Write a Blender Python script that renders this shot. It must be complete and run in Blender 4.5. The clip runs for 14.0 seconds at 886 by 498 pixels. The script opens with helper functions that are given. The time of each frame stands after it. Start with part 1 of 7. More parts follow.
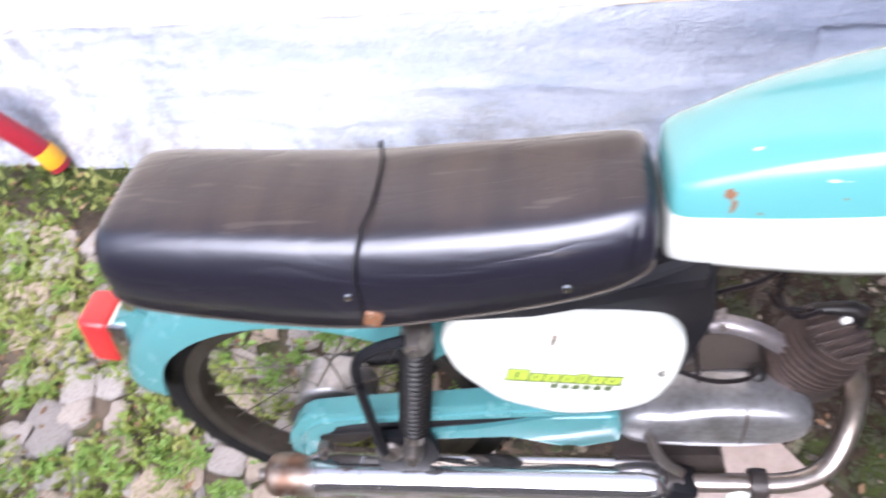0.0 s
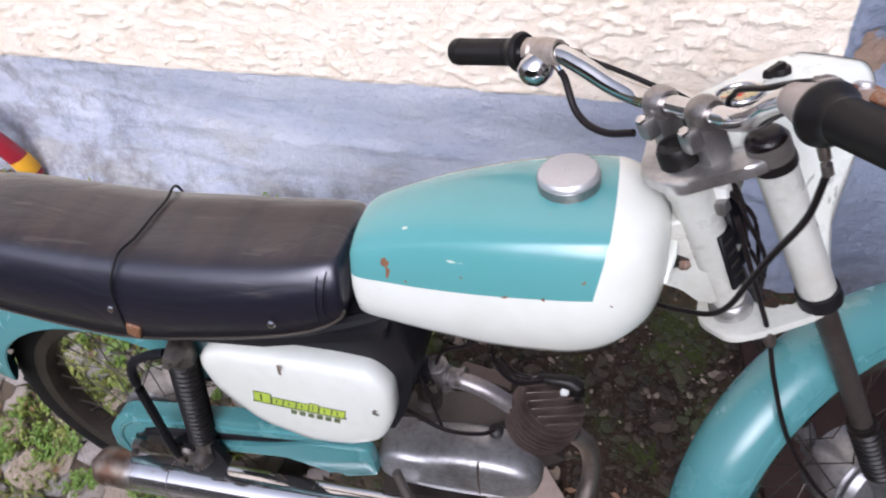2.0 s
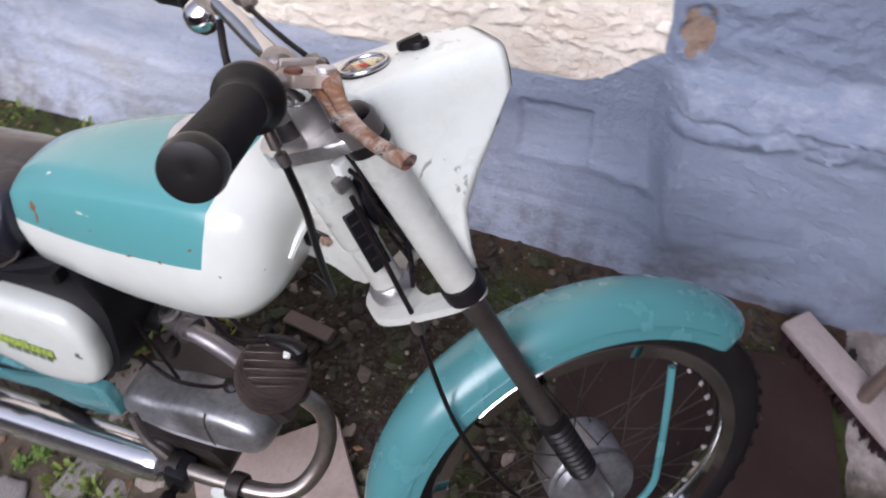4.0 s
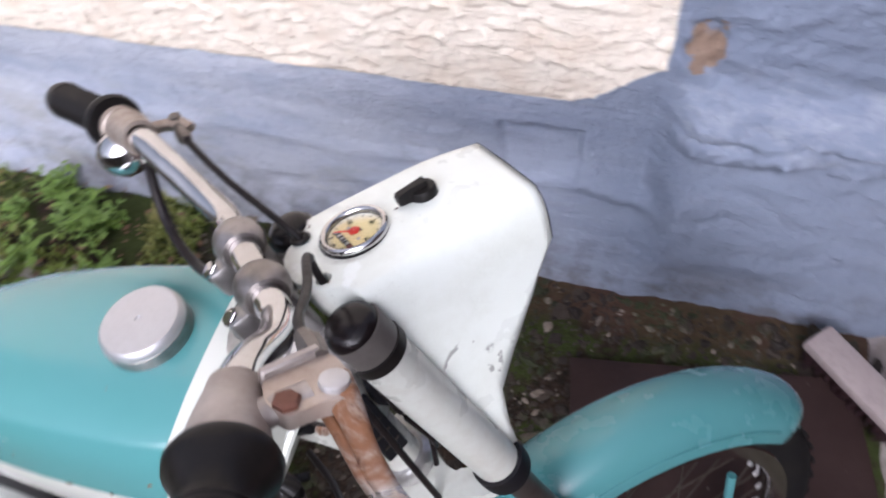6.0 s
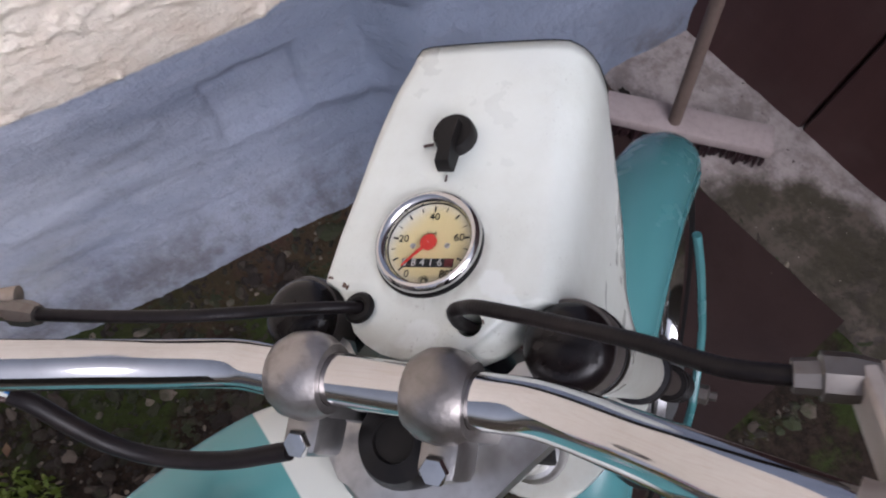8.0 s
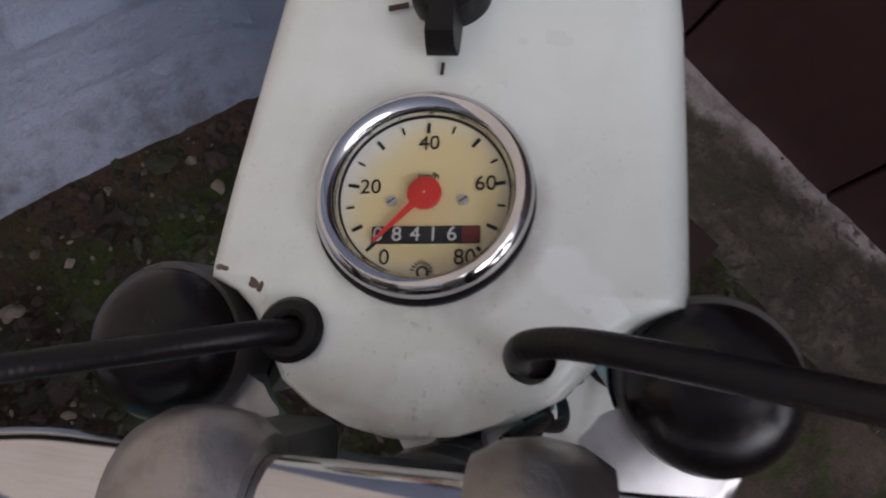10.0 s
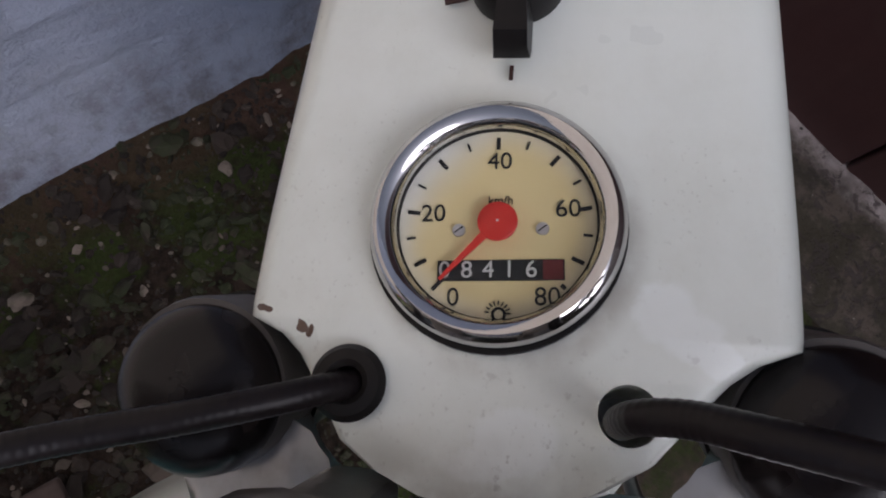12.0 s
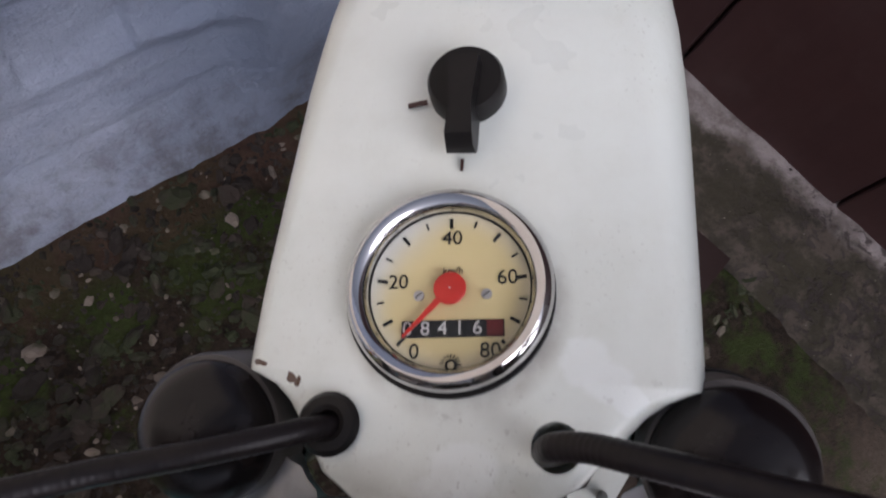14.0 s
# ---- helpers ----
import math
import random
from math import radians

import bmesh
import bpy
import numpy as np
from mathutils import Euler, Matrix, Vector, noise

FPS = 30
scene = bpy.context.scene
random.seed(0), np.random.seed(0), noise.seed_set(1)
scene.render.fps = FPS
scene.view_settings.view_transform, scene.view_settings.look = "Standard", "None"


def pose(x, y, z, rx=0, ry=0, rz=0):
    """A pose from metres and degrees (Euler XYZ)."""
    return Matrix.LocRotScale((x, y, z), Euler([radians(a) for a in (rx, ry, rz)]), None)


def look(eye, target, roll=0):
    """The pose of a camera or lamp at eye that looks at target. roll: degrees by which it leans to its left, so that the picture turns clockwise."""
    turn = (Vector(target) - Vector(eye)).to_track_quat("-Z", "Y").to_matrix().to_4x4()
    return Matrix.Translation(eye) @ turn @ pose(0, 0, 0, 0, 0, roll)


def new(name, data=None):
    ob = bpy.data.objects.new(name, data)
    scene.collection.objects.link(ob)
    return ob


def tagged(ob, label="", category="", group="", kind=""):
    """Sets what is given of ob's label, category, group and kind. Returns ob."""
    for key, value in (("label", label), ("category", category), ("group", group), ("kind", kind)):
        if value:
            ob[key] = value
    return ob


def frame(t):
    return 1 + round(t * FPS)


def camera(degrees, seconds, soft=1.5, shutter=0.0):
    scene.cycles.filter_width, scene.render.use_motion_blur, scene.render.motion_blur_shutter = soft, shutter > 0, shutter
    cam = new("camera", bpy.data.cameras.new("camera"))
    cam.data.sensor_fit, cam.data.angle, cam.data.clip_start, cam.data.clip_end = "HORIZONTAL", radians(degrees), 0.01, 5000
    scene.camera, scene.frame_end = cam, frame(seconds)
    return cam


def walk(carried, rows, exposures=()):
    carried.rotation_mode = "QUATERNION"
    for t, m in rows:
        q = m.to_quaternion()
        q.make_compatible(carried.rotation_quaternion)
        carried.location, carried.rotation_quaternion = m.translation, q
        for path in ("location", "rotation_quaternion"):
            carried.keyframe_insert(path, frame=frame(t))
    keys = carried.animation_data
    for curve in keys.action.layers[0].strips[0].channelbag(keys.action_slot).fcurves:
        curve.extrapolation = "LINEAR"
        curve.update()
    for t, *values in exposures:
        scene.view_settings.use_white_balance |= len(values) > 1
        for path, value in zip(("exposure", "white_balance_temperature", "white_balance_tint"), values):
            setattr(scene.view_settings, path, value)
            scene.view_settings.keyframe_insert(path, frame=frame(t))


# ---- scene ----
cam = camera(64.5, 14.0, soft=2.0, shutter=0.4)
PATH = [
    (0, (-0.287, -0.524, 1.365), (-0.714, 0.551, -0.266), -15.4),
    (0.5, (-0.166, -0.488, 1.377), (-0.384, 0.652, -0.252), -12.2),
    (1, (-0.133, -0.454, 1.38), (-0.266, 0.646, -0.285), -9.9),
    (1.5, (0.016, -0.482, 1.416), (-0.384, 0.723, -0.129), -9.8),
    (2, (0.138, -0.518, 1.428), (-0.438, 0.641, -0.096), -11.7),
    (2.5, (0.183, -0.535, 1.416), (-0.364, 0.573, -0.157), -10.1),
    (3, (0.284, -0.516, 1.393), (-0.086, 0.594, -0.23), -7.6),
    (3.2, (0.34, -0.478, 1.378), (0.007, 0.638, -0.247), -8.5),
    (5.3, (0.593, -0.177, 1.367), (-0.405, 0.465, -0.243), -8.5),
    (5.5, (0.53, -0.156, 1.357), (-0.359, 0.582, -0.276), -7.8),
    (6, (0.365, -0.112, 1.353), (-0.066, 0.82, -0.363), -10.4),
    (6.3, (0.325, -0.144, 1.345), (0.189, 0.921, -0.342), -3.7),
    (6.5, (0.298, -0.176, 1.345), (0.264, 0.921, -0.327), -6.0),
    (7, (0.201, -0.144, 1.338), (0.429, 0.838, -0.39), -1.8),
    (7.2, (0.171, -0.102, 1.317), (0.449, 0.8, -0.446), -3.0),
    (9.3, (0.118, 0.05, 1.14), (0.807, 0.358, -0.712), 33.5),
    (9.5, (0.123, 0.06, 1.123), (0.828, 0.326, -0.73), 36.6),
    (10, (0.133, 0.083, 1.087), (0.831, 0.309, -0.773), 38.3),
    (10.5, (0.139, 0.098, 1.059), (0.817, 0.277, -0.814), 41.2),
    (11, (0.141, 0.104, 1.063), (0.799, 0.265, -0.819), 41.2),
    (11.5, (0.137, 0.105, 1.066), (0.784, 0.274, -0.819), 40.7),
    (12, (0.136, 0.105, 1.067), (0.782, 0.27, -0.819), 40.8),
    (12.5, (0.137, 0.104, 1.073), (0.788, 0.282, -0.81), 39.5),
    (13, (0.135, 0.105, 1.091), (0.801, 0.326, -0.782), 36.5),
    (13.5, (0.144, 0.11, 1.099), (0.843, 0.393, -0.753), 32.1),
    (14, (0.137, 0.1, 1.101), (0.831, 0.371, -0.755), 33.2),
]
EXPOSURES = [(0.0, 1.4, 5700, 18), (1.0, 0.85, 5700, 18), (2.0, 0.45, 5700, 18), (3.2, 0.15, 5700, 18), (5.3, 0.68, 5700, 18), (6.0, 0.45, 5700, 18), (6.5, 0.2, 5700, 18), (7.2, 0.1, 5700, 18), (9.3, -0.5, 5800, 18), (10.5, -0.8, 5800, 18), (12.5, -0.55, 5800, 18), (13.2, -0.37, 5800, 18), (14.0, -0.3, 5800, 18)]
walk(cam, [(t, look(eye, target, roll)) for t, eye, target, roll in PATH], EXPOSURES)

# ---- light: an overcast sky with a faint, wide sun ----
world = bpy.data.worlds.new("overcast_sky")
scene.world = world
world.use_nodes = True
wn = world.node_tree.nodes
wl = world.node_tree.links
sky = wn.new("ShaderNodeTexSky")
sky.sky_type = "NISHITA"
sky.sun_disc = False
sky.sun_elevation = radians(40.8)
sky.sun_rotation = radians(177)
sky.dust_density = 6.0
sky.air_density = 1.0
hsv = wn.new("ShaderNodeHueSaturation")
hsv.inputs["Saturation"].default_value = 0.35
wl.new(sky.outputs[0], hsv.inputs["Color"])
wl.new(hsv.outputs[0], wn["Background"].inputs[0])
wn["Background"].inputs[1].default_value = 0.14
sun = new("sun", bpy.data.lights.new("sun", "SUN"))
sun.data.energy = 1.4
sun.data.angle = radians(50)
sun.data.color = (1.0, 0.96, 0.9)
sun.matrix_world = look((0.3, -5.2, 4.5), (0, 0, 0))

# ---- materials ----


class Nodes:
    """Shortcuts for building a node material."""

    def __init__(self, name):
        self.mat = bpy.data.materials.new(name)
        self.mat.use_nodes = True
        self.tree = self.mat.node_tree
        self.bsdf = self.tree.nodes["Principled BSDF"]
        self.coord = self.tree.nodes.new("ShaderNodeTexCoord").outputs["Object"]

    def put(self, socket, value):
        if isinstance(value, bpy.types.NodeSocket):
            self.tree.links.new(value, socket)
        elif isinstance(value, tuple) and len(value) == 3 and socket.type == "RGBA":
            socket.default_value = (*value, 1)
        else:
            socket.default_value = value

    def noise(self, scale, detail=4.0, rough=0.55, stretch=None, distortion=0.0):
        n = self.tree.nodes.new("ShaderNodeTexNoise")
        n.inputs["Scale"].default_value, n.inputs["Detail"].default_value = scale, detail
        n.inputs["Roughness"].default_value, n.inputs["Distortion"].default_value = rough, distortion
        vec = self.coord
        if stretch:
            m = self.tree.nodes.new("ShaderNodeMapping")
            m.inputs["Scale"].default_value = stretch
            self.tree.links.new(vec, m.inputs[0])
            vec = m.outputs[0]
        self.tree.links.new(vec, n.inputs["Vector"])
        return n.outputs["Fac"]

    def ramp(self, fac, lo, hi):
        n = self.tree.nodes.new("ShaderNodeMapRange")
        n.interpolation_type = "SMOOTHSTEP"
        self.put(n.inputs["Value"], fac)
        n.inputs["From Min"].default_value, n.inputs["From Max"].default_value = lo, hi
        return n.outputs["Result"]

    def math(self, op, a, b=0.0):
        n = self.tree.nodes.new("ShaderNodeMath")
        n.operation = op
        self.put(n.inputs[0], a)
        self.put(n.inputs[1], b)
        return n.outputs[0]

    def mix(self, fac, a, b):
        n = self.tree.nodes.new("ShaderNodeMix")
        n.data_type = "RGBA"
        self.put(n.inputs["Factor"], fac)
        self.put(n.inputs["A"], a)
        self.put(n.inputs["B"], b)
        return n.outputs["Result"]

    def xyz(self):
        n = self.tree.nodes.new("ShaderNodeSeparateXYZ")
        self.tree.links.new(self.coord, n.inputs[0])
        return n.outputs

    def bump(self, height, strength, distance):
        n = self.tree.nodes.new("ShaderNodeBump")
        n.inputs["Strength"].default_value, n.inputs["Distance"].default_value = strength, distance
        self.put(n.inputs["Height"], height)
        self.tree.links.new(n.outputs[0], self.bsdf.inputs["Normal"])

    def done(self, color, rough, metal=0.0, coat=0.0, spec=0.5):
        self.put(self.bsdf.inputs["Base Color"], color)
        self.put(self.bsdf.inputs["Roughness"], rough)
        self.put(self.bsdf.inputs["Metallic"], metal)
        self.put(self.bsdf.inputs["Coat Weight"], coat)
        self.put(self.bsdf.inputs["Specular IOR Level"], spec)
        self.bsdf.inputs["Coat Roughness"].default_value = 0.12
        return self.mat


def simple(name, color, rough=0.5, metal=0.0, worn=None, amount=0.25, scale=40.0, bump=0.0, coat=0.0, spec=0.5, rough_vary=0.12):
    """A surface of one colour with fine grain, wider stains of a second colour and uneven gloss."""
    n = Nodes(name)
    worn = worn or tuple(c * 0.55 for c in color)
    wide = n.ramp(n.noise(scale * 0.22, 5, 0.6), 0.45, 0.75)
    fine = n.ramp(n.noise(scale * 2.5, 3, 0.6), 0.4, 0.8)
    col = n.mix(n.math("MULTIPLY", wide, amount), color, worn)
    col = n.mix(n.math("MULTIPLY", fine, amount * 0.5), col, worn)
    r = n.math("ADD", rough - rough_vary / 2, n.math("MULTIPLY", n.noise(scale * 0.7, 4), rough_vary))
    if bump:
        n.bump(n.noise(scale * 4, 4), bump, 0.001)
    return n.done(col, r, metal, coat, spec)


TEAL = (0.1, 0.3, 0.305)
WHITE = (0.68, 0.695, 0.64)
m_teal = simple("teal_paint", (0.08, 0.234, 0.244), 0.27, worn=(0.077, 0.226, 0.235), amount=0.2, scale=25, coat=0.3, rough_vary=0.05)
m_white = simple("white_paint", WHITE, 0.2, worn=(0.5, 0.5, 0.42), amount=0.3, scale=18, coat=0.5)
# aged white paint, also darkened for the shade under the cowl
m_dim_white = simple("dim_aged_white_paint", (0.56, 0.57, 0.52), 0.28, worn=(0.36, 0.31, 0.24), amount=0.45, scale=32, coat=0.3)
m_carb = simple("grimy_carburettor_alloy", (0.2, 0.185, 0.18), 0.45, 0.7, worn=(0.06, 0.048, 0.042), amount=0.9, scale=70, bump=0.4)
m_intake = simple("dull_intake_alloy", (0.3, 0.275, 0.285), 0.42, 0.75, worn=(0.13, 0.1, 0.09), amount=0.7, scale=60, bump=0.2)
m_chrome = simple("chrome", (0.64, 0.63, 0.63), 0.08, 1.0, worn=(0.35, 0.3, 0.26), amount=0.25, scale=60, rough_vary=0.08)
m_alu = simple("cast_aluminium", (0.36, 0.345, 0.335), 0.36, 0.9, worn=(0.2, 0.19, 0.18), amount=0.6, scale=60, bump=0.2)
m_clamp = simple("dull_cast_alloy", (0.36, 0.33, 0.315), 0.36, 0.9, worn=(0.15, 0.13, 0.115), amount=0.9, scale=55, bump=0.45)
m_cap = simple("brushed_alloy", (0.6, 0.59, 0.6), 0.46, 0.75, worn=(0.45, 0.44, 0.43), amount=0.4, scale=90)
m_header = simple("dull_header_chrome", (0.42, 0.37, 0.33), 0.3, 0.92, worn=(0.2, 0.13, 0.09), amount=0.8, scale=30)
m_brown = simple("brown_mark_paint", (0.05, 0.02, 0.015), 0.5, amount=0.3)
m_yoke = simple("cast_yoke_alloy", (0.56, 0.55, 0.54), 0.34, 0.88, worn=(0.2, 0.17, 0.145), amount=0.65, scale=50)
m_oxide = simple("oxidised_alloy", (0.5, 0.45, 0.415), 0.5, 0.4, worn=(0.25, 0.2, 0.17), amount=0.7, scale=50, bump=0.2)
m_corroded = simple("corroded_tan_alloy", (0.44, 0.375, 0.325), 0.45, 0.65, worn=(0.2, 0.145, 0.105), amount=0.9, scale=70, bump=0.6)
m_blue_wire = simple("blue_wire", (0.03, 0.16, 0.4), 0.4, amount=0.3)
m_lever_root = simple("stained_lever_alloy", (0.52, 0.445, 0.385), 0.42, 0.55, worn=(0.3, 0.2, 0.14), amount=0.7, scale=55, bump=0.3)
m_rust = simple("rusty_screw", (0.17, 0.07, 0.045), 0.6, 0.25, worn=(0.08, 0.03, 0.02), amount=0.8, scale=90, bump=0.5)
m_engine = simple("dirty_aluminium", (0.36, 0.355, 0.365), 0.38, 0.75, worn=(0.1, 0.09, 0.085), amount=0.8, scale=45, bump=0.3)
m_oily = simple("oily_cast_iron", (0.04, 0.031, 0.028), 0.45, 0.2, worn=(0.014, 0.01, 0.0085), amount=0.8, scale=60, bump=0.4)
m_iron = simple("oily_brown_iron", (0.085, 0.06, 0.052), 0.42, 0.25, worn=(0.018, 0.012, 0.01), amount=0.85, scale=55, bump=0.4)
m_black = simple("black_paint", (0.007, 0.007, 0.0095), 0.5, worn=(0.02, 0.016, 0.014), amount=0.4, scale=40, spec=0.22)
m_tyre = simple("tyre_rubber", (0.0085, 0.008, 0.0085), 0.68, worn=(0.022, 0.019, 0.016), amount=0.5, scale=40, bump=0.2, spec=0.15)
m_rubber = simple("black_rubber", (0.009, 0.008, 0.008), 0.36, worn=(0.026, 0.021, 0.018), amount=0.5, scale=50, bump=0.15, spec=0.2)
m_cap_rubber = simple("dusty_cap_rubber", (0.0085, 0.006, 0.0065), 0.26, worn=(0.028, 0.019, 0.016), amount=0.6, scale=45, bump=0.15, spec=0.3)
m_cable = simple("cable_sheath", (0.009, 0.0068, 0.0074), 0.38, spec=0.2, worn=(0.03, 0.022, 0.019), amount=0.4, scale=90)
m_band = simple("pale_grey_band", (0.1, 0.089, 0.082), 0.36, worn=(0.045, 0.035, 0.03), amount=0.6, scale=60)
m_steel = simple("worn_steel", (0.2, 0.18, 0.165), 0.42, 0.8, worn=(0.1, 0.06, 0.04), amount=0.7, scale=70)
m_stanchion = simple("dull_stanchion", (0.13, 0.11, 0.1), 0.4, 0.7, worn=(0.06, 0.04, 0.03), amount=0.7, scale=60)
m_grimy = simple("grimy_rim", (0.068, 0.057, 0.048), 0.5, 0.6, worn=(0.04, 0.03, 0.022), amount=0.8, scale=40)
m_red = simple("red_plastic", (0.5, 0.03, 0.03), 0.25, worn=(0.3, 0.02, 0.02), amount=0.3, scale=30)
m_pipe = simple("crimson_plastic", (0.3, 0.018, 0.032), 0.3, worn=(0.2, 0.012, 0.02), amount=0.4, scale=20)
m_needle = simple("red_needle", (0.75, 0.045, 0.03), 0.35, worn=(0.6, 0.03, 0.02), amount=0.2, scale=200)
m_counter = simple("counter_red", (0.16, 0.02, 0.02), 0.4, amount=0.3)
m_ink = simple("dial_ink", (0.02, 0.02, 0.02), 0.6, amount=0.1)
m_digit = simple("white_digits", (0.75, 0.75, 0.72), 0.5, amount=0.1)
m_wood = simple("bare_wood", (0.4, 0.32, 0.285), 0.75, worn=(0.2, 0.15, 0.13), amount=0.6, scale=40, bump=0.4)
m_broom = simple("grey_broom_wood", (0.36, 0.295, 0.285), 0.8, worn=(0.22, 0.175, 0.165), amount=0.8, scale=35, bump=0.4)
m_stick = simple("grey_stick", (0.13, 0.092, 0.075), 0.7, worn=(0.07, 0.048, 0.037), amount=0.7, scale=40)
m_bristle = simple("dark_red_bristle", (0.022, 0.005, 0.007), 0.7, worn=(0.01, 0.003, 0.004), amount=0.6, scale=60)
m_leaf = simple("weed_leaf", (0.14, 0.24, 0.035), 0.5, worn=(0.2, 0.24, 0.04), amount=0.8, scale=30)
m_grass = simple("grass_blade", (0.17, 0.235, 0.035), 0.5, worn=(0.33, 0.28, 0.1), amount=0.9, scale=14)
m_dead = simple("dead_leaf", (0.16, 0.085, 0.045), 0.7, worn=(0.3, 0.2, 0.11), amount=0.9, scale=12)
m_yellow = simple("yellow_sticker", (0.75, 0.38, 0.02), 0.4, amount=0.2)
m_lime = simple("lime_decal", (0.4, 0.52, 0.05), 0.35, worn=(0.36, 0.4, 0.14), amount=0.7, scale=120)
m_green_ink = simple("dark_decal_ink", (0.08, 0.11, 0.04), 0.4, amount=0.2)


def rusty_lever():
    n = Nodes("rusty_chrome_lever")
    rust = n.ramp(n.noise(24, 6, 0.68, distortion=0.8), 0.38, 0.58)
    deep = n.ramp(n.noise(55, 6, 0.7, distortion=0.6), 0.5, 0.64)
    col = n.mix(rust, (0.52, 0.46, 0.405), n.mix(n.noise(140, 3), (0.29, 0.135, 0.065), (0.16, 0.07, 0.034)))
    col = n.mix(deep, col, (0.1, 0.038, 0.02))
    n.bump(n.math("ADD", rust, n.math("MULTIPLY", deep, -0.6)), 0.35, 0.0008)
    return n.done(col, n.math("ADD", 0.24, n.math("MULTIPLY", n.math("MAXIMUM", rust, deep), 0.35)), n.math("SUBTRACT", 0.85, n.math("MULTIPLY", n.math("MAXIMUM", rust, deep), 0.6)))


def exhaust_chrome():
    n = Nodes("exhaust_chrome")
    x = n.xyz()[0]
    burnt = n.math("MULTIPLY", n.ramp(x, -0.755, -0.80), n.ramp(n.noise(22, 5), 0.2, 0.5))
    spots = n.ramp(n.noise(90, 5, 0.7), 0.62, 0.72)
    col = n.mix(n.math("MAXIMUM", burnt, spots), (0.74, 0.73, 0.74), n.mix(n.ramp(n.noise(14, 3), 0.4, 0.6), (0.2, 0.12, 0.085), (0.3, 0.25, 0.21)))
    return n.done(col, n.math("ADD", 0.07, n.math("MULTIPLY", n.math("MAXIMUM", burnt, spots), 0.4)), 0.95)


def tank_paint():
    """Teal above a white lower band and a white front, with a few rust chips."""
    n = Nodes("two_tone_tank_paint")
    x, y, z = n.xyz()
    above = n.ramp(n.math("SUBTRACT", z, n.math("ADD", 0.7955, n.math("MULTIPLY", x, 0.12))), -0.0006, 0.0006)
    behind = n.ramp(n.math("SUBTRACT", n.math("ADD", 0.041, n.math("MULTIPLY", n.math("SUBTRACT", z, 0.803), 0.2)), x), -0.0006, 0.0006)
    teal = n.math("MULTIPLY", above, behind)
    stain = n.math("MULTIPLY", n.ramp(n.noise(7, 5), 0.45, 0.75), 0.3)
    col = n.mix(teal, n.mix(stain, WHITE, (0.5, 0.5, 0.42)), n.mix(stain, TEAL, (0.075, 0.28, 0.26)))
    chip = n.ramp(n.noise(45, 3, 0.5, distortion=1.2), 0.745, 0.76)
    wob = n.math("MULTIPLY", n.math("SUBTRACT", n.noise(110, 3), 0.5), 0.012)
    for cx, cz, rx, rz in ((-0.2025, 0.797, 0.006, 0.0045), (-0.2, 0.786, 0.0028, 0.009), (-0.176, 0.779, 0.0022, 0.0018), (-0.105, 0.803, 0.0018, 0.0018), (-0.055, 0.789, 0.003, 0.0016), (-0.012, 0.794, 0.0025, 0.0016), (0.06, 0.795, 0.002, 0.002), (0.03, 0.82, 0.0015, 0.0015)):
        c = n.math("ADD", n.math("POWER", n.math("DIVIDE", n.math("SUBTRACT", n.math("ADD", x, wob), cx), rx), 2.0), n.math("POWER", n.math("DIVIDE", n.math("SUBTRACT", n.math("ADD", z, wob), cz), rz), 2.0))
        chip = n.math("MAXIMUM", chip, n.math("MULTIPLY", n.ramp(c, 1.1, 0.8), n.ramp(y, -0.03, -0.04)))
    scrape = n.math("MULTIPLY", n.ramp(n.noise(38, 3, 0.5, stretch=(0.35, 1, 1.3)), 0.735, 0.76), teal)
    col = n.mix(chip, col, n.mix(n.noise(200, 2), (0.1, 0.05, 0.03), (0.3, 0.15, 0.08)))
    col = n.mix(scrape, col, (0.5, 0.55, 0.5))
    n.bump(n.math("MULTIPLY", chip, -1.0), 0.4, 0.0005)
    return n.done(col, n.math("ADD", 0.16, n.math("MULTIPLY", n.noise(30, 4), 0.14)), 0.0, 0.5)


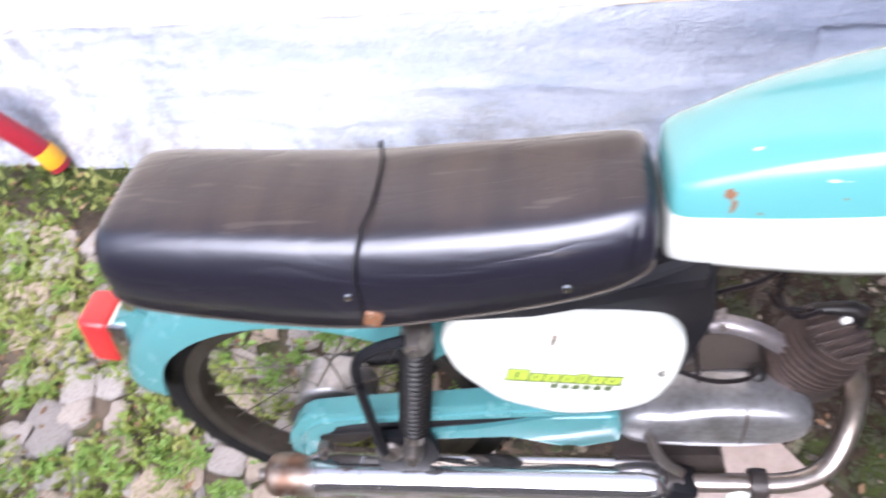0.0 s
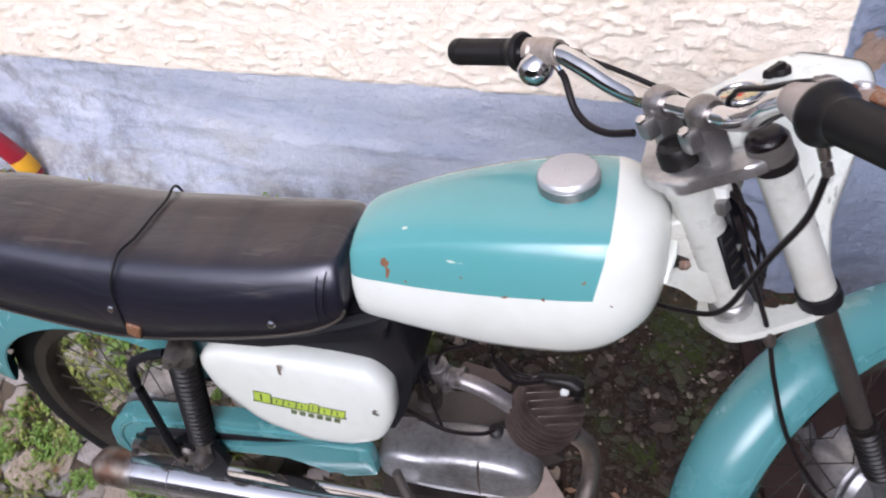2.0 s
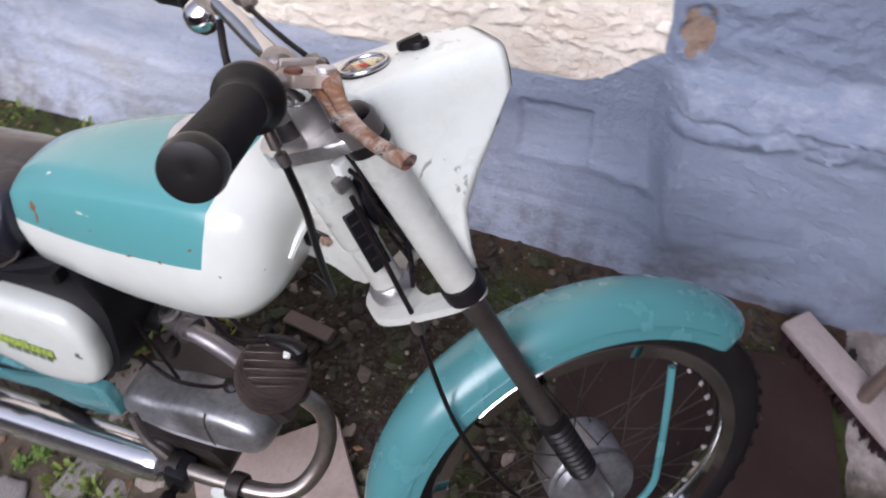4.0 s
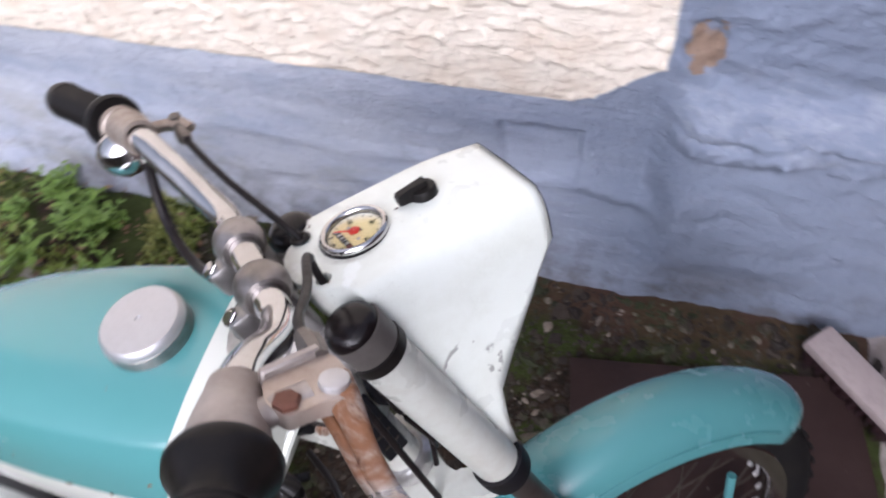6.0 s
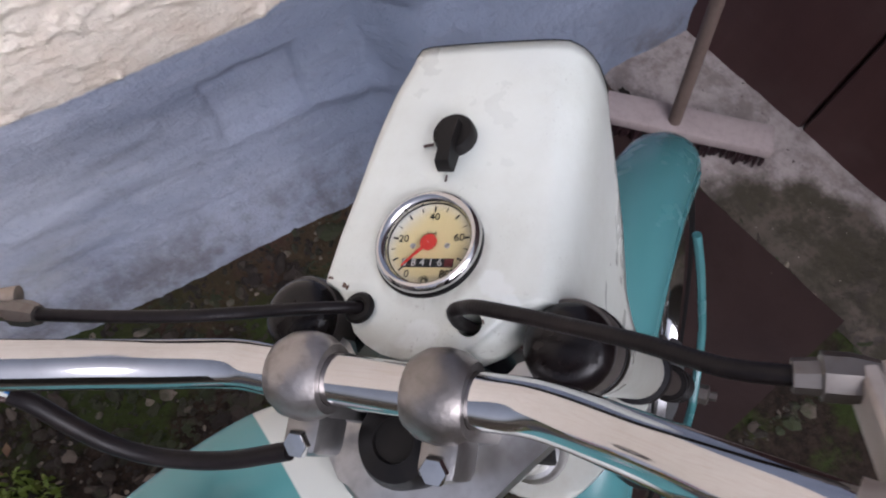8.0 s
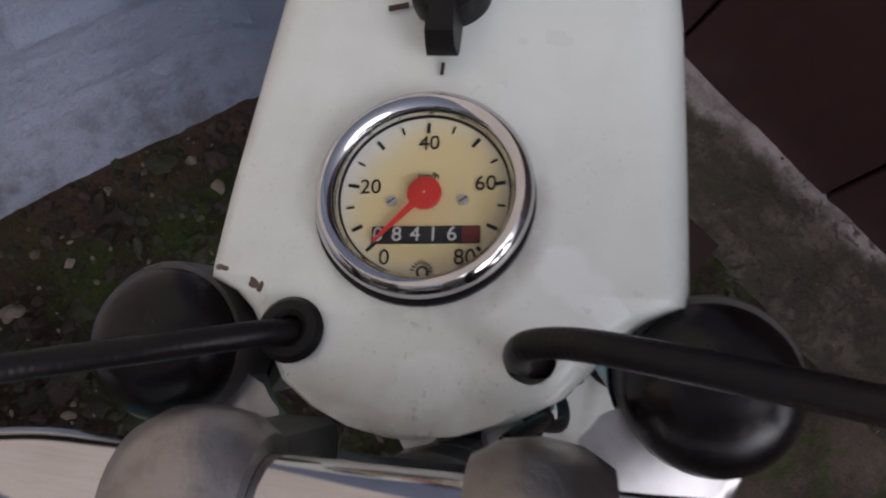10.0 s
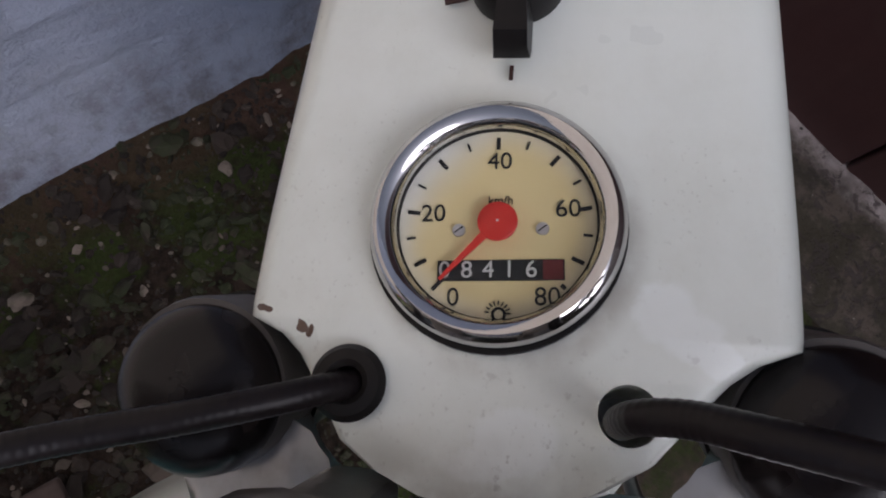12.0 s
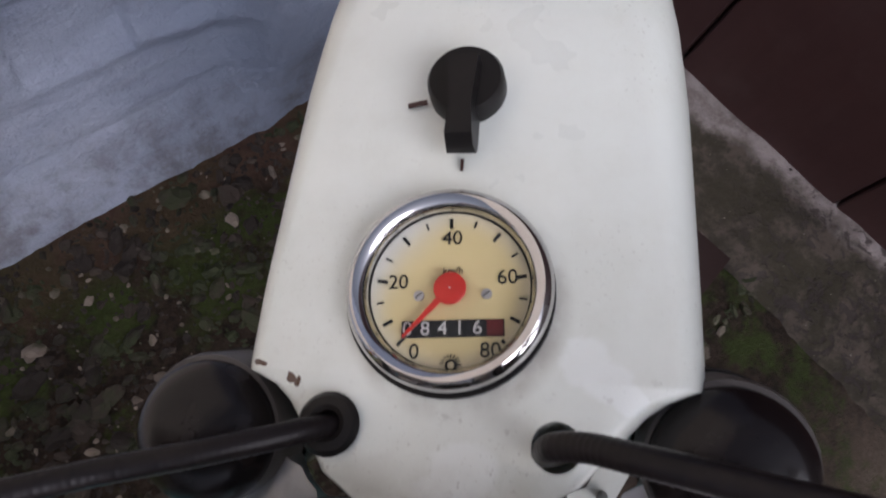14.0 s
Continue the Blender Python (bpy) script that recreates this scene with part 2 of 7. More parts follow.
def cowl_paint():
    """Aged off-white paint with grime at the rear, scratches at the side and painted-in sky reflections."""
    n = Nodes("aged_white_cowl_paint")
    # the paint is laid in the cowl's own axes
    inv = (pose(0.095, 0, 0.945, 0, -22, 0) @ pose(0, 0, 0, 0, 0, 43.5) @ pose(0.0068, -0.0034, 0.0015)).inverted()
    turn = n.tree.nodes.new("ShaderNodeMapping")
    turn.inputs["Location"].default_value = inv.to_translation()
    turn.inputs["Rotation"].default_value = inv.to_euler()
    n.tree.links.new(n.coord, turn.inputs[0])
    n.coord = turn.outputs[0]
    x, y, z = n.xyz()
    stain = n.math("MULTIPLY", n.ramp(n.noise(13, 7, 0.7), 0.38, 0.72), 0.6)
    col = n.mix(stain, (0.82, 0.85, 0.785), (0.69, 0.705, 0.62))
    # faint paler patches: soft reflections mixed into the base colour
    patch = n.ramp(n.noise(16, 4, 0.6, distortion=0.8), 0.6, 0.64)
    col = n.mix(n.math("MULTIPLY", patch, 0.22), col, (0.86, 0.87, 0.84))
    chip = n.ramp(n.noise(95, 3, 0.5, distortion=1.0), 0.76, 0.775)
    wob = n.math("MULTIPLY", n.math("SUBTRACT", n.noise(140, 3), 0.5), 0.006)

    rag = n.math("MULTIPLY", n.math("SUBTRACT", n.noise(75, 5, 0.7), 0.5), 0.011)

    def spot(cx, cy, cz, rx, ry, rz, soft=0.1, wob=wob):
        c = [n.math("POWER", n.math("DIVIDE", n.math("SUBTRACT", n.math("ADD", v, wob), k), r), 2.0) for v, k, r in ((x, cx, rx), (y, cy, ry), (z, cz, rz))]
        return n.ramp(n.math("ADD", n.math("ADD", c[0], c[1]), c[2]), 1 + soft, 1 - soft)

    # streaky whiter spots: sky reflections painted on, fixed to the cowl
    brushed = n.math("ADD", 0.62, n.math("MULTIPLY", n.noise(220, 4, 0.6, stretch=(1, 0.4, 1)), 0.5))
    for args in ((0.0735, -0.0325, -0.017, 0.0062, 0.0060, 0.02), (0.0685, -0.0385, -0.017, 0.0048, 0.0058, 0.02), (0.0645, -0.0432, -0.017, 0.0034, 0.0038, 0.02), (0.0465, -0.0062, -0.012, 0.0062, 0.0082, 0.02), (0.0425, -0.0005, -0.012, 0.0034, 0.0085, 0.02)):
        col = n.mix(n.math("MULTIPLY", spot(*args, 0.4, rag), brushed), col, (0.87, 0.9, 0.855))
    for args in ((0.0663, 0.0405, -0.012, 0.0012, 0.0012, 0.02), (0.0655, 0.0385, -0.012, 0.0014, 0.0011, 0.02), (0.069, 0.049, -0.012, 0.001, 0.002, 0.02), (0.0435, -0.0345, -0.012, 0.0007, 0.0007, 0.02), (0.0545, -0.032, -0.012, 0.0012, 0.0016, 0.02)):
        chip = n.math("MAXIMUM", chip, spot(*args))
    # dirt round the bezel and along the rear edge
    ring = n.math("POWER", n.math("ADD", n.math("POWER", n.math("SUBTRACT", x, 0.0865), 2.0), n.math("POWER", n.math("SUBTRACT", y, -0.0009), 2.0)), 0.5)
    dirt = n.math("MULTIPLY", n.ramp(ring, 0.0305, 0.0255), n.ramp(n.noise(60, 5), 0.3, 0.7))
    dirt = n.math("MAXIMUM", dirt, n.math("MULTIPLY", n.ramp(x, 0.052, 0.036), n.ramp(n.noise(45, 5), 0.35, 0.65)))
    col = n.mix(n.math("MULTIPLY", dirt, 0.5), col, (0.3, 0.26, 0.2))
    specks = n.math("MULTIPLY", n.ramp(n.noise(300, 3, 0.6), 0.62, 0.7), n.ramp(n.math("ADD", x, n.math("MULTIPLY", n.noise(30, 4), 0.05)), 0.11, 0.065))
    col = n.mix(n.math("MULTIPLY", specks, 0.35), col, (0.25, 0.22, 0.17))
    # scuffs low on the sides
    scuff = n.math("MULTIPLY", n.ramp(n.noise(46, 5, 0.6, stretch=(0.8, 1, 0.5), distortion=1.5), 0.57, 0.62), spot(0.098, -0.066, -0.135, 0.024, 0.03, 0.03))
    col = n.mix(n.math("MULTIPLY", scuff, 0.8), col, (0.25, 0.25, 0.22))
    col = n.mix(chip, col, (0.1, 0.055, 0.035))
    dust = n.math("MULTIPLY", n.ramp(n.noise(900, 2), 0.62, 0.72), n.ramp(n.noise(25, 4), 0.45, 0.7))
    col = n.mix(n.math("MULTIPLY", dust, 0.35), col, (0.3, 0.28, 0.22))
    return n.done(col, n.math("ADD", 0.2, n.math("MULTIPLY", n.noise(22, 4), 0.2)), 0.0, 0.35)


def vinyl():
    """Dark vinyl, dusty brown where it faces up, with fine creases."""
    n = Nodes("dusty_black_vinyl")
    geo = n.tree.nodes.new("ShaderNodeNewGeometry")
    sep = n.tree.nodes.new("ShaderNodeSeparateXYZ")
    n.tree.links.new(geo.outputs["Normal"], sep.inputs[0])
    top = n.ramp(sep.outputs["Z"], 0.86, 0.985)
    dust = n.math("MULTIPLY", top, n.ramp(n.noise(6, 5, 0.6, stretch=(0.5, 1, 1)), 0.15, 0.75))
    col = n.mix(dust, (0.0075, 0.007, 0.0135), n.mix(n.ramp(n.noise(8, 5, 0.6, stretch=(2.5, 0.5, 1)), 0.35, 0.65), (0.02, 0.0135, 0.0098), (0.042, 0.028, 0.02)))
    line = n.ramp(n.noise(26, 3, 0.5, stretch=(0.25, 2.2, 2.2), distortion=0.4), 0.66, 0.7)
    col = n.mix(n.math("MULTIPLY", line, 0.25), col, (0.12, 0.1, 0.085))
    crease = n.math("POWER", n.math("ABSOLUTE", n.math("SUBTRACT", n.noise(7, 3, 0.5, stretch=(0.6, 2.2, 1.6), distortion=0.8), 0.5)), 0.5)
    n.bump(n.math("ADD", n.math("MULTIPLY", n.noise(500, 2), 0.06), n.math("ADD", n.math("MULTIPLY", n.noise(16, 4), 0.5), crease)), 0.35, 0.006)
    # bluish tint puts the sky's colour into the seat's sheen
    n.bsdf.inputs["Specular Tint"].default_value = (0.82, 0.84, 1.0, 1)
    mat = n.done(col, n.math("ADD", 0.36, n.math("MULTIPLY", dust, 0.22)), 0.0, n.math("SUBTRACT", 1.0, n.math("MULTIPLY", dust, 0.95)), 0.5)
    n.bsdf.inputs["Coat Roughness"].default_value = 0.24
    return mat


def wall_paint():
    """Cream roughcast above a blue-grey painted plinth and corner strip, with bare patches."""
    n = Nodes("cream_and_blue_wall_paint")
    x, y, z = n.xyz()
    wob = n.math("MULTIPLY", n.math("SUBTRACT", n.noise(9, 4), 0.5), 0.02)
    zz = n.math("ADD", z, wob)
    xx = n.math("ADD", x, wob)
    base = n.math("ADD", 0.41, n.math("MULTIPLY", x, 0.018))
    edge = n.math("ADD", base, n.math("MULTIPLY", n.math("POWER", n.ramp(x, 0.2, 0.42), 2.0), 0.1))
    cream = n.math("MULTIPLY", n.ramp(n.math("SUBTRACT", zz, edge), -0.003, 0.003), n.ramp(n.math("SUBTRACT", 0.41, xx), -0.003, 0.003))
    blotch = n.ramp(n.noise(3.2, 6, 0.6, stretch=(0.5, 1, 1.6)), 0.35, 0.7)
    blue = n.mix(blotch, (0.425, 0.465, 0.565), (0.285, 0.325, 0.435))
    streak = n.ramp(n.noise(22, 5, 0.65, stretch=(0.3, 1, 1.8)), 0.55, 0.75)
    blue = n.mix(n.math("MULTIPLY", streak, 0.35), blue, (0.52, 0.53, 0.6))
    # patchy lime weathering, and the left end's stronger light, mixed into the colour
    left_pale = n.math("MULTIPLY", n.ramp(n.noise(4, 5, 0.65, stretch=(0.6, 1, 1.5)), 0.3, 0.65), n.ramp(x, 0.35, -0.35))
    blue = n.mix(n.math("MULTIPLY", left_pale, 0.8), blue, (0.58, 0.595, 0.65))
    smear = n.ramp(n.noise(16, 6, 0.7, stretch=(0.35, 1, 1.4)), 0.52, 0.7)
    blue = n.mix(n.math("MULTIPLY", smear, 0.3), blue, (0.24, 0.25, 0.31))
    grime = n.math("MULTIPLY", n.ramp(n.noise(11, 7, 0.75), 0.42, 0.68), n.ramp(x, -0.95, -1.5))
    blue = n.mix(n.math("MULTIPLY", grime, 0.65), blue, (0.14, 0.13, 0.13))
    # deeper slate blue near the corner, with the corner's shade painted in
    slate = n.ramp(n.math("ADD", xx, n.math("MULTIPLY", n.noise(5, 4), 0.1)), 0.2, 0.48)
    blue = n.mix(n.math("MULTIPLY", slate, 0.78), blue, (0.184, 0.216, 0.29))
    fine = n.ramp(n.noise(75, 5, 0.7), 0.5, 0.72)
    blue = n.mix(n.math("MULTIPLY", fine, 0.3), blue, (0.22, 0.24, 0.32))
    bare = n.math("MULTIPLY", n.ramp(n.noise(15, 4, 0.6, distortion=0.5), 0.715, 0.73), n.ramp(x, 0.4, 0.5))
    # the flaked patch beside the corner strip
    px = n.math("POWER", n.math("DIVIDE", n.math("SUBTRACT", xx, 0.457), 0.028), 2.0)
    pz = n.math("POWER", n.math("DIVIDE", n.math("SUBTRACT", zz, 0.575), 0.052), 2.0)
    flake = n.ramp(n.math("ADD", n.math("ADD", px, pz), n.math("MULTIPLY", n.math("SUBTRACT", n.noise(34, 5, 0.65), 0.5), 4.0)), 1.0, 0.85)
    rubbed = n.math("MULTIPLY", n.ramp(n.noise(17, 6, 0.72, stretch=(0.7, 1, 1.3)), 0.42, 0.72), n.math("MULTIPLY", n.ramp(x, 0.40, 0.46), n.math("MULTIPLY", n.ramp(z, 0.38, 0.44), n.ramp(z, 0.56, 0.5))))
    blue = n.mix(n.math("MULTIPLY", rubbed, 0.45), blue, (0.5, 0.51, 0.56))
    bare = n.math("MAXIMUM", bare, flake)
    blue = n.mix(bare, blue, n.mix(n.noise(60, 4), (0.34, 0.24, 0.18), (0.22, 0.15, 0.11)))
    flecks = n.ramp(n.noise(30, 6, 0.75, stretch=(0.6, 1, 1.25), distortion=0.5), 0.57, 0.64)
    blue = n.mix(n.math("MULTIPLY", flecks, 0.28), blue, (0.23, 0.24, 0.29))
    pale = n.ramp(n.noise(44, 6, 0.75, stretch=(0.6, 1, 1.3)), 0.58, 0.65)
    blue = n.mix(n.math("MULTIPLY", pale, n.math("MULTIPLY", n.ramp(x, 0.35, -0.05), 0.45)), blue, (0.52, 0.53, 0.58))
    stain = n.math("MULTIPLY", n.ramp(n.noise(6, 6, 0.7, stretch=(0.5, 1, 1.2)), 0.48, 0.66), n.math("MULTIPLY", n.ramp(z, 0.34, 0.1), n.ramp(x, 0.3, -0.6)))
    blue = n.mix(n.math("MULTIPLY", stain, 0.5), blue, (0.3, 0.28, 0.22))
    damp = n.math("MULTIPLY", n.ramp(n.noise(10, 6, 0.7), 0.4, 0.65), n.ramp(z, 0.16, 0.02))
    blue = n.mix(n.math("MULTIPLY", damp, 0.6), blue, (0.095, 0.072, 0.058))
    warm = n.mix(n.ramp(n.noise(14, 5), 0.4, 0.75), (0.88, 0.79, 0.67), (0.8, 0.68, 0.55))
    n.bump(n.math("ADD", n.noise(130, 4, 0.6), n.math("MULTIPLY", n.noise(38, 6, 0.7, stretch=(0.6, 1, 1.3)), 1.6)), 0.65, 0.005)
    return n.done(n.mix(cream, blue, warm), n.math("SUBTRACT", 0.85, n.math("MULTIPLY", n.math("SUBTRACT", 1.0, cream), 0.3)), spec=0.35)


def soil():
    """Dark damp soil with moss, paler and drier to the rear of the moped."""
    n = Nodes("damp_soil")
    x, y, z = n.xyz()
    grain = n.noise(60, 6, 0.7)
    col = n.mix(n.ramp(grain, 0.35, 0.7), (0.013, 0.0078, 0.005), (0.052, 0.033, 0.022))
    pale = n.math("MULTIPLY", n.ramp(n.math("ADD", y, n.math("MULTIPLY", x, 0.3)), 0.02, -0.3), n.ramp(n.noise(5, 5), 0.2, 0.6))
    col = n.mix(n.math("MULTIPLY", pale, 0.7), col, n.mix(grain, (0.13, 0.1, 0.072), (0.26, 0.205, 0.155)))
    moss = n.ramp(n.math("ADD", n.noise(6, 6, 0.7), n.math("MULTIPLY", n.ramp(y, 0.3, 0.52), 0.1)), 0.5, 0.62)
    red = n.math("MULTIPLY", n.ramp(n.math("ADD", y, n.math("MULTIPLY", n.noise(7, 5), 0.12)), 0.53, 0.6), n.ramp(x, -0.3, 0.1))
    col = n.mix(n.math("MULTIPLY", red, 0.7), col, n.mix(grain, (0.055, 0.026, 0.017), (0.15, 0.088, 0.058)))
    col = n.mix(n.math("MULTIPLY", moss, n.math("SUBTRACT", 0.8, n.math("MULTIPLY", red, 0.6))), col, n.mix(n.noise(90, 3), (0.02, 0.034, 0.005), (0.065, 0.09, 0.016)))
    n.bump(n.math("ADD", n.noise(180, 5, 0.7), n.noise(40, 5, 0.7)), 0.9, 0.006)
    return n.done(col, 0.85, spec=0.3)


def concrete():
    """Old concrete: bare and pale along the door and beside the wall, algae between, broken crumbs at the door."""
    n = Nodes("mossy_concrete")
    x, y, z = n.xyz()
    wob = n.math("MULTIPLY", n.math("SUBTRACT", n.noise(7, 5, 0.65), 0.5), 0.3)
    door = n.ramp(n.math("ADD", n.math("ADD", n.math("MULTIPLY", x, 0.985), n.math("MULTIPLY", y, 0.17)), n.math("MULTIPLY", wob, 0.5)), 1.15, 1.22)
    wallward = n.ramp(n.math("ADD", n.math("ADD", y, n.math("MULTIPLY", n.math("SUBTRACT", x, 1.0), 0.75)), wob), 0.2, 0.3)
    worn = n.math("MAXIMUM", door, wallward)
    col = n.mix(n.ramp(n.noise(16, 7, 0.7), 0.38, 0.62), n.mix(worn, (0.105, 0.085, 0.066), (0.40, 0.345, 0.325)), n.mix(worn, (0.045, 0.038, 0.027), (0.25, 0.21, 0.195)))
    algae = n.math("MULTIPLY", n.ramp(n.noise(8.0, 6, 0.7), 0.42, 0.6), n.math("SUBTRACT", 0.9, n.math("MULTIPLY", worn, 0.75)))
    col = n.mix(algae, col, n.mix(n.noise(60, 4), (0.04, 0.034, 0.02), (0.072, 0.061, 0.04)))
    crumb = n.math("MULTIPLY", n.ramp(n.noise(34, 5, 0.7, distortion=0.6), 0.52, 0.58), n.ramp(y, 0.1, -0.15))
    col = n.mix(n.math("MULTIPLY", crumb, 0.75), col, (0.055, 0.043, 0.04))
    col = n.mix(n.ramp(n.noise(70, 4, 0.6), 0.66, 0.72), col, (0.045, 0.037, 0.03))
    col = n.mix(n.ramp(n.noise(95, 3, 0.6), 0.72, 0.76), col, (0.42, 0.38, 0.32))
    n.bump(n.math("ADD", n.math("ADD", n.noise(120, 5, 0.7), n.noise(25, 4)), n.math("MULTIPLY", crumb, -0.8)), 0.7, 0.005)
    return n.done(col, 0.85, spec=0.3)


def brown_boards():
    n = Nodes("dark_brown_boards")
    col = n.mix(n.noise(12, 5, 0.6, stretch=(2, 2, 0.3)), (0.055, 0.0215, 0.02), (0.08, 0.036, 0.032))
    col = n.mix(n.math("MULTIPLY", n.ramp(n.noise(8, 5), 0.5, 0.75), 0.5), col, (0.09, 0.052, 0.046))
    n.bump(n.noise(60, 4, 0.6, stretch=(2, 2, 0.3)), 0.3, 0.002)
    return n.done(col, n.math("ADD", 0.42, n.math("MULTIPLY", n.noise(20, 4), 0.25)))


def brown_sheet():
    n = Nodes("dull_brown_sheet")
    col = n.mix(n.ramp(n.noise(5, 6, 0.65), 0.35, 0.65), (0.02, 0.0085, 0.0075), (0.032, 0.016, 0.0135))
    col = n.mix(n.ramp(n.noise(45, 4), 0.7, 0.75), col, (0.09, 0.065, 0.055))
    n.bump(n.noise(90, 5, 0.65), 0.4, 0.002)
    return n.done(col, n.math("ADD", 0.5, n.math("MULTIPLY", n.noise(9, 4), 0.3)), spec=0.3)


def stone():
    n = Nodes("cobble_stone")
    info = n.tree.nodes.new("ShaderNodeObjectInfo").outputs["Random"]
    col = n.mix(n.ramp(n.noise(30, 6, 0.7), 0.35, 0.7), (0.5, 0.455, 0.43), (0.3, 0.265, 0.245))
    col = n.mix(n.math("MULTIPLY", n.ramp(info, 0.5, 0.9), 0.7), col, (0.5, 0.38, 0.28))
    col = n.mix(n.math("MULTIPLY", n.ramp(info, 0.3, 0.0), 0.55), col, (0.2, 0.185, 0.19))
    col = n.mix(n.math("MULTIPLY", n.ramp(n.noise(11, 6, 0.7), 0.5, 0.68), 0.6), col, (0.16, 0.13, 0.08))
    n.bump(n.noise(110, 5, 0.7), 0.8, 0.004)
    return n.done(col, 0.8, spec=0.35)


def gravel():
    n = Nodes("gravel")
    info = n.tree.nodes.new("ShaderNodeNewGeometry").outputs["Random Per Island"]
    col = n.mix(info, (0.014, 0.009, 0.006), (0.062, 0.044, 0.032))
    col = n.mix(n.ramp(info, 0.86, 0.985), col, (0.26, 0.21, 0.165))
    col = n.mix(n.math("MULTIPLY", n.ramp(n.noise(7, 5, 0.65), 0.46, 0.6), 0.75), col, (0.034, 0.046, 0.012))
    n.bump(n.noise(300, 4), 0.4, 0.001)
    return n.done(col, 0.8)


def dial_face():
    """Aged ivory dial, yellowed more to one side."""
    n = Nodes("yellowed_dial")
    x, y, z = n.xyz()
    yellow = n.ramp(n.math("ADD", n.math("SUBTRACT", x, n.math("MULTIPLY", y, 0.75)), n.math("MULTIPLY", n.math("SUBTRACT", n.noise(70, 3), 0.5), 0.008)), -0.029, -0.011)
    edge = n.ramp(n.math("ADD", n.math("MULTIPLY", x, x), n.math("MULTIPLY", y, y)), 0.00022, 0.00042)
    yellow = n.math("MULTIPLY", yellow, n.math("SUBTRACT", 1.0, n.math("MULTIPLY", edge, 0.4)))
    col = n.mix(yellow, (0.84, 0.85, 0.78), (0.86, 0.71, 0.36))
    return n.done(col, 0.5)


m_lever, m_exhaust, m_tank, m_cowl, m_vinyl = rusty_lever(), exhaust_chrome(), tank_paint(), cowl_paint(), vinyl()
m_sheet = brown_sheet()
m_wall, m_soil, m_concrete, m_boards, m_stone, m_gravel, m_dial = wall_paint(), soil(), concrete(), brown_boards(), stone(), gravel(), dial_face()
m_glass = bpy.data.materials.new("clear_glass")
m_glass.use_nodes = True
m_glass.node_tree.nodes["Principled BSDF"].inputs["Transmission Weight"].default_value = 1.0
m_glass.node_tree.nodes["Principled BSDF"].inputs["Roughness"].default_value = 0.02
m_glass.node_tree.nodes["Principled BSDF"].inputs["IOR"].default_value = 1.1

# ---- mesh helpers ----
V = Vector


def part(name, bm, material, parent=None, label="", sharp=40):
    """Links a bmesh as one mesh object, under a thing or a part."""
    bmesh.ops.recalc_face_normals(bm, faces=bm.faces)
    me = bpy.data.meshes.new(name)
    for f in bm.faces:
        f.smooth = True
    bm.to_mesh(me)
    bm.free()
    me.set_sharp_from_angle(angle=radians(sharp))
    me.materials.append(material)
    ob = new(name, me)
    ob.parent = parent
    if label:
        ob["label"] = label
    return ob


def ring_loft(bm, rings, closed=True, caps=True):
    rows = [[bm.verts.new(p) for p in r] for r in rings]
    n = len(rows[0])
    for a, b in zip(rows, rows[1:]):
        for i in range(n if closed else n - 1):
            j = (i + 1) % n
            bm.faces.new((a[i], a[j], b[j], b[i]))
    if caps and closed:
        bm.faces.new(rows[0][::-1])
        bm.faces.new(rows[-1])
    return bm


def spline(points, steps=8):
    """A smooth line through the points (Catmull-Rom)."""
    p = [V(q) for q in points]
    p = [2 * p[0] - p[1], *p, 2 * p[-1] - p[-2]]
    out = []
    for a, b, c, d in zip(p, p[1:], p[2:], p[3:]):
        for k in range(steps):
            t = k / steps
            out.append(0.5 * (2 * b + (c - a) * t + (2 * a - 5 * b + 4 * c - d) * t * t + (3 * b - a - 3 * c + d) * t ** 3))
    return [*out, p[-2]]


def sweep(bm, line, radius, seg=12, flat=1.0):
    """A round or flattened bar along the line; radius: a number, or one for each point."""
    rings = []
    up = V((0, 0, 1))
    for i, p in enumerate(line):
        d = (line[min(i + 1, len(line) - 1)] - line[max(i - 1, 0)]).normalized()
        side = d.cross(up)
        if side.length < 0.1:
            side = d.cross(V((0, 1, 0)))
        side.normalize()
        over = side.cross(d)
        r = radius[min(i, len(radius) - 1)] if isinstance(radius, (list, tuple)) else radius
        rings.append([p + side * (r * math.cos(a)) + over * (r * flat * math.sin(a)) for a in (2 * math.pi * k / seg for k in range(seg))])
    return ring_loft(bm, rings)


def lathe(bm, profile, seg=32, m=Matrix()):
    """Turns (radius, height) pairs about z, then moves them by m."""
    rings = [[m @ V((r * math.cos(a), r * math.sin(a), z)) for a in (2 * math.pi * k / seg for k in range(seg))] for r, z in profile]
    if profile[0][0] > 0.0015 and profile[-1][0] > 0.0015:
        return ring_loft(bm, rings + ([] if profile[0] == profile[-1] else [rings[0]]), caps=False)
    return ring_loft(bm, rings)


def torus(bm, radius, tube, m=Matrix(), seg=64, sides=12, squash=1.0):
    rows = []
    for k in range(seg):
        a = 2 * math.pi * k / seg
        rows.append([bm.verts.new(m @ V(((radius + tube * math.cos(b)) * math.cos(a), (radius + tube * math.cos(b)) * math.sin(a), tube * squash * math.sin(b)))) for b in (2 * math.pi * i / sides for i in range(sides))])
    for k in range(seg):
        a, b = rows[k], rows[(k + 1) % seg]
        for i in range(sides):
            j = (i + 1) % sides
            bm.faces.new((a[i], b[i], b[j], a[j]))
    return bm


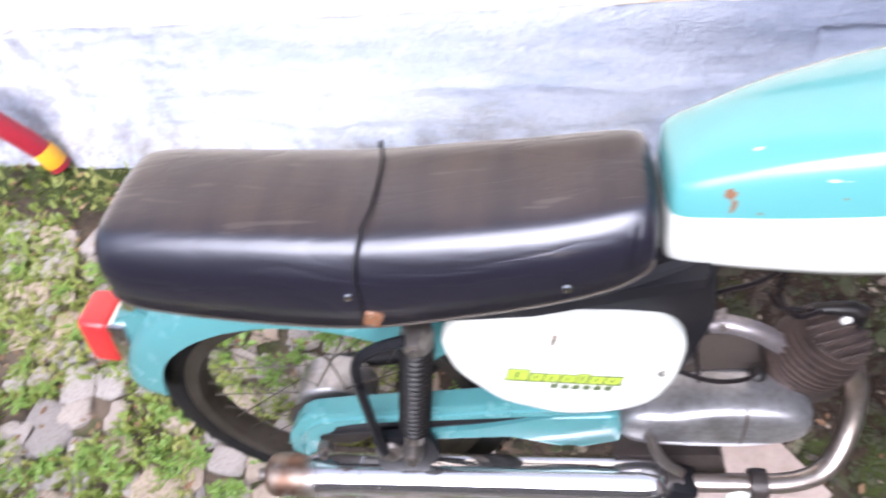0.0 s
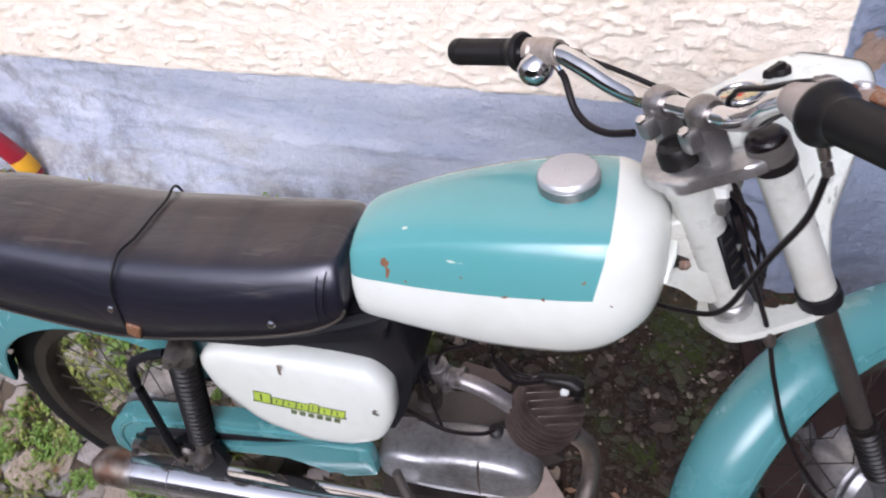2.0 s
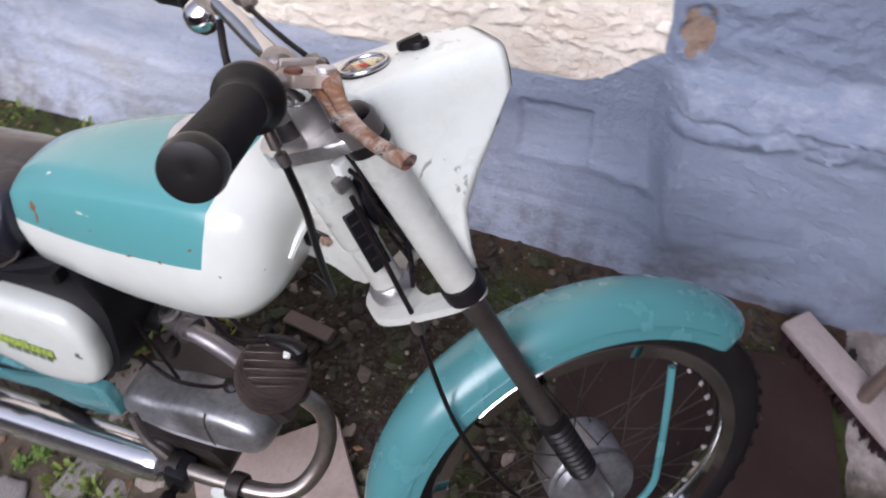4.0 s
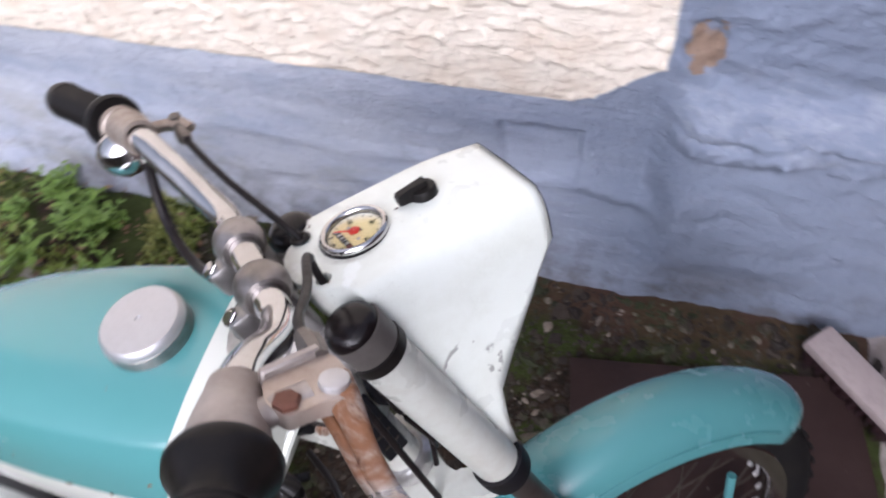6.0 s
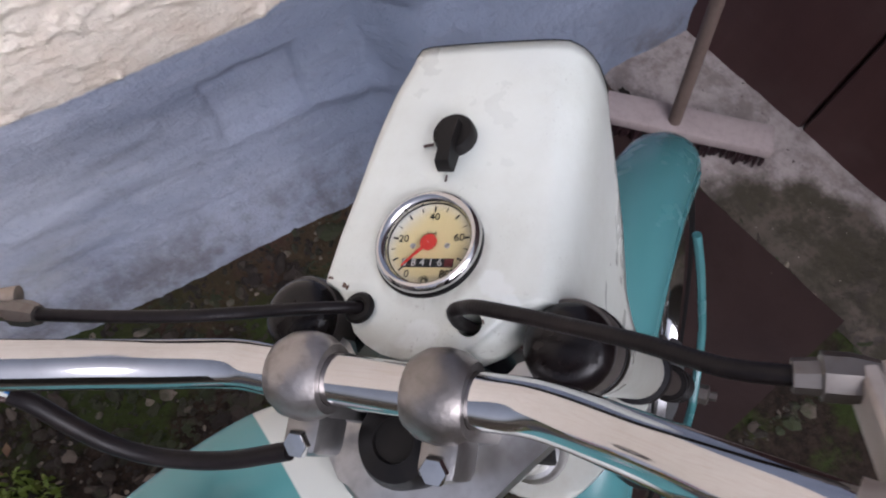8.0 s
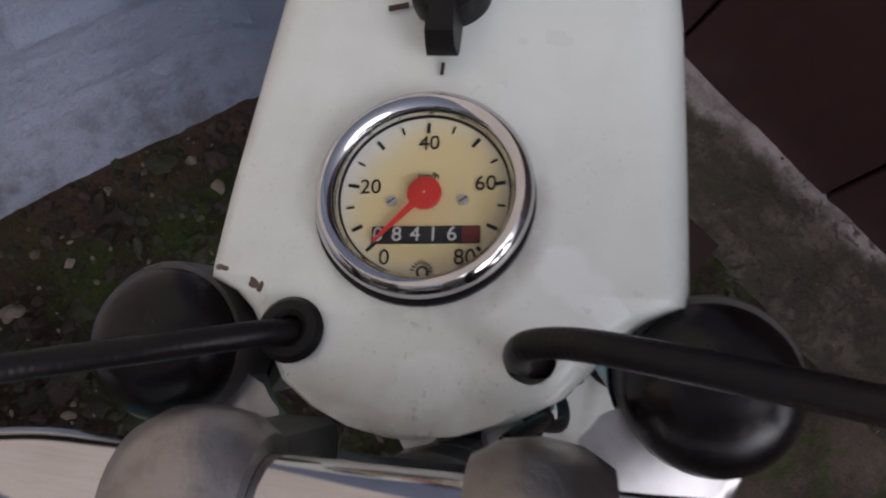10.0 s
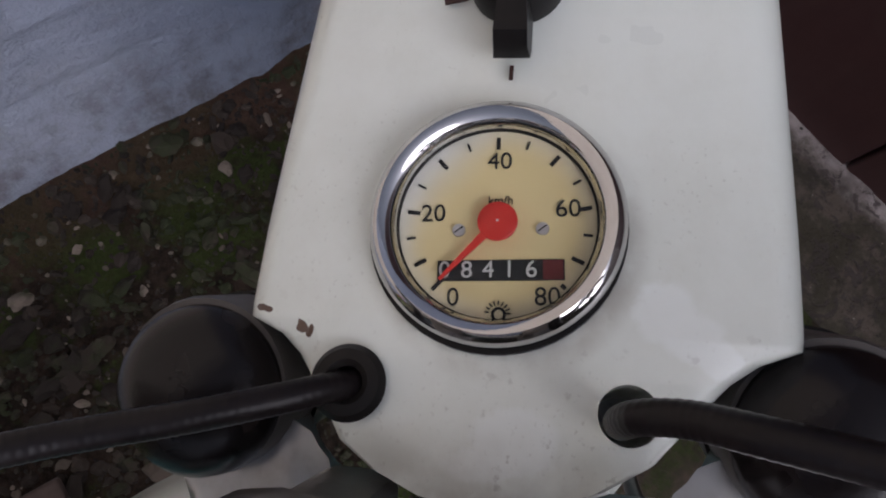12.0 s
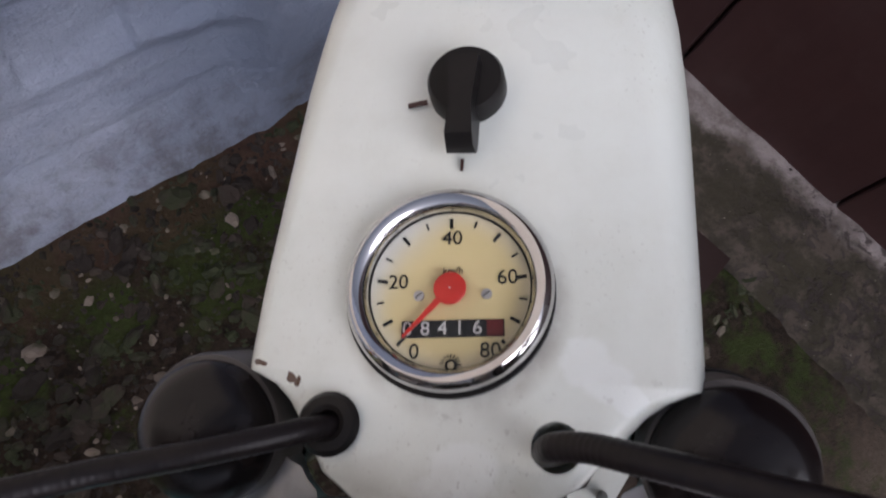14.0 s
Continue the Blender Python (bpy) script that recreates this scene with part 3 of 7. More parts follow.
def block(bm, size, m=Matrix(), bevel=0.0, segs=2):
    made = bmesh.ops.create_cube(bm, size=1.0, matrix=m @ Matrix.Diagonal((*size, 1)))
    if bevel:
        edges = list({e for v in made["verts"] for e in v.link_edges})
        bmesh.ops.bevel(bm, geom=edges, offset=bevel, segments=segs, affect="EDGES", profile=0.5)
    return bm


def prism(bm, outline, y0, y1, bevel=0.0, segs=3):
    """A plate from an outline in x and z, between two values of y."""
    a = [bm.verts.new((x, y0, z)) for x, z in outline]
    b = [bm.verts.new((x, y1, z)) for x, z in outline]
    n = len(a)
    front = bm.faces.new(a)
    back = bm.faces.new(b[::-1])
    for i in range(n):
        bm.faces.new((a[i], b[i], b[(i + 1) % n], a[(i + 1) % n]))
    if bevel:
        bmesh.ops.bevel(bm, geom=list(front.edges), offset=bevel, segments=segs, affect="EDGES", profile=0.5)
    return bm


def rounded(points, r, steps=4):
    """An outline with its corners rounded."""
    out = []
    n = len(points)
    for i in range(n):
        a, b, c = V(points[i - 1]).to_2d(), V(points[i]).to_2d(), V(points[(i + 1) % n]).to_2d()
        k = min(r, (a - b).length * 0.45, (c - b).length * 0.45)
        p, q = b + (a - b).normalized() * k, b + (c - b).normalized() * k
        for s in range(steps + 1):
            t = s / steps
            out.append(((1 - t) ** 2 * p + 2 * t * (1 - t) * b + t * t * q)[:])
    return out


def at(p, z_to):
    """A pose at p whose z axis points along z_to."""
    return Matrix.Translation(p) @ V(z_to).to_track_quat("Z", "Y").to_matrix().to_4x4()


def empty(name, m, label, category, group=""):
    ob = new(name)
    ob.matrix_world = m
    return tagged(ob, label, category, group)

# ---- the setting ----


def spread(lo, hi, step):
    n = max(1, round((hi - lo) / step))
    return [lo + (hi - lo) * k / n for k in range(n + 1)]


def wall_face(x, z):
    """How far the wall's face stands at (x, z): a plinth that flares towards the ground, roughcast above, trowelled paint below."""
    y = 0.735 - 0.125 * max(0.0, 1 - z / 0.30) ** 1.6
    # a groove low on the plinth and a proud lip above it
    g = 0.10 + 0.022 * noise.noise(V((x * 3.5, 40.0, 0))) + 0.006 * noise.noise(V((x * 15, 41.0, 0)))
    y += 0.010 * math.exp(-(((z - g) / 0.007) ** 2)) * (0.5 + 0.8 * noise.noise(V((x * 5, 42.0, 0))))
    l = 0.20 + 0.03 * noise.noise(V((x * 3.0, 43.0, 0))) + 0.008 * noise.noise(V((x * 12, 44.0, 0)))
    y -= 0.010 * math.exp(-(((z - l) / 0.016) ** 2)) * max(0.0, 0.5 + 0.9 * noise.noise(V((x * 4, 45.0, 0))))
    cream = z > 0.415 + 0.018 * x + 0.1 * max(0.0, (x - 0.2) / 0.22) ** 3 and x < 0.41
    p = V((x * 1.0, 0.3, z))
    if cream:
        a = noise.noise(V((x * 26 + z * 6, 7.0, z * 52))) + 0.7 * noise.noise(V((x * 62, 3.0, z * 95))) + 0.35 * noise.noise(V((x * 160, 3.0, z * 170)))
        y -= 0.003 + 0.0068 * min(1.0, max(0.0, (a - 0.16) / 0.2)) * min(1.0, max(0.25, 0.75 + 1.1 * noise.noise(V((x * 9, 8.0, z * 12))))) + 0.0015 * noise.noise(V((x * 150, 5.0, z * 150)))
    else:
        y += 0.007 * noise.noise(V((x * 2.6, 1.0, z * 4.5))) + 0.0028 * noise.noise(V((x * 12, 2.0, z * 15)))
        ledge = noise.noise(V((x * 2.2, 9.0, z * 11.0)))
        y -= 0.006 * max(0.0, 1 - abs(ledge) * 9) * max(0.0, noise.noise(V((x * 2.0, 20.0, z * 5.0))) + 0.25)
        y += 0.0017 * noise.noise(V((x * 34, 4.0, z * 46))) + 0.0011 * noise.noise(V((x * 85, 4.0, z * 100)))
        y -= 0.003 * max(0.0, noise.noise(V((x * 20, 70.0, z * 34))) - 0.3)
    if x > 0.1 and z < 0.32:
        # long trowel ridges
        y -= 0.0022 * noise.noise(V((x * 1.6, 50.0, z * 22))) + 0.0012 * noise.noise(V((x * 4.0, 51.0, z * 60)))
    if x > 0.41:
        # a sloping ledge of rough plaster over a crack, the wall below it standing proud
        crack = 0.425 + 0.07 * noise.noise(V((x * 3.4, 30.0, 0))) + 0.016 * noise.noise(V((x * 13, 31.0, 0)))
        top = 0.515 + 0.03 * noise.noise(V((x * 5, 32.0, 0))) + 0.03 * (x - 0.41)
        grain = 0.005 * noise.noise(V((x * 16, 34.0, z * 26))) + 0.003 * noise.noise(V((x * 60, 35.0, z * 65)))
        low = 0.690 - 0.074 * (1 - z / 0.42) + 0.005 * noise.noise(V((x * 3, 36.0, z * 7))) + 0.0022 * noise.noise(V((x * 3.2, 37.0, z * 18)))
        if z > top:
            face = y + 1.1 * grain
        elif z > crack:
            k = (z - crack) / (top - crack)
            face = 0.677 + (y - 0.677) * (0.35 * k + 0.65 * k * k * (3 - 2 * k)) + 1.6 * grain
        elif z > crack - 0.045:
            face = low - 0.010 + 3.0 * grain
        else:
            face = low + 0.9 * grain
        cut = max(0.0, 0.4 + 1.6 * noise.noise(V((x * 4.5, 38.0, 0))))
        face += 0.013 * min(1.0, cut) * math.exp(-(((z - crack + 0.006) / 0.0055) ** 2))
        t = min(1.0, (x - 0.41) / 0.085)
        y += (face - y) * t * t * (3 - 2 * t)
        y -= 0.006 * min(1.0, (x - 0.41) / 0.012) * (1 - t)
        if ((x - 0.457) / 0.026) ** 2 + ((z - 0.575) / 0.05) ** 2 < 1 + 0.8 * noise.noise(V((x * 40, 61.0, z * 40))):
            y += 0.008
    # a shallow square recess where a plate was set
    near = min(x - 0.138, 0.298 - x, z - 0.198, 0.336 - z) + 0.008 * noise.noise(V((x * 25, 60.0, z * 25)))
    y += 0.013 * min(1.0, max(0.0, near / 0.008))
    return y


def house_wall():
    xs = spread(-3.6, -1.9, 0.06) + spread(-1.89, -0.7, 0.0085) + spread(-0.694, 1.22, 0.0058)
    zs = spread(-0.1, 0.4, 0.0085) + spread(0.406, 0.78, 0.0058) + spread(0.8, 3.0, 0.12)
    bm = bmesh.new()
    rows = [[bm.verts.new((x, wall_face(x, z), z)) for x in xs] for z in zs]
    for a, b in zip(rows, rows[1:]):
        for i in range(len(xs) - 1):
            bm.faces.new((a[i], a[i + 1], b[i + 1], b[i]))
    # thickness: back and top
    back = [bm.verts.new((x, 1.05, z)) for x, z in ((xs[0], zs[0]), (xs[-1], zs[0]), (xs[-1], zs[-1]), (xs[0], zs[-1]))]
    bm.faces.new(back)
    bm.faces.new((rows[-1][0], rows[-1][-1], back[2], back[3]))
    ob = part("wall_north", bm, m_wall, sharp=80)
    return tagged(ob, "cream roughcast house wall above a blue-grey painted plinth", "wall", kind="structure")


house_wall()

# the door stands at the corner, almost square to the wall
DOOR_A, DOOR_B = V((1.128, 0.60, 0)), V((1.30, -0.40, 0))
door_dir = (DOOR_B - DOOR_A).normalized()
door_turn = Matrix.Translation(DOOR_A) @ Matrix.Rotation(math.atan2(door_dir.y, door_dir.x), 4, "Z")
door = empty("door_1", door_turn, "dark brown painted plank door behind a concrete sill", "door")
tagged(door, kind="structure")
edges = [-0.14, 0.30, 0.712, 1.10, 1.45]
for a, b in zip(edges, edges[1:]):
    bm = block(bmesh.new(), (b - a - 0.006, 0.035, 2.1), pose((a + b) / 2, 0.0175, 1.06), 0.004, 1)
    part("plank", bm, m_boards, door)
bm = block(bmesh.new(), (1.62, 0.02, 2.1), pose(0.65, 0.05, 1.06))
part("backing", bm, m_boards, door)
bm = block(bmesh.new(), (1.5, 0.03, 0.11), pose(0.62, -0.013, 0.62), 0.004, 1)
part("cross_rail", bm, m_boards, door)


def ground_height(x, y):
    h = 0.010 * noise.noise(V((x * 5, y * 5, 0.0))) + 0.005 * noise.noise(V((x * 17, y * 17, 2.0))) + 0.003 * noise.noise(V((x * 50, y * 50, 4.0)))
    return h - 0.006


def ground():
    xs = [-400, -60, -12, -4] + spread(-2.3, 1.3, 0.013) + [3, 12, 60, 400]
    ys = [-400, -60, -12, -3] + spread(-1.2, 0.72, 0.013) + [3, 12, 60, 400]
    bm = bmesh.new()
    rows = [[bm.verts.new((x, y, ground_height(x, y))) for x in xs] for y in ys]
    for a, b in zip(rows, rows[1:]):
        for i in range(len(xs) - 1):
            bm.faces.new((a[i], a[i + 1], b[i + 1], b[i]))
    return tagged(part("ground", bm, m_soil, sharp=180), "damp earth yard with moss and gravel", "ground", kind="structure")


ground_ob = ground()


def sill():
    """The worn concrete strip before the door."""
    bm = bmesh.new()
    xs, ys = spread(-0.17, 0.30, 0.012), spread(-0.75, 0.70, 0.012)
    rows = []
    for y in ys:
        row = []
        for x in xs:
            wx = 1.10 - (y - 0.3) * 0.115 + x
            far = min(x + 0.17, 0.30 - x)
            rise = 0.024 * min(1.0, far / 0.03) + 0.006 * noise.noise(V((wx * 9, y * 9, 0))) + 0.003 * noise.noise(V((wx * 40, y * 40, 0)))
            row.append(bm.verts.new((wx + 0.008 * noise.noise(V((y * 9, 5.0, x))), y, rise - 0.008)))
        rows.append(row)
    for a, b in zip(rows, rows[1:]):
        for i in range(len(xs) - 1):
            bm.faces.new((a[i], a[i + 1], b[i + 1], b[i]))
    return tagged(part("door_sill", bm, m_concrete, sharp=180), "pale worn concrete sill with algae stains", "sill", kind="structure")


sill()

# unseen wall added behind the door to keep light off the corner
bm = block(bmesh.new(), (3.4, 0.2, 2.3), door_turn @ pose(1.5, 0.166, 1.15))
tagged(part("shade_wall_east", bm, m_concrete), "unseen plain wall added behind the plank door to shade the corner", "wall", kind="structure")

# the yard's far side, closed by a plain wall
bm = block(bmesh.new(), (14, 0.3, 3.2), pose(0, -5.2, 1.6))
tagged(part("wall_south", bm, m_concrete), "plain rendered yard wall", "wall", kind="structure")

# the brown board under the front wheel
bm = bmesh.new()
bmesh.ops.create_grid(bm, x_segments=30, y_segments=24, size=0.5)
CORNERS = [V((0.445, -0.141)), V((0.977, -0.052)), V((0.868, 0.508)), V((0.348, 0.428))]
for v in bm.verts:
    a, b = v.co.x + 0.5, v.co.y + 0.5
    p = (CORNERS[0] * (1 - a) + CORNERS[1] * a) * (1 - b) + (CORNERS[3] * (1 - a) + CORNERS[2] * a) * b
    v.co = V((p.x - 0.65, p.y - 0.18, 0.007 + 0.003 * noise.noise(v.co * 4)))
made = bmesh.ops.extrude_face_region(bm, geom=bm.faces[:])
for v in [g for g in made["geom"] if isinstance(g, bmesh.types.BMVert)]:
    v.co.z += 0.007
sheet = part("brown_board", bm, m_sheet, sharp=60)
sheet.matrix_world = pose(0.65, 0.18, 0.004)
tagged(sheet, "dark brown painted board lying flat on the ground", "board")

# the pale slab below the engine
bm = block(bmesh.new(), (0.225, 0.30, 0.03), pose(0, 0, 0.015), 0.004, 2)
slab = part("paving_slab", bm, m_wood)
slab.matrix_world = pose(-0.055, -0.135, 0.004, 0, 0, -48)
tagged(slab, "pale pinkish slab lying under the engine", "slab")


bm = block(bmesh.new(), (0.125, 0.036, 0.022), pose(0, 0, 0.011), 0.006, 2)
for v in bm.verts:
    v.co += 0.004 * noise.noise_vector(v.co * 30)
flat_stone = part("flat_stone", bm, m_stick)
flat_stone.matrix_world = pose(-0.185, 0.222, -0.002, 2, -1, -6)
tagged(flat_stone, "long flat brownish stone lying on the soil behind the engine", "stone")


def broom():
    a, b = V((0.786, 0.563, 0)), V((1.070, 0.296, 0))
    d = (b - a).normalized()
    root = empty("push_broom", Matrix.Translation((a + b) / 2) @ Matrix.Rotation(math.atan2(d.y, d.x), 4, "Z"), "push broom with a pale wooden head and dark red bristles", "broom")
    length = (b - a).length
    part("head", block(bmesh.new(), (length, 0.066, 0.026), pose(0, 0, 0.062), 0.006, 2), m_broom, root)
    bm = bmesh.new()
    rng = random.Random(5)
    for i in range(42):
        for j in range(5):
            x, y = -length / 2 + 0.012 + (length - 0.024) * i / 41, -0.022 + 0.011 * j
            tip = V((x + rng.uniform(-0.01, 0.01), y * 1.35 + rng.uniform(-0.008, 0.008), 0.006))
            sweep(bm, [V((x, y, 0.06)), (V((x, y, 0.06)) + tip) / 2 + V((0, y * 0.2, 0)), tip], [0.004, 0.005, 0.002], 4)
    part("bristle_tuft", bm, m_bristle, root)
    inv = root.matrix_world.inverted()
    line = [inv @ V(p) for p in ((0.922, 0.424, 0.07), (0.966, 0.50, 0.36), (1.020, 0.585, 0.70), (1.055, 0.635, 0.90))]
    part("handle", sweep(bmesh.new(), spline(line, 5), 0.0128, 12), m_stick, root)
    return root


broom()


def red_pipe():
    root = empty("red_pipe", Matrix.Translation((-1.83, 0.53, 0)), "bent red plastic pipe with a yellow warning sticker by the wall", "pipe")
    line = spline([(0.03, 0.06, 0.02), (0.012, 0.06, 0.09), (-0.03, 0.055, 0.18), (-0.09, 0.05, 0.27), (-0.2, 0.04, 0.34), (-0.36, 0.03, 0.36)], 6)
    part("pipe", sweep(bmesh.new(), line, 0.032, 16), m_pipe, root)
    d = (line[4] - line[3]).normalized()
    part("sticker", lathe(bmesh.new(), [(0.0325, -0.03), (0.0333, -0.028), (0.0333, 0.028), (0.0325, 0.03)], 16, at(line[4], d)), m_yellow, root)
    m = at(line[4], d) @ pose(0, 0, 0, 0, 0, 200)
    part("warning_mark", block(bmesh.new(), (0.003, 0.016, 0.022), m @ pose(0.0325, 0, 0), 0.001, 1), m_ink, root, "dark warning mark")
    return root


red_pipe()

# ---- the moped ----
# The moped stands on its side stand: it leans to the wall, its bars turned to the left.
MOPED = pose(0.0436, -0.1086, 0, -8.85, 0, 4.6)
moped = empty("moped", MOPED, "old teal and white moped leaning on its side stand", "moped")
STEER = pose(0.095, 0, 0.945, 0, -22, 0) @ pose(0, 0, 0, 0, 0, 43.5) @ pose(0.0068, -0.0034, 0.0015)


# the fork has twisted: the wheel points a little less to the left than the bars do
ROLLING = STEER @ pose(0, 0, 0, 0, 0, -5.5)


def steered(bm):
    bm.transform(STEER)
    return bm


def rolling(bm):
    bm.transform(ROLLING)
    return bm


def tank():
    """(x, bottom, half width, crease z, crease half width, top)"""
    rows = [(-0.259, 0.728, 0.020, 0.772, 0.02, 0.785), (-0.257, 0.695, 0.055, 0.782, 0.045, 0.797), (-0.247, 0.684, 0.072, 0.797, 0.056, 0.812),
            (-0.205, 0.680, 0.081, 0.813, 0.062, 0.833), (-0.15, 0.677, 0.090, 0.831, 0.070, 0.850), (-0.08, 0.675, 0.099, 0.847, 0.077, 0.864),
            (-0.01, 0.679, 0.104, 0.858, 0.081, 0.873), (0.03, 0.687, 0.105, 0.862, 0.081, 0.876), (0.06, 0.702, 0.102, 0.863, 0.077, 0.876),
            (0.085, 0.724, 0.093, 0.858, 0.068, 0.871), (0.103, 0.745, 0.077, 0.848, 0.054, 0.862), (0.114, 0.775, 0.050, 0.832, 0.036, 0.846), (0.117, 0.81, 0.018, 0.82, 0.012, 0.826)]
    line = spline([(x, b, w) for x, b, w, *_ in rows], 5)
    line2 = spline([(cz, cw, t) for *_, cz, cw, t in rows], 5)
    rings = []
    for (x, b, w), (cz, cw, t) in zip(line, line2):
        h = max(cz - b, 0.002)
        half = [(0.0, b), (w * 0.5, b + 0.002), (w * 0.8, b + h * 0.05), (w * 0.95, b + h * 0.18), (w, b + h * 0.4), (w * 0.995, b + h * 0.60), (cw + (w - cw) * 0.55, b + h * 0.82),
                (cw + (w - cw) * 0.12, cz - h * 0.014), (cw * 0.975, cz + (t - cz) * 0.10), (cw * 0.80, cz + (t - cz) * 0.44), (cw * 0.55, cz + (t - cz) * 0.82), (cw * 0.25, cz + (t - cz) * 0.97), (0.0, t)]
        ring = [(x, y, z) for y, z in half] + [(x, -y, z) for y, z in half[-2:0:-1]]
        rings.append(ring)
    ob = part("fuel_tank", ring_loft(bmesh.new(), rings), m_tank, moped, "teal fuel tank with a white lower band", 50)
    # pressed rib along the colour line at each side
    cap_m = at((0.0035, 0.0035, 0.8675), (-0.1, -0.03, 1))
    part("fuel_cap", lathe(bmesh.new(), [(0.001, 0), (0.033, 0.0), (0.0345, 0.003), (0.0345, 0.019), (0.0335, 0.023), (0.031, 0.0255), (0.02, 0.0262), (0.003, 0.0264), (0.0025, 0.0255), (0.001, 0.0255)], 48, cap_m), m_cap, ob, "brushed aluminium screw cap")
    # a darker ring carries the shade of the cap's side
    part("cap_side_shade", lathe(bmesh.new(), [(0.0340, 0.0005), (0.0349, 0.001), (0.0349, 0.0175), (0.0340, 0.0185)], 48, cap_m), m_clamp, ob, "knurled cap side in a darker grey for its shade")
    part("rim_seam", sweep(bmesh.new(), spline([(0.112, -0.052, 0.79), (0.119, -0.03, 0.81), (0.121, 0.0, 0.815), (0.119, 0.03, 0.81), (0.112, 0.052, 0.79)], 6), 0.005, 8), m_white, ob)
    return ob


tank()


def seat():
    """(x, bottom, top, half width)"""
    rows = [(-0.915, 0.705, 0.738, 0.05), (-0.912, 0.690, 0.757, 0.085), (-0.895, 0.676, 0.776, 0.099), (-0.85, 0.662, 0.782, 0.104), (-0.72, 0.640, 0.774, 0.106),
            (-0.60, 0.632, 0.767, 0.107), (-0.48, 0.648, 0.770, 0.105), (-0.38, 0.664, 0.775, 0.100), (-0.315, 0.679, 0.782, 0.093), (-0.283, 0.691, 0.784, 0.085), (-0.269, 0.703, 0.776, 0.078), (-0.263, 0.725, 0.76, 0.06)]
    line = spline([(x, b, t) for x, b, t, w in rows], 5)
    wide = spline([(w, 0, 0) for *_, w in rows], 5)
    rings = []
    for (x, b, t), (w, _, _) in zip(line, wide):
        h = t - b
        half = [(0, b), (w * 0.9, b), (w, b + 0.006), (w * 1.01, b + h * 0.28), (w * 1.0, b + h * 0.42), (w * 0.98, b + h * 0.53), (w * 0.945, b + h * 0.63), (w * 0.895, b + h * 0.73), (w * 0.835, b + h * 0.82), (w * 0.765, b + h * 0.895), (w * 0.665, b + h * 0.95), (w * 0.4, t - h * 0.014), (0, t)]
        rings.append([(x, -y, z) for y, z in half] + [(x, y, z) for y, z in half[-2:0:-1]])
    ob = part("seat", ring_loft(bmesh.new(), rings), m_vinyl, moped, "long dusty black vinyl seat", 60)
    # the strap across the middle
    for x0 in (-0.592,):
        pts = [(x0 - 0.004, -0.1075, 0.650), (x0 - 0.002, -0.108, 0.675), (x0 - 0.001, -0.1065, 0.697), (x0 + 0.001, -0.1045, 0.724), (x0 + 0.004, -0.098, 0.742), (x0 + 0.008, -0.088, 0.756), (x0 + 0.013, -0.073, 0.7705), (x0 + 0.018, -0.042, 0.7705), (x0 + 0.02, 0.0, 0.7725), (x0 + 0.018, 0.042, 0.7705), (x0 + 0.012, 0.073, 0.7705), (x0, 0.099, 0.74), (x0, 0.1085, 0.68)]
        part("seat_strap", sweep(bmesh.new(), [p - V((0, 0, 0.0012)) for p in spline(pts, 6)], 0.0021, 8, 1.0), m_black, ob, "thin black strap")
    part("strap_hook", block(bmesh.new(), (0.022, 0.006, 0.026), pose(-0.585, -0.108, 0.652, 0, 20, 0), 0.002, 1), m_lever, ob, "rusty strap hook")
    edge = [(x, -(w + 0.001), b + 0.004) for (x, b, t), (w, _, _) in zip(line[6:-4], wide[6:-4])]
    part("seat_trim", sweep(bmesh.new(), [V(p) for p in edge], 0.0024, 6), m_grimy, ob, "worn dark metal edge strip")
    for x, z in ((-0.606, 0.690), (-0.36, 0.70)):
        part("rivet", lathe(bmesh.new(), [(0.001, 0), (0.006, 0), (0.0045, 0.003), (0.001, 0.004)], 12, at((x, -0.106, z), (0, -1, 0.05))), m_chrome, ob)
    # stitched seams of the front panel
    for x0 in (-0.290, -0.300):
        seam = [(x0, -0.0915, 0.700), (x0 + 0.001, -0.0920, 0.722), (x0 + 0.003, -0.0885, 0.741), (x0 + 0.005, -0.0800, 0.7585), (x0 + 0.007, -0.0690, 0.7695)]
        part("seam", sweep(bmesh.new(), spline(seam, 6), 0.0011, 6), m_vinyl, ob, "stitched seam")
    return ob


seat()


COVER = rounded([(-0.521, 0.590), (-0.478, 0.619), (-0.30, 0.617), (-0.243, 0.610), (-0.219, 0.578), (-0.224, 0.51), (-0.25, 0.448), (-0.30, 0.425), (-0.37, 0.418), (-0.455, 0.452), (-0.51, 0.525)], 0.024, 4)


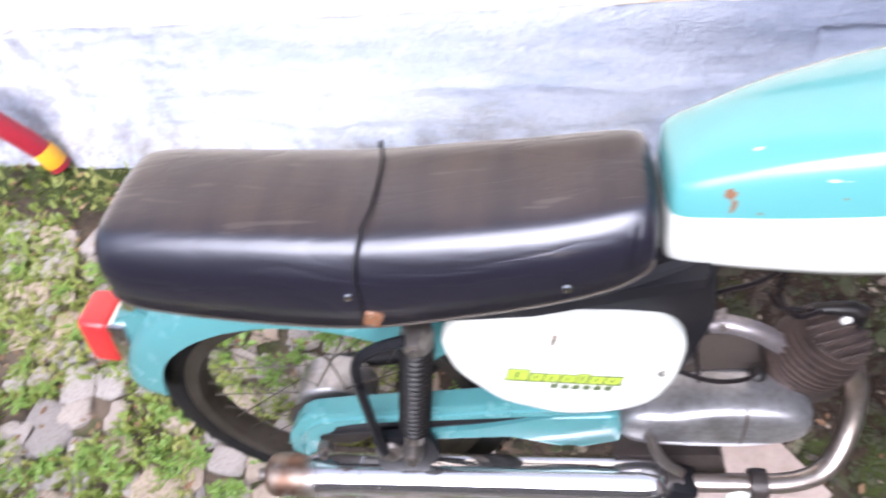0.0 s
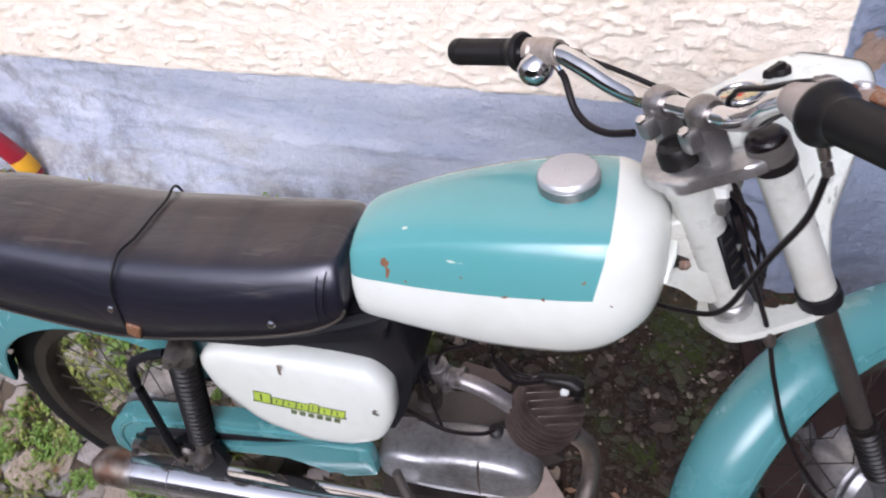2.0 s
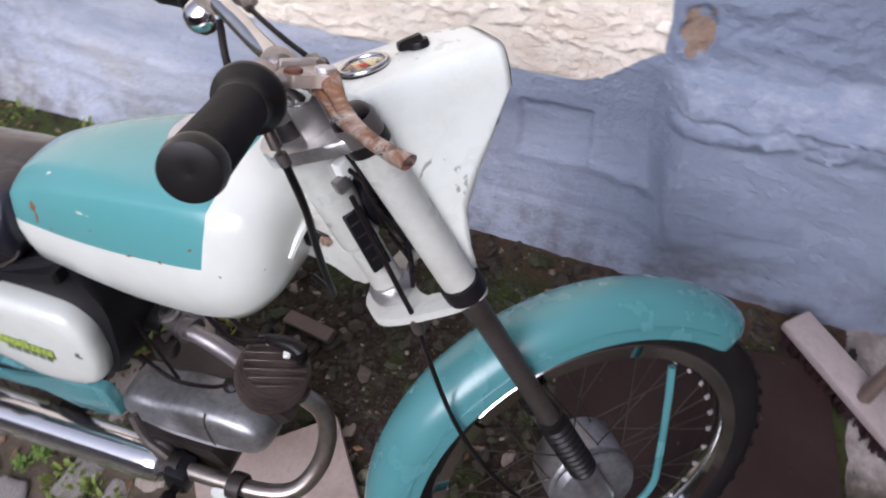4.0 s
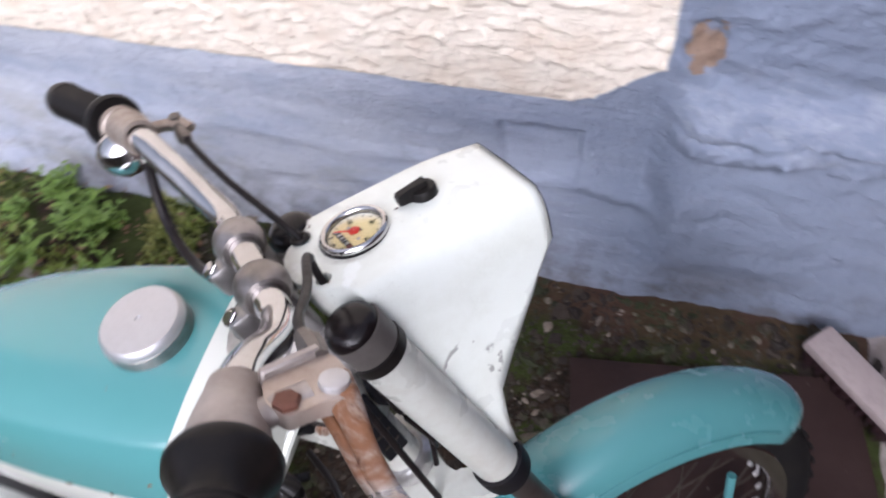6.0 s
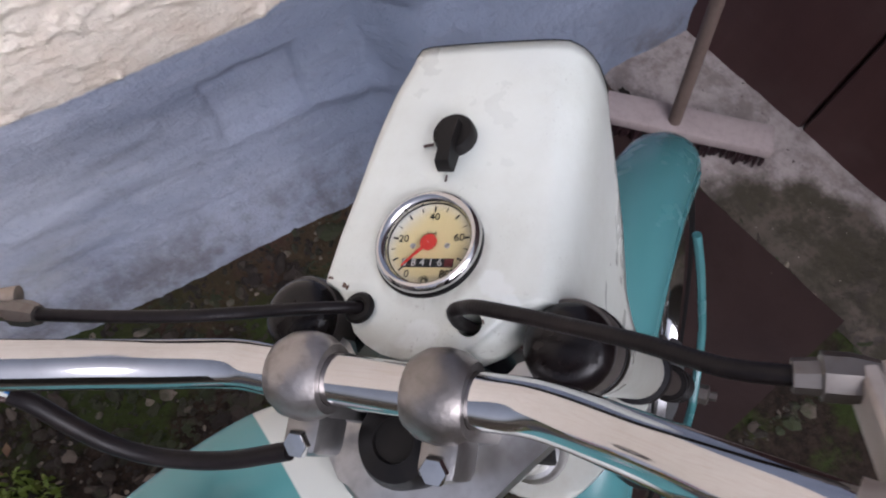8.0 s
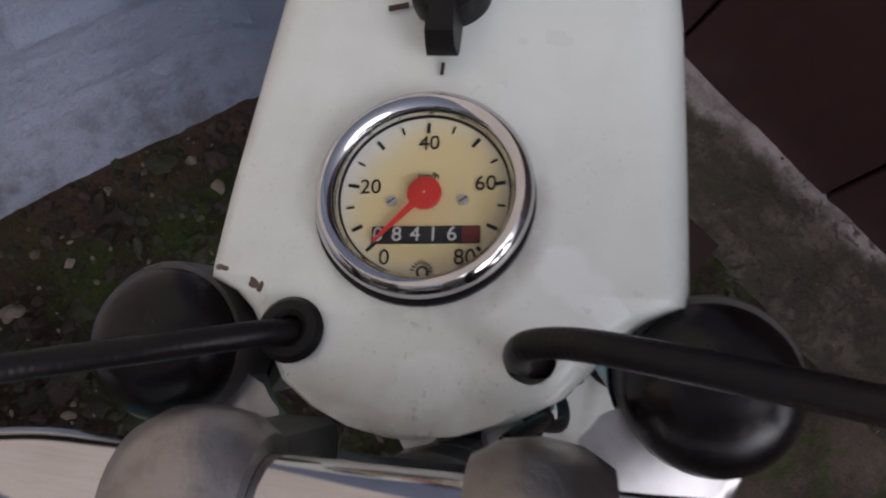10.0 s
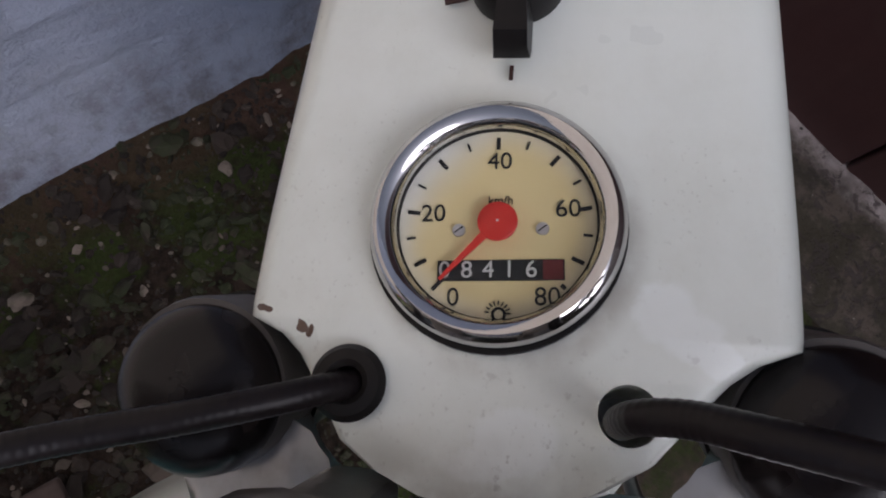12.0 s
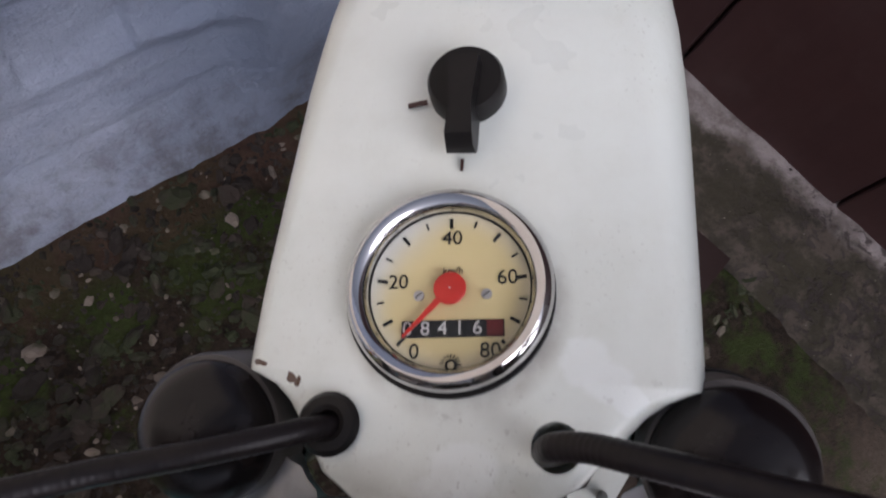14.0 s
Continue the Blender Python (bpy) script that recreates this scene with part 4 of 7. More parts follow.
def side_cover(s):
    """A domed pan; s: the side, -1 for the right."""
    rings = [[(-0.365 + (x + 0.365) * k, s * y, 0.535 + (z - 0.535) * k) for x, z in COVER] for k, y in ((0.99, 0.066), (1.0, 0.070), (1.0, 0.082), (0.99, 0.090), (0.965, 0.096), (0.92, 0.1), (0.8, 0.1025), (0.55, 0.104), (0.2, 0.1045))]
    ob = part("side_cover", ring_loft(bmesh.new(), rings), m_white, moped, "white oval side cover with a faded lime decal" if s < 0 else "plain white oval side cover", 50)
    if s > 0:
        return ob
    # the faded decal as plain shapes
    tilt = pose(-0.365, -0.1048, 0.522, 0, 4.5, 0)
    widths = (0.026, 0.016, 0.018, 0.017, 0.013, 0.017, 0.018)
    x = -0.074
    for k, w in enumerate(widths):
        h = 0.023 if k == 0 else 0.016 + 0.004 * (k in (4,))
        outline = [(x, -0.008), (x + w, -0.008), (x + w + 0.004, h - 0.008), (x + 0.004, h - 0.008)]
        bm = prism(bmesh.new(), outline, -0.0007, 0.002)
        bm.transform(tilt)
        part("decal_shape", bm, m_lime, ob)
        bm = prism(bmesh.new(), [(x - 0.0012, -0.0098), (x + w + 0.0018, -0.0098), (x + w + 0.0055, h - 0.007), (x + 0.003, h - 0.007)], -0.0004, 0.002)
        bm.transform(tilt)
        part("decal_outline", bm, m_green_ink, ob)
        bm = prism(bmesh.new(), [(x + w * 0.42, -0.004), (x + w * 0.55, -0.004), (x + w * 0.55 + 0.002, h - 0.012), (x + w * 0.42 + 0.002, h - 0.012)], -0.001, 0.002)
        bm.transform(tilt)
        part("decal_gap", bm, m_green_ink, ob)
        x += w + 0.0025
    bm = prism(bmesh.new(), [(-0.076, -0.0105), (0.07, -0.0105), (0.07, -0.0085), (-0.076, -0.0085)], -0.0009, 0.002)
    bm.transform(tilt)
    part("decal_shadow_line", bm, m_green_ink, ob)
    for k in range(6):
        bm = prism(bmesh.new(), [(-0.018 + k * 0.0135, -0.0235), (-0.009 + k * 0.0135, -0.0235), (-0.0075 + k * 0.0135, -0.0145), (-0.0165 + k * 0.0135, -0.0145)], -0.0007, 0.002)
        bm.transform(tilt)
        part("decal_small_shape", bm, m_green_ink, ob)
    for x, z, y in ((-0.246, 0.530, -0.0985), (-0.495, 0.527, -0.093)):
        part("cover_screw", lathe(bmesh.new(), [(0.001, 0), (0.0085, 0), (0.008, 0.003), (0.003, 0.0035), (0.001, 0.002)], 16, at((x, y, z), (0.25 * (x + 0.37) / 0.12, -1, 0))), m_steel, ob, "slotted steel screw")
    part("rust_mark", block(bmesh.new(), (0.005, 0.0012, 0.03), pose(-0.378, -0.1036, 0.598, 6, 10, 0)), m_lever, ob, "rust scratch")
    return ob


for s in (-1, 1):
    side_cover(s)

AXLE_R, AXLE_F = V((-0.742, 0, 0.298)), V((0.100, 0, -0.722))


def wheel(name, m, rim_material):
    """A spoked wheel about the local y axis at m."""
    flip = m @ pose(0, 0, 0, 90)
    root = part(name, torus(bmesh.new(), 0.267, 0.031, flip, 72, 14, 0.92), m_tyre, moped, "black ribbed tyre on a spoked chrome wheel")
    root.name = name
    prof = [(0.226, -0.022), (0.246, -0.024), (0.25, -0.021), (0.246, -0.017), (0.236, -0.014), (0.228, 0.0), (0.236, 0.014), (0.246, 0.017), (0.25, 0.021), (0.246, 0.024), (0.226, 0.022), (0.2205, 0.012), (0.219, 0.0), (0.2205, -0.012)]
    bm = bmesh.new()
    rows = [[bm.verts.new(flip @ V((r * math.cos(a), r * math.sin(a), z))) for r, z in prof] for a in (2 * math.pi * k / 72 for k in range(72))]
    for k in range(72):
        a, b = rows[k], rows[(k + 1) % 72]
        for i in range(len(prof)):
            bm.faces.new((a[i], b[i], b[(i + 1) % len(prof)], a[(i + 1) % len(prof)]))
    part("rim", bm, rim_material, root, "spoked steel rim")
    bm = bmesh.new()
    for k in range(48):
        a = 2 * math.pi * k / 48
        for s in (-1, 1):
            block(bm, (0.004, 0.012, 0.014), flip @ Matrix.Rotation(a + s * 0.03, 4, "Z") @ pose(0.296, 0, s * 0.011))
    part("tread", bm, m_tyre, root)
    part("hub", lathe(bmesh.new(), [(0.001, -0.052), (0.02, -0.052), (0.022, -0.045), (0.062, -0.04), (0.066, -0.034), (0.066, 0.026), (0.06, 0.032), (0.022, 0.04), (0.02, 0.05), (0.001, 0.05)], 40, flip), m_engine, root, "dirty alloy drum hub")
    spoke = bpy.data.meshes.new("spoke")
    bm = sweep(bmesh.new(), [V((0.062, 0, 0)), V((0.222, 0, 0))], 0.0011, 5)
    nipple = bmesh.ops.create_cube(bm, size=0.0044, matrix=pose(0.217, 0, 0))["verts"]
    for f in {f for v in nipple for f in v.link_faces}:
        f.material_index = 1
    bm.to_mesh(spoke)
    bm.free()
    spoke.materials.append(m_grimy)
    spoke.materials.append(m_grimy if rim_material == m_grimy else m_cap)
    for k in range(36):
        a = 2 * math.pi * k / 36
        side = 0.022 if k % 2 else -0.026
        lean = 0.55 if (k // 2) % 2 else -0.55
        p = V((0.066 * math.cos(a + lean), 0.066 * math.sin(a + lean), side))
        q = V((0.222 * math.cos(a), 0.222 * math.sin(a), 0))
        ob = new("spoke", spoke)
        ob.parent = root
        d = q - p
        ob.matrix_local = flip @ Matrix.Translation(p) @ d.to_track_quat("X", "Z").to_matrix().to_4x4() @ Matrix.Diagonal((d.length / 0.16, 1, 1, 1)) @ Matrix.Translation((-0.062, 0, 0))
    return root


rear_wheel = wheel("rear_wheel", Matrix.Translation(AXLE_R), m_grimy)
front_wheel = wheel("front_wheel", ROLLING @ Matrix.Translation(AXLE_F), m_chrome)


def mudguard(bm, centre, radius, a0, a1, width, skirt, steps=40, taper=0.0, flare=0.0):
    """A shell over a wheel from angle a0 to a1 (degrees, from +x towards +z)."""
    rings = []
    cap = 0.06
    ends = [cap * (1 - math.cos(radians(90 * k / 9))) for k in range(10)]
    for t in ends + [cap + (1 - 2 * cap) * k / steps for k in range(1, steps)] + [1 - e for e in ends[::-1]]:
        a = radians(a0 + (a1 - a0) * t)
        end = min(1.0, min(t, 1 - t) / cap)
        bulge = math.sqrt(max(0.0, 1 - (1 - end) ** 2))
        w = width * (0.10 + 0.90 * bulge)
        s = (skirt + flare * max(0.0, (t - 0.76) / 0.24) ** 1.6) * (0.12 + 0.88 * bulge)
        drop = 0.014 * (1 - end) ** 3
        prof = []
        for deg in range(-90, 91, 12 if taper else 15):
            q = radians(deg)
            prof.append((-w * math.sin(q), -s - drop + (s + 0.007) * max(0.0, math.cos(q)) ** 0.7))
        prof += [(y * 0.965, r - 0.002) for y, r in prof[::-1]]
        rings.append([(centre.x + (radius + r) * math.cos(a), y, centre.z + (radius + r) * math.sin(a)) for y, r in prof])
    return ring_loft(bm, rings)


part("rear_mudguard", mudguard(bmesh.new(), AXLE_R, 0.334, 40, 163, 0.066, 0.056, flare=0.03), m_teal, moped, "teal rear mudguard with a flared tail")
fm = part("front_mudguard", rolling(mudguard(bmesh.new(), AXLE_F, 0.327, 22.5, 205, 0.049, 0.05)), m_teal, moped, "teal front mudguard")
line = [V((0.262, -0.058, -0.545)), V((0.235, -0.064, -0.61)), V((0.192, -0.069, -0.712)), V((0.175, -0.070, -0.742)), V((0.145, -0.071, -0.762)), V((0.10, -0.071, -0.772)), V((0.072, -0.071, -0.765)), V((-0.02, -0.066, -0.695)), V((-0.13, -0.058, -0.605))]
part("stay", rolling(sweep(bmesh.new(), spline(line, 5), 0.0055, 8)), m_teal, fm, "thin teal mudguard stay")
ridge = [V((AXLE_F.x + 0.2945 * math.cos(radians(a)), -0.0484, AXLE_F.z + 0.2945 * math.sin(radians(a)))) for a in range(36, 190, 5)]
part("bead", rolling(sweep(bmesh.new(), ridge, 0.0018, 6)), m_teal, fm)


def tail_light():
    m = Matrix.Translation((-1.041, 0, 0.492)) @ pose(0, 0, 0, 0, 12, 0)
    root = part("tail_light", block(bmesh.new(), (0.03, 0.075, 0.105), m @ pose(0.018, 0, 0), 0.008, 2), m_chrome, moped, "red tail light in a chrome bezel")
    part("lens", block(bmesh.new(), (0.05, 0.072, 0.1), m @ pose(-0.02, 0, 0), 0.012, 3), m_red, root, "red ribbed lens")
    part("bracket", prism(bmesh.new(), [(-1.025, 0.53), (-0.985, 0.50), (-0.945, 0.55), (-0.985, 0.58)], -0.03, 0.03), m_teal, root)
    part("reflector", block(bmesh.new(), (0.02, 0.03, 0.05), pose(-0.925, -0.055, 0.64, 0, 30, 0), 0.006, 2), m_chrome, root)
    return root


tail_light()


def shock(s):
    top, low = V((-0.543, s * 0.088, 0.606)), V((-0.594, s * 0.095, 0.325))
    axis = top - low
    length = axis.length
    m = at(low, axis)
    prof = [(0.001, 0.0), (0.016, 0.0), (0.017, 0.04)]
    root = part("shock_absorber", lathe(bmesh.new(), prof + [(0.017, 0.06), (0.001, 0.06)], 20, m), m_steel, moped, "rear shock absorber with a black coil sleeve")
    rib = [(0.001, 0.05)]
    n = 18
    for k in range(n):
        z = 0.045 + 0.207 * k / n
        rib += [(0.0185, z), (0.0226, z + 0.003), (0.0235, z + 0.0052), (0.0226, z + 0.0074), (0.0185, z + 0.0105)]
    part("coil_sleeve", lathe(bmesh.new(), rib + [(0.001, 0.255)], 24, m), m_rubber, root, "ribbed black sleeve")
    part("top_cup", lathe(bmesh.new(), [(0.001, 0.252), (0.020, 0.252), (0.0215, 0.256), (0.0215, length - 0.012), (0.018, length), (0.010, length + 0.004), (0.001, length + 0.004)], 28, m), m_steel, root)
    for z in (0.0, length - 0.006):
        p = low + axis.normalized() * z
        part("nut", lathe(bmesh.new(), [(0.001, -0.005), (0.017, -0.005), (0.018, 0.0), (0.013, 0.018), (0.006, 0.02), (0.006, 0.026), (0.001, 0.026)], 6 if z else 16, at(p + V((0, s * 0.012, 0)), (0, s, 0))), m_steel, root)
    part("mount_bolt", lathe(bmesh.new(), [(0.001, 0), (0.021, 0), (0.022, 0.004), (0.018, 0.010), (0.011, 0.0105), (0.0105, 0.006), (0.007, 0.006), (0.007, 0.016), (0.001, 0.016)], 24, at((-0.632, s * 0.104, 0.318), (0, s, 0.15))), m_steel, root, "large round mounting bolt")
    part("mount_plate", prism(bmesh.new(), rounded([(-0.655, 0.345), (-0.57, 0.36), (-0.555, 0.30), (-0.60, 0.225), (-0.65, 0.235)], 0.014, 3), s * 0.088, s * 0.102), m_black, root)
    return root


for s in (-1, 1):
    shock(s)
    line = spline([(-0.555, s * 0.108, 0.608), (-0.59, s * 0.112, 0.598), (-0.62, s * 0.114, 0.575), (-0.632, s * 0.114, 0.53), (-0.636, s * 0.114, 0.44), (-0.638, s * 0.114, 0.35), (-0.636, s * 0.11, 0.30)], 5)
    part("carrier_bracket", sweep(bmesh.new(), line, 0.0075, 8), m_black, moped, "bent black tube bracket")


def rear_frame():
    # swing arm and chain guard
    for s in (-1, 1):
        # black here stands in for the shaded gap between the two guards
        part("swing_arm", sweep(bmesh.new(), spline([(-0.78, s * 0.062, 0.30), (-0.6, s * 0.062, 0.335), (-0.4, s * 0.058, 0.37), (-0.32, s * 0.05, 0.38)], 5), 0.015, 10), m_black, moped, "swing arm coloured black for the dark gap between the guards")
    outline = rounded([(-0.812, 0.245), (-0.80, 0.32), (-0.757, 0.376), (-0.69, 0.390), (-0.31, 0.440), (-0.295, 0.405), (-0.40, 0.388), (-0.68, 0.357), (-0.735, 0.338), (-0.757, 0.30), (-0.765, 0.25)], 0.02, 4)
    part("chain_guard", prism(bmesh.new(), outline, -0.083, -0.055, 0.008, 3), m_teal, moped, "teal chain guard")
    outline = rounded([(-0.66, 0.318), (-0.50, 0.340), (-0.40, 0.376), (-0.29, 0.386), (-0.285, 0.31), (-0.36, 0.292), (-0.45, 0.322), (-0.66, 0.292)], 0.015, 3)
    part("guard_bead", sweep(bmesh.new(), spline([(-0.785, -0.0835, 0.26), (-0.778, -0.0835, 0.315), (-0.742, -0.0835, 0.357), (-0.69, -0.0835, 0.371), (-0.5, -0.0835, 0.394), (-0.33, -0.0835, 0.416)], 6), 0.004, 8), m_teal, moped, "raised bead on the chain guard")
    part("lower_chain_guard", prism(bmesh.new(), outline, -0.08, -0.06, 0.006, 2), m_teal, moped, "teal lower chain guard")
    part("rear_sprocket", lathe(bmesh.new(), [(0.001, 0), (0.062, 0), (0.07, 0.002), (0.062, 0.005), (0.001, 0.006)], 36, at(AXLE_R + V((0, -0.048, 0)), (0, -1, 0))), m_oily, moped)
    part("axle_nut", lathe(bmesh.new(), [(0.001, 0), (0.014, 0), (0.014, 0.012), (0.007, 0.014), (0.007, 0.024), (0.001, 0.024)], 6, at(AXLE_R + V((0, -0.088, 0)), (0, -1, 0))), m_steel, moped)
    # spine, seat rails, down tubes
    part("frame_spine", sweep(bmesh.new(), spline([(0.12, 0, 0.80), (0.0, 0, 0.725), (-0.2, 0, 0.69), (-0.34, 0, 0.60), (-0.36, 0, 0.45)], 6), 0.026, 12), m_black, moped, "black frame spine")
    for s in (-1, 1):
        part("seat_rail", sweep(bmesh.new(), spline([(-0.22, s * 0.06, 0.69), (-0.35, s * 0.085, 0.67), (-0.6, s * 0.09, 0.63), (-0.85, s * 0.06, 0.64)], 5), 0.011, 8), m_black, moped)
    box_line = rounded([(-0.40, 0.47), (-0.40, 0.668), (-0.20, 0.702), (-0.19, 0.60), (-0.215, 0.50), (-0.25, 0.43), (-0.33, 0.41)], 0.02, 3)
    part("air_box", prism(bmesh.new(), box_line, -0.07, 0.07, 0.012, 2), m_black, moped, "black air filter box")
    part("seat_pan", prism(bmesh.new(), [(-0.80, 0.655), (-0.60, 0.635), (-0.40, 0.655), (-0.235, 0.69), (-0.21, 0.70), (-0.215, 0.675), (-0.40, 0.63), (-0.6, 0.612)], -0.09, 0.09, 0.004, 1), m_black, moped)
    # side stand and foot pegs
    part("side_stand", sweep(bmesh.new(), spline([(-0.17, 0.07, 0.26), (-0.16, 0.12, 0.16), (-0.14, 0.175, 0.055), (-0.11, 0.19, 0.048)], 5), 0.009, 8), m_black, moped)
    for s in (-1, 1):
        part("foot_peg", sweep(bmesh.new(), [V((-0.19, s * 0.10, 0.20)), V((-0.195, s * 0.135, 0.205)), V((-0.195, s * 0.14, 0.205)), V((-0.2, s * 0.215, 0.212)), V((-0.2, s * 0.22, 0.212))], [0.008, 0.008, 0.013, 0.0135, 0.009], 14), m_rubber, moped, "black rubber foot peg")
    part("stand_bracket", prism(bmesh.new(), rounded([(-0.30, 0.25), (-0.14, 0.26), (-0.12, 0.20), (-0.17, 0.11), (-0.20, 0.11), (-0.21, 0.20)], 0.01, 2), -0.07, 0.07), m_oily, moped)
    part("peg_plate", block(bmesh.new(), (0.045, 0.05, 0.07), pose(-0.2, -0.098, 0.205, 0, 15, 0), 0.01, 2), m_black, moped)


rear_frame()


def exhaust():
    line = spline([(-0.868, -0.096, 0.200), (-0.862, -0.096, 0.2), (-0.845, -0.096, 0.201), (-0.80, -0.096, 0.203), (-0.60, -0.095, 0.208), (-0.40, -0.095, 0.213), (-0.25, -0.096, 0.218), (-0.215, -0.096, 0.219)], 5)
    n = len(line)
    rad = [0.020, 0.024, 0.0275, 0.030, 0.0315, 0.033, 0.0342, 0.0352, 0.036, 0.0365] + [0.037] * (n - 16) + [0.0365, 0.035, 0.032, 0.028, 0.024, 0.020]
    root = part("exhaust", sweep(bmesh.new(), line, rad, 28), m_exhaust, moped, "chrome silencer with a burnt, rusty tail")
    part("joint_band", lathe(bmesh.new(), [(0.0372, -0.004), (0.0382, -0.003), (0.0382, 0.003), (0.0372, 0.004)], 32, at((-0.70, -0.0955, 0.2055), (1, 0, 0.02))), m_exhaust, root)
    part("tail_pipe", sweep(bmesh.new(), [V((-0.885, -0.096, 0.199)), V((-0.86, -0.096, 0.2))], 0.011, 14), m_steel, root)
    pipe = spline([(-0.22, -0.096, 0.219), (-0.12, -0.096, 0.222), (-0.04, -0.092, 0.221), (0.012, -0.074, 0.228), (0.042, -0.04, 0.262), (0.052, -0.008, 0.312), (0.044, 0.006, 0.36), (0.02, 0.004, 0.395)], 7)
    part("header_pipe", sweep(bmesh.new(), pipe, 0.0148, 18), m_header, root, "curved chrome header pipe")
    for x, z in ((-0.085, 0.224), (-0.205, 0.221)):
        part("clamp", lathe(bmesh.new(), [(0.019, -0.012), (0.0225, -0.012), (0.0235, 0), (0.0225, 0.012), (0.019, 0.012)], 24, at((x, -0.097, z), (1, 0, 0))), m_oily, root)
    part("hanger_washer", lathe(bmesh.new(), [(0.001, 0), (0.019, 0), (0.0185, 0.004), (0.006, 0.006), (0.001, 0.006)], 24, at((-0.112, -0.112, 0.207), (0, -1, 0.35))), m_white, root, "pale washer")
    for x in (-0.60, -0.645):
        part("lug", block(bmesh.new(), (0.04, 0.012, 0.085), pose(x, -0.095, 0.245, 0, 10, 0), 0.004, 1), m_black, root)
    return root


exhaust()


def engine():
    # the clutch cover: a long lozenge, higher in front, with a flat outer face
    pts = []
    for k in range(40):
        a = 2 * math.pi * k / 40
        c, s = math.cos(a), math.sin(a)
        x = -0.158 + 0.138 * math.copysign(abs(c) ** 0.75, c)
        z = 0.330 + 0.055 * math.copysign(abs(s) ** 0.8, s) + 0.006 * c - 0.012 * max(0.0, s) * math.exp(-((x + 0.215) / 0.03) ** 2)
        pts.append((x, z))
    rings = []
    for y, k in ((0.005, 0.95), (-0.02, 1.0), (-0.045, 0.985), (-0.060, 0.93), (-0.069, 0.82), (-0.073, 0.6), (-0.074, 0.3)):
        rings.append([(-0.158 + (x + 0.158) * (1 - (1 - k) * 0.5), y, 0.330 + (z - 0.330) * k) for x, z in pts])
    root = part("engine_case", ring_loft(bmesh.new(), rings), m_engine, moped, "dirty cast aluminium engine case", 50)
    part("seam_rib", sweep(bmesh.new(), [V((-0.28 + 0.012 * k, -0.0745 + 0.012 * abs(k / 10 - 1) ** 3, 0.306 - 0.006 * math.sin(k * 0.16))) for k in range(21)], 0.0022, 6), m_cap, root)
    part("case_joint", sweep(bmesh.new(), [V((-0.118, -0.0755 * math.sin(radians(q)) ** 0.16, 0.331 + 0.0535 * math.cos(radians(q)))) for q in range(20, 165, 9)], 0.002, 6), m_steel, root)
    part("oil_plug", lathe(bmesh.new(), [(0.001, 0), (0.012, 0), (0.012, 0.006), (0.005, 0.01), (0.001, 0.01)], 16, at((-0.098, -0.012, 0.392), (0, -0.6, 1))), m_rubber, root)
    part("cover_bolt", lathe(bmesh.new(), [(0.001, 0), (0.007, 0), (0.006, 0.004), (0.001, 0.005)], 10, at((-0.119, -0.064, 0.372), (0, -0.8, 0.6))), m_steel, root)
    part("gearbox", prism(bmesh.new(), rounded([(-0.275, 0.36), (-0.165, 0.384), (-0.08, 0.392), (-0.04, 0.33), (-0.12, 0.275), (-0.27, 0.29)], 0.02, 4), 0.0, 0.06, 0.012, 2), m_oily, root)
    # cylinder with fins, tilted forward
    axis = V((0.36, -0.05, 0.93)).normalized()
    base = V((-0.046, 0.008, 0.378))
    m = at(base, axis)
    cyl = part("cylinder", lathe(bmesh.new(), [(0.001, -0.016), (0.036, -0.016), (0.036, 0.101), (0.02, 0.106), (0.001, 0.106)], 28, m), m_iron, moped, "oily brown finned cylinder")
    for k in range(9):
        z = 0.018 + 0.0102 * k
        r = (0.050, 0.0535, 0.0555, 0.0565, 0.0565, 0.056, 0.0545, 0.0515, 0.0475)[k]
        part("fin", lathe(bmesh.new(), [(0.03, z - 0.0016), (r - 0.002, z - 0.0013), (r, z - 0.0003), (r - 0.0005, z + 0.0009), (r - 0.003, z + 0.0014), (0.03, z + 0.0018)], 36, m), m_iron, cyl)
    # the head's own fins run straight across it
    fx = (V((0.9, 0.4, 0)) - axis * V((0.9, 0.4, 0)).dot(axis)).normalized()
    fy = axis.cross(fx)
    turn = Matrix.Translation(base) @ Matrix((fx, fy, axis)).transposed().to_4x4()
    for k in range(7):
        y = -0.039 + 0.013 * k
        half = math.sqrt(0.047 ** 2 - y * y)
        part("head_fin", block(bmesh.new(), (2 * half, 0.0042, 0.010 - 0.001 * abs(k - 3)), turn @ pose(0.002 * (k % 2), y, 0.1045), 0.0014, 1), m_iron, cyl)
    lead = [V((-0.098, 0.034, 0.520)), V((-0.078, 0.033, 0.489)), V((-0.055, 0.031, 0.483)), V((-0.035, 0.029, 0.486))]
    part("plug_lead", sweep(bmesh.new(), spline(lead, 6), 0.0042, 10), m_cable, cyl, "black plug lead")
    boot = [V((-0.038, 0.029, 0.486)), V((-0.033, 0.029, 0.487)), V((-0.008, 0.028, 0.489)), V((0.012, 0.027, 0.489)), V((0.021, 0.026, 0.484)), V((0.022, 0.024, 0.472)), V((0.020, 0.022, 0.462))]
    part("spark_plug_cap", sweep(bmesh.new(), boot, [0.006, 0.0085, 0.0095, 0.0115, 0.0125, 0.0115, 0.009], 12), m_rubber, cyl, "black plug cap")
    part("plug_tip", block(bmesh.new(), (0.011, 0.010, 0.012), pose(0.0035, 0.0165, 0.478, 20, 15, 25), 0.002, 1), m_digit, cyl, "white plug insulator")
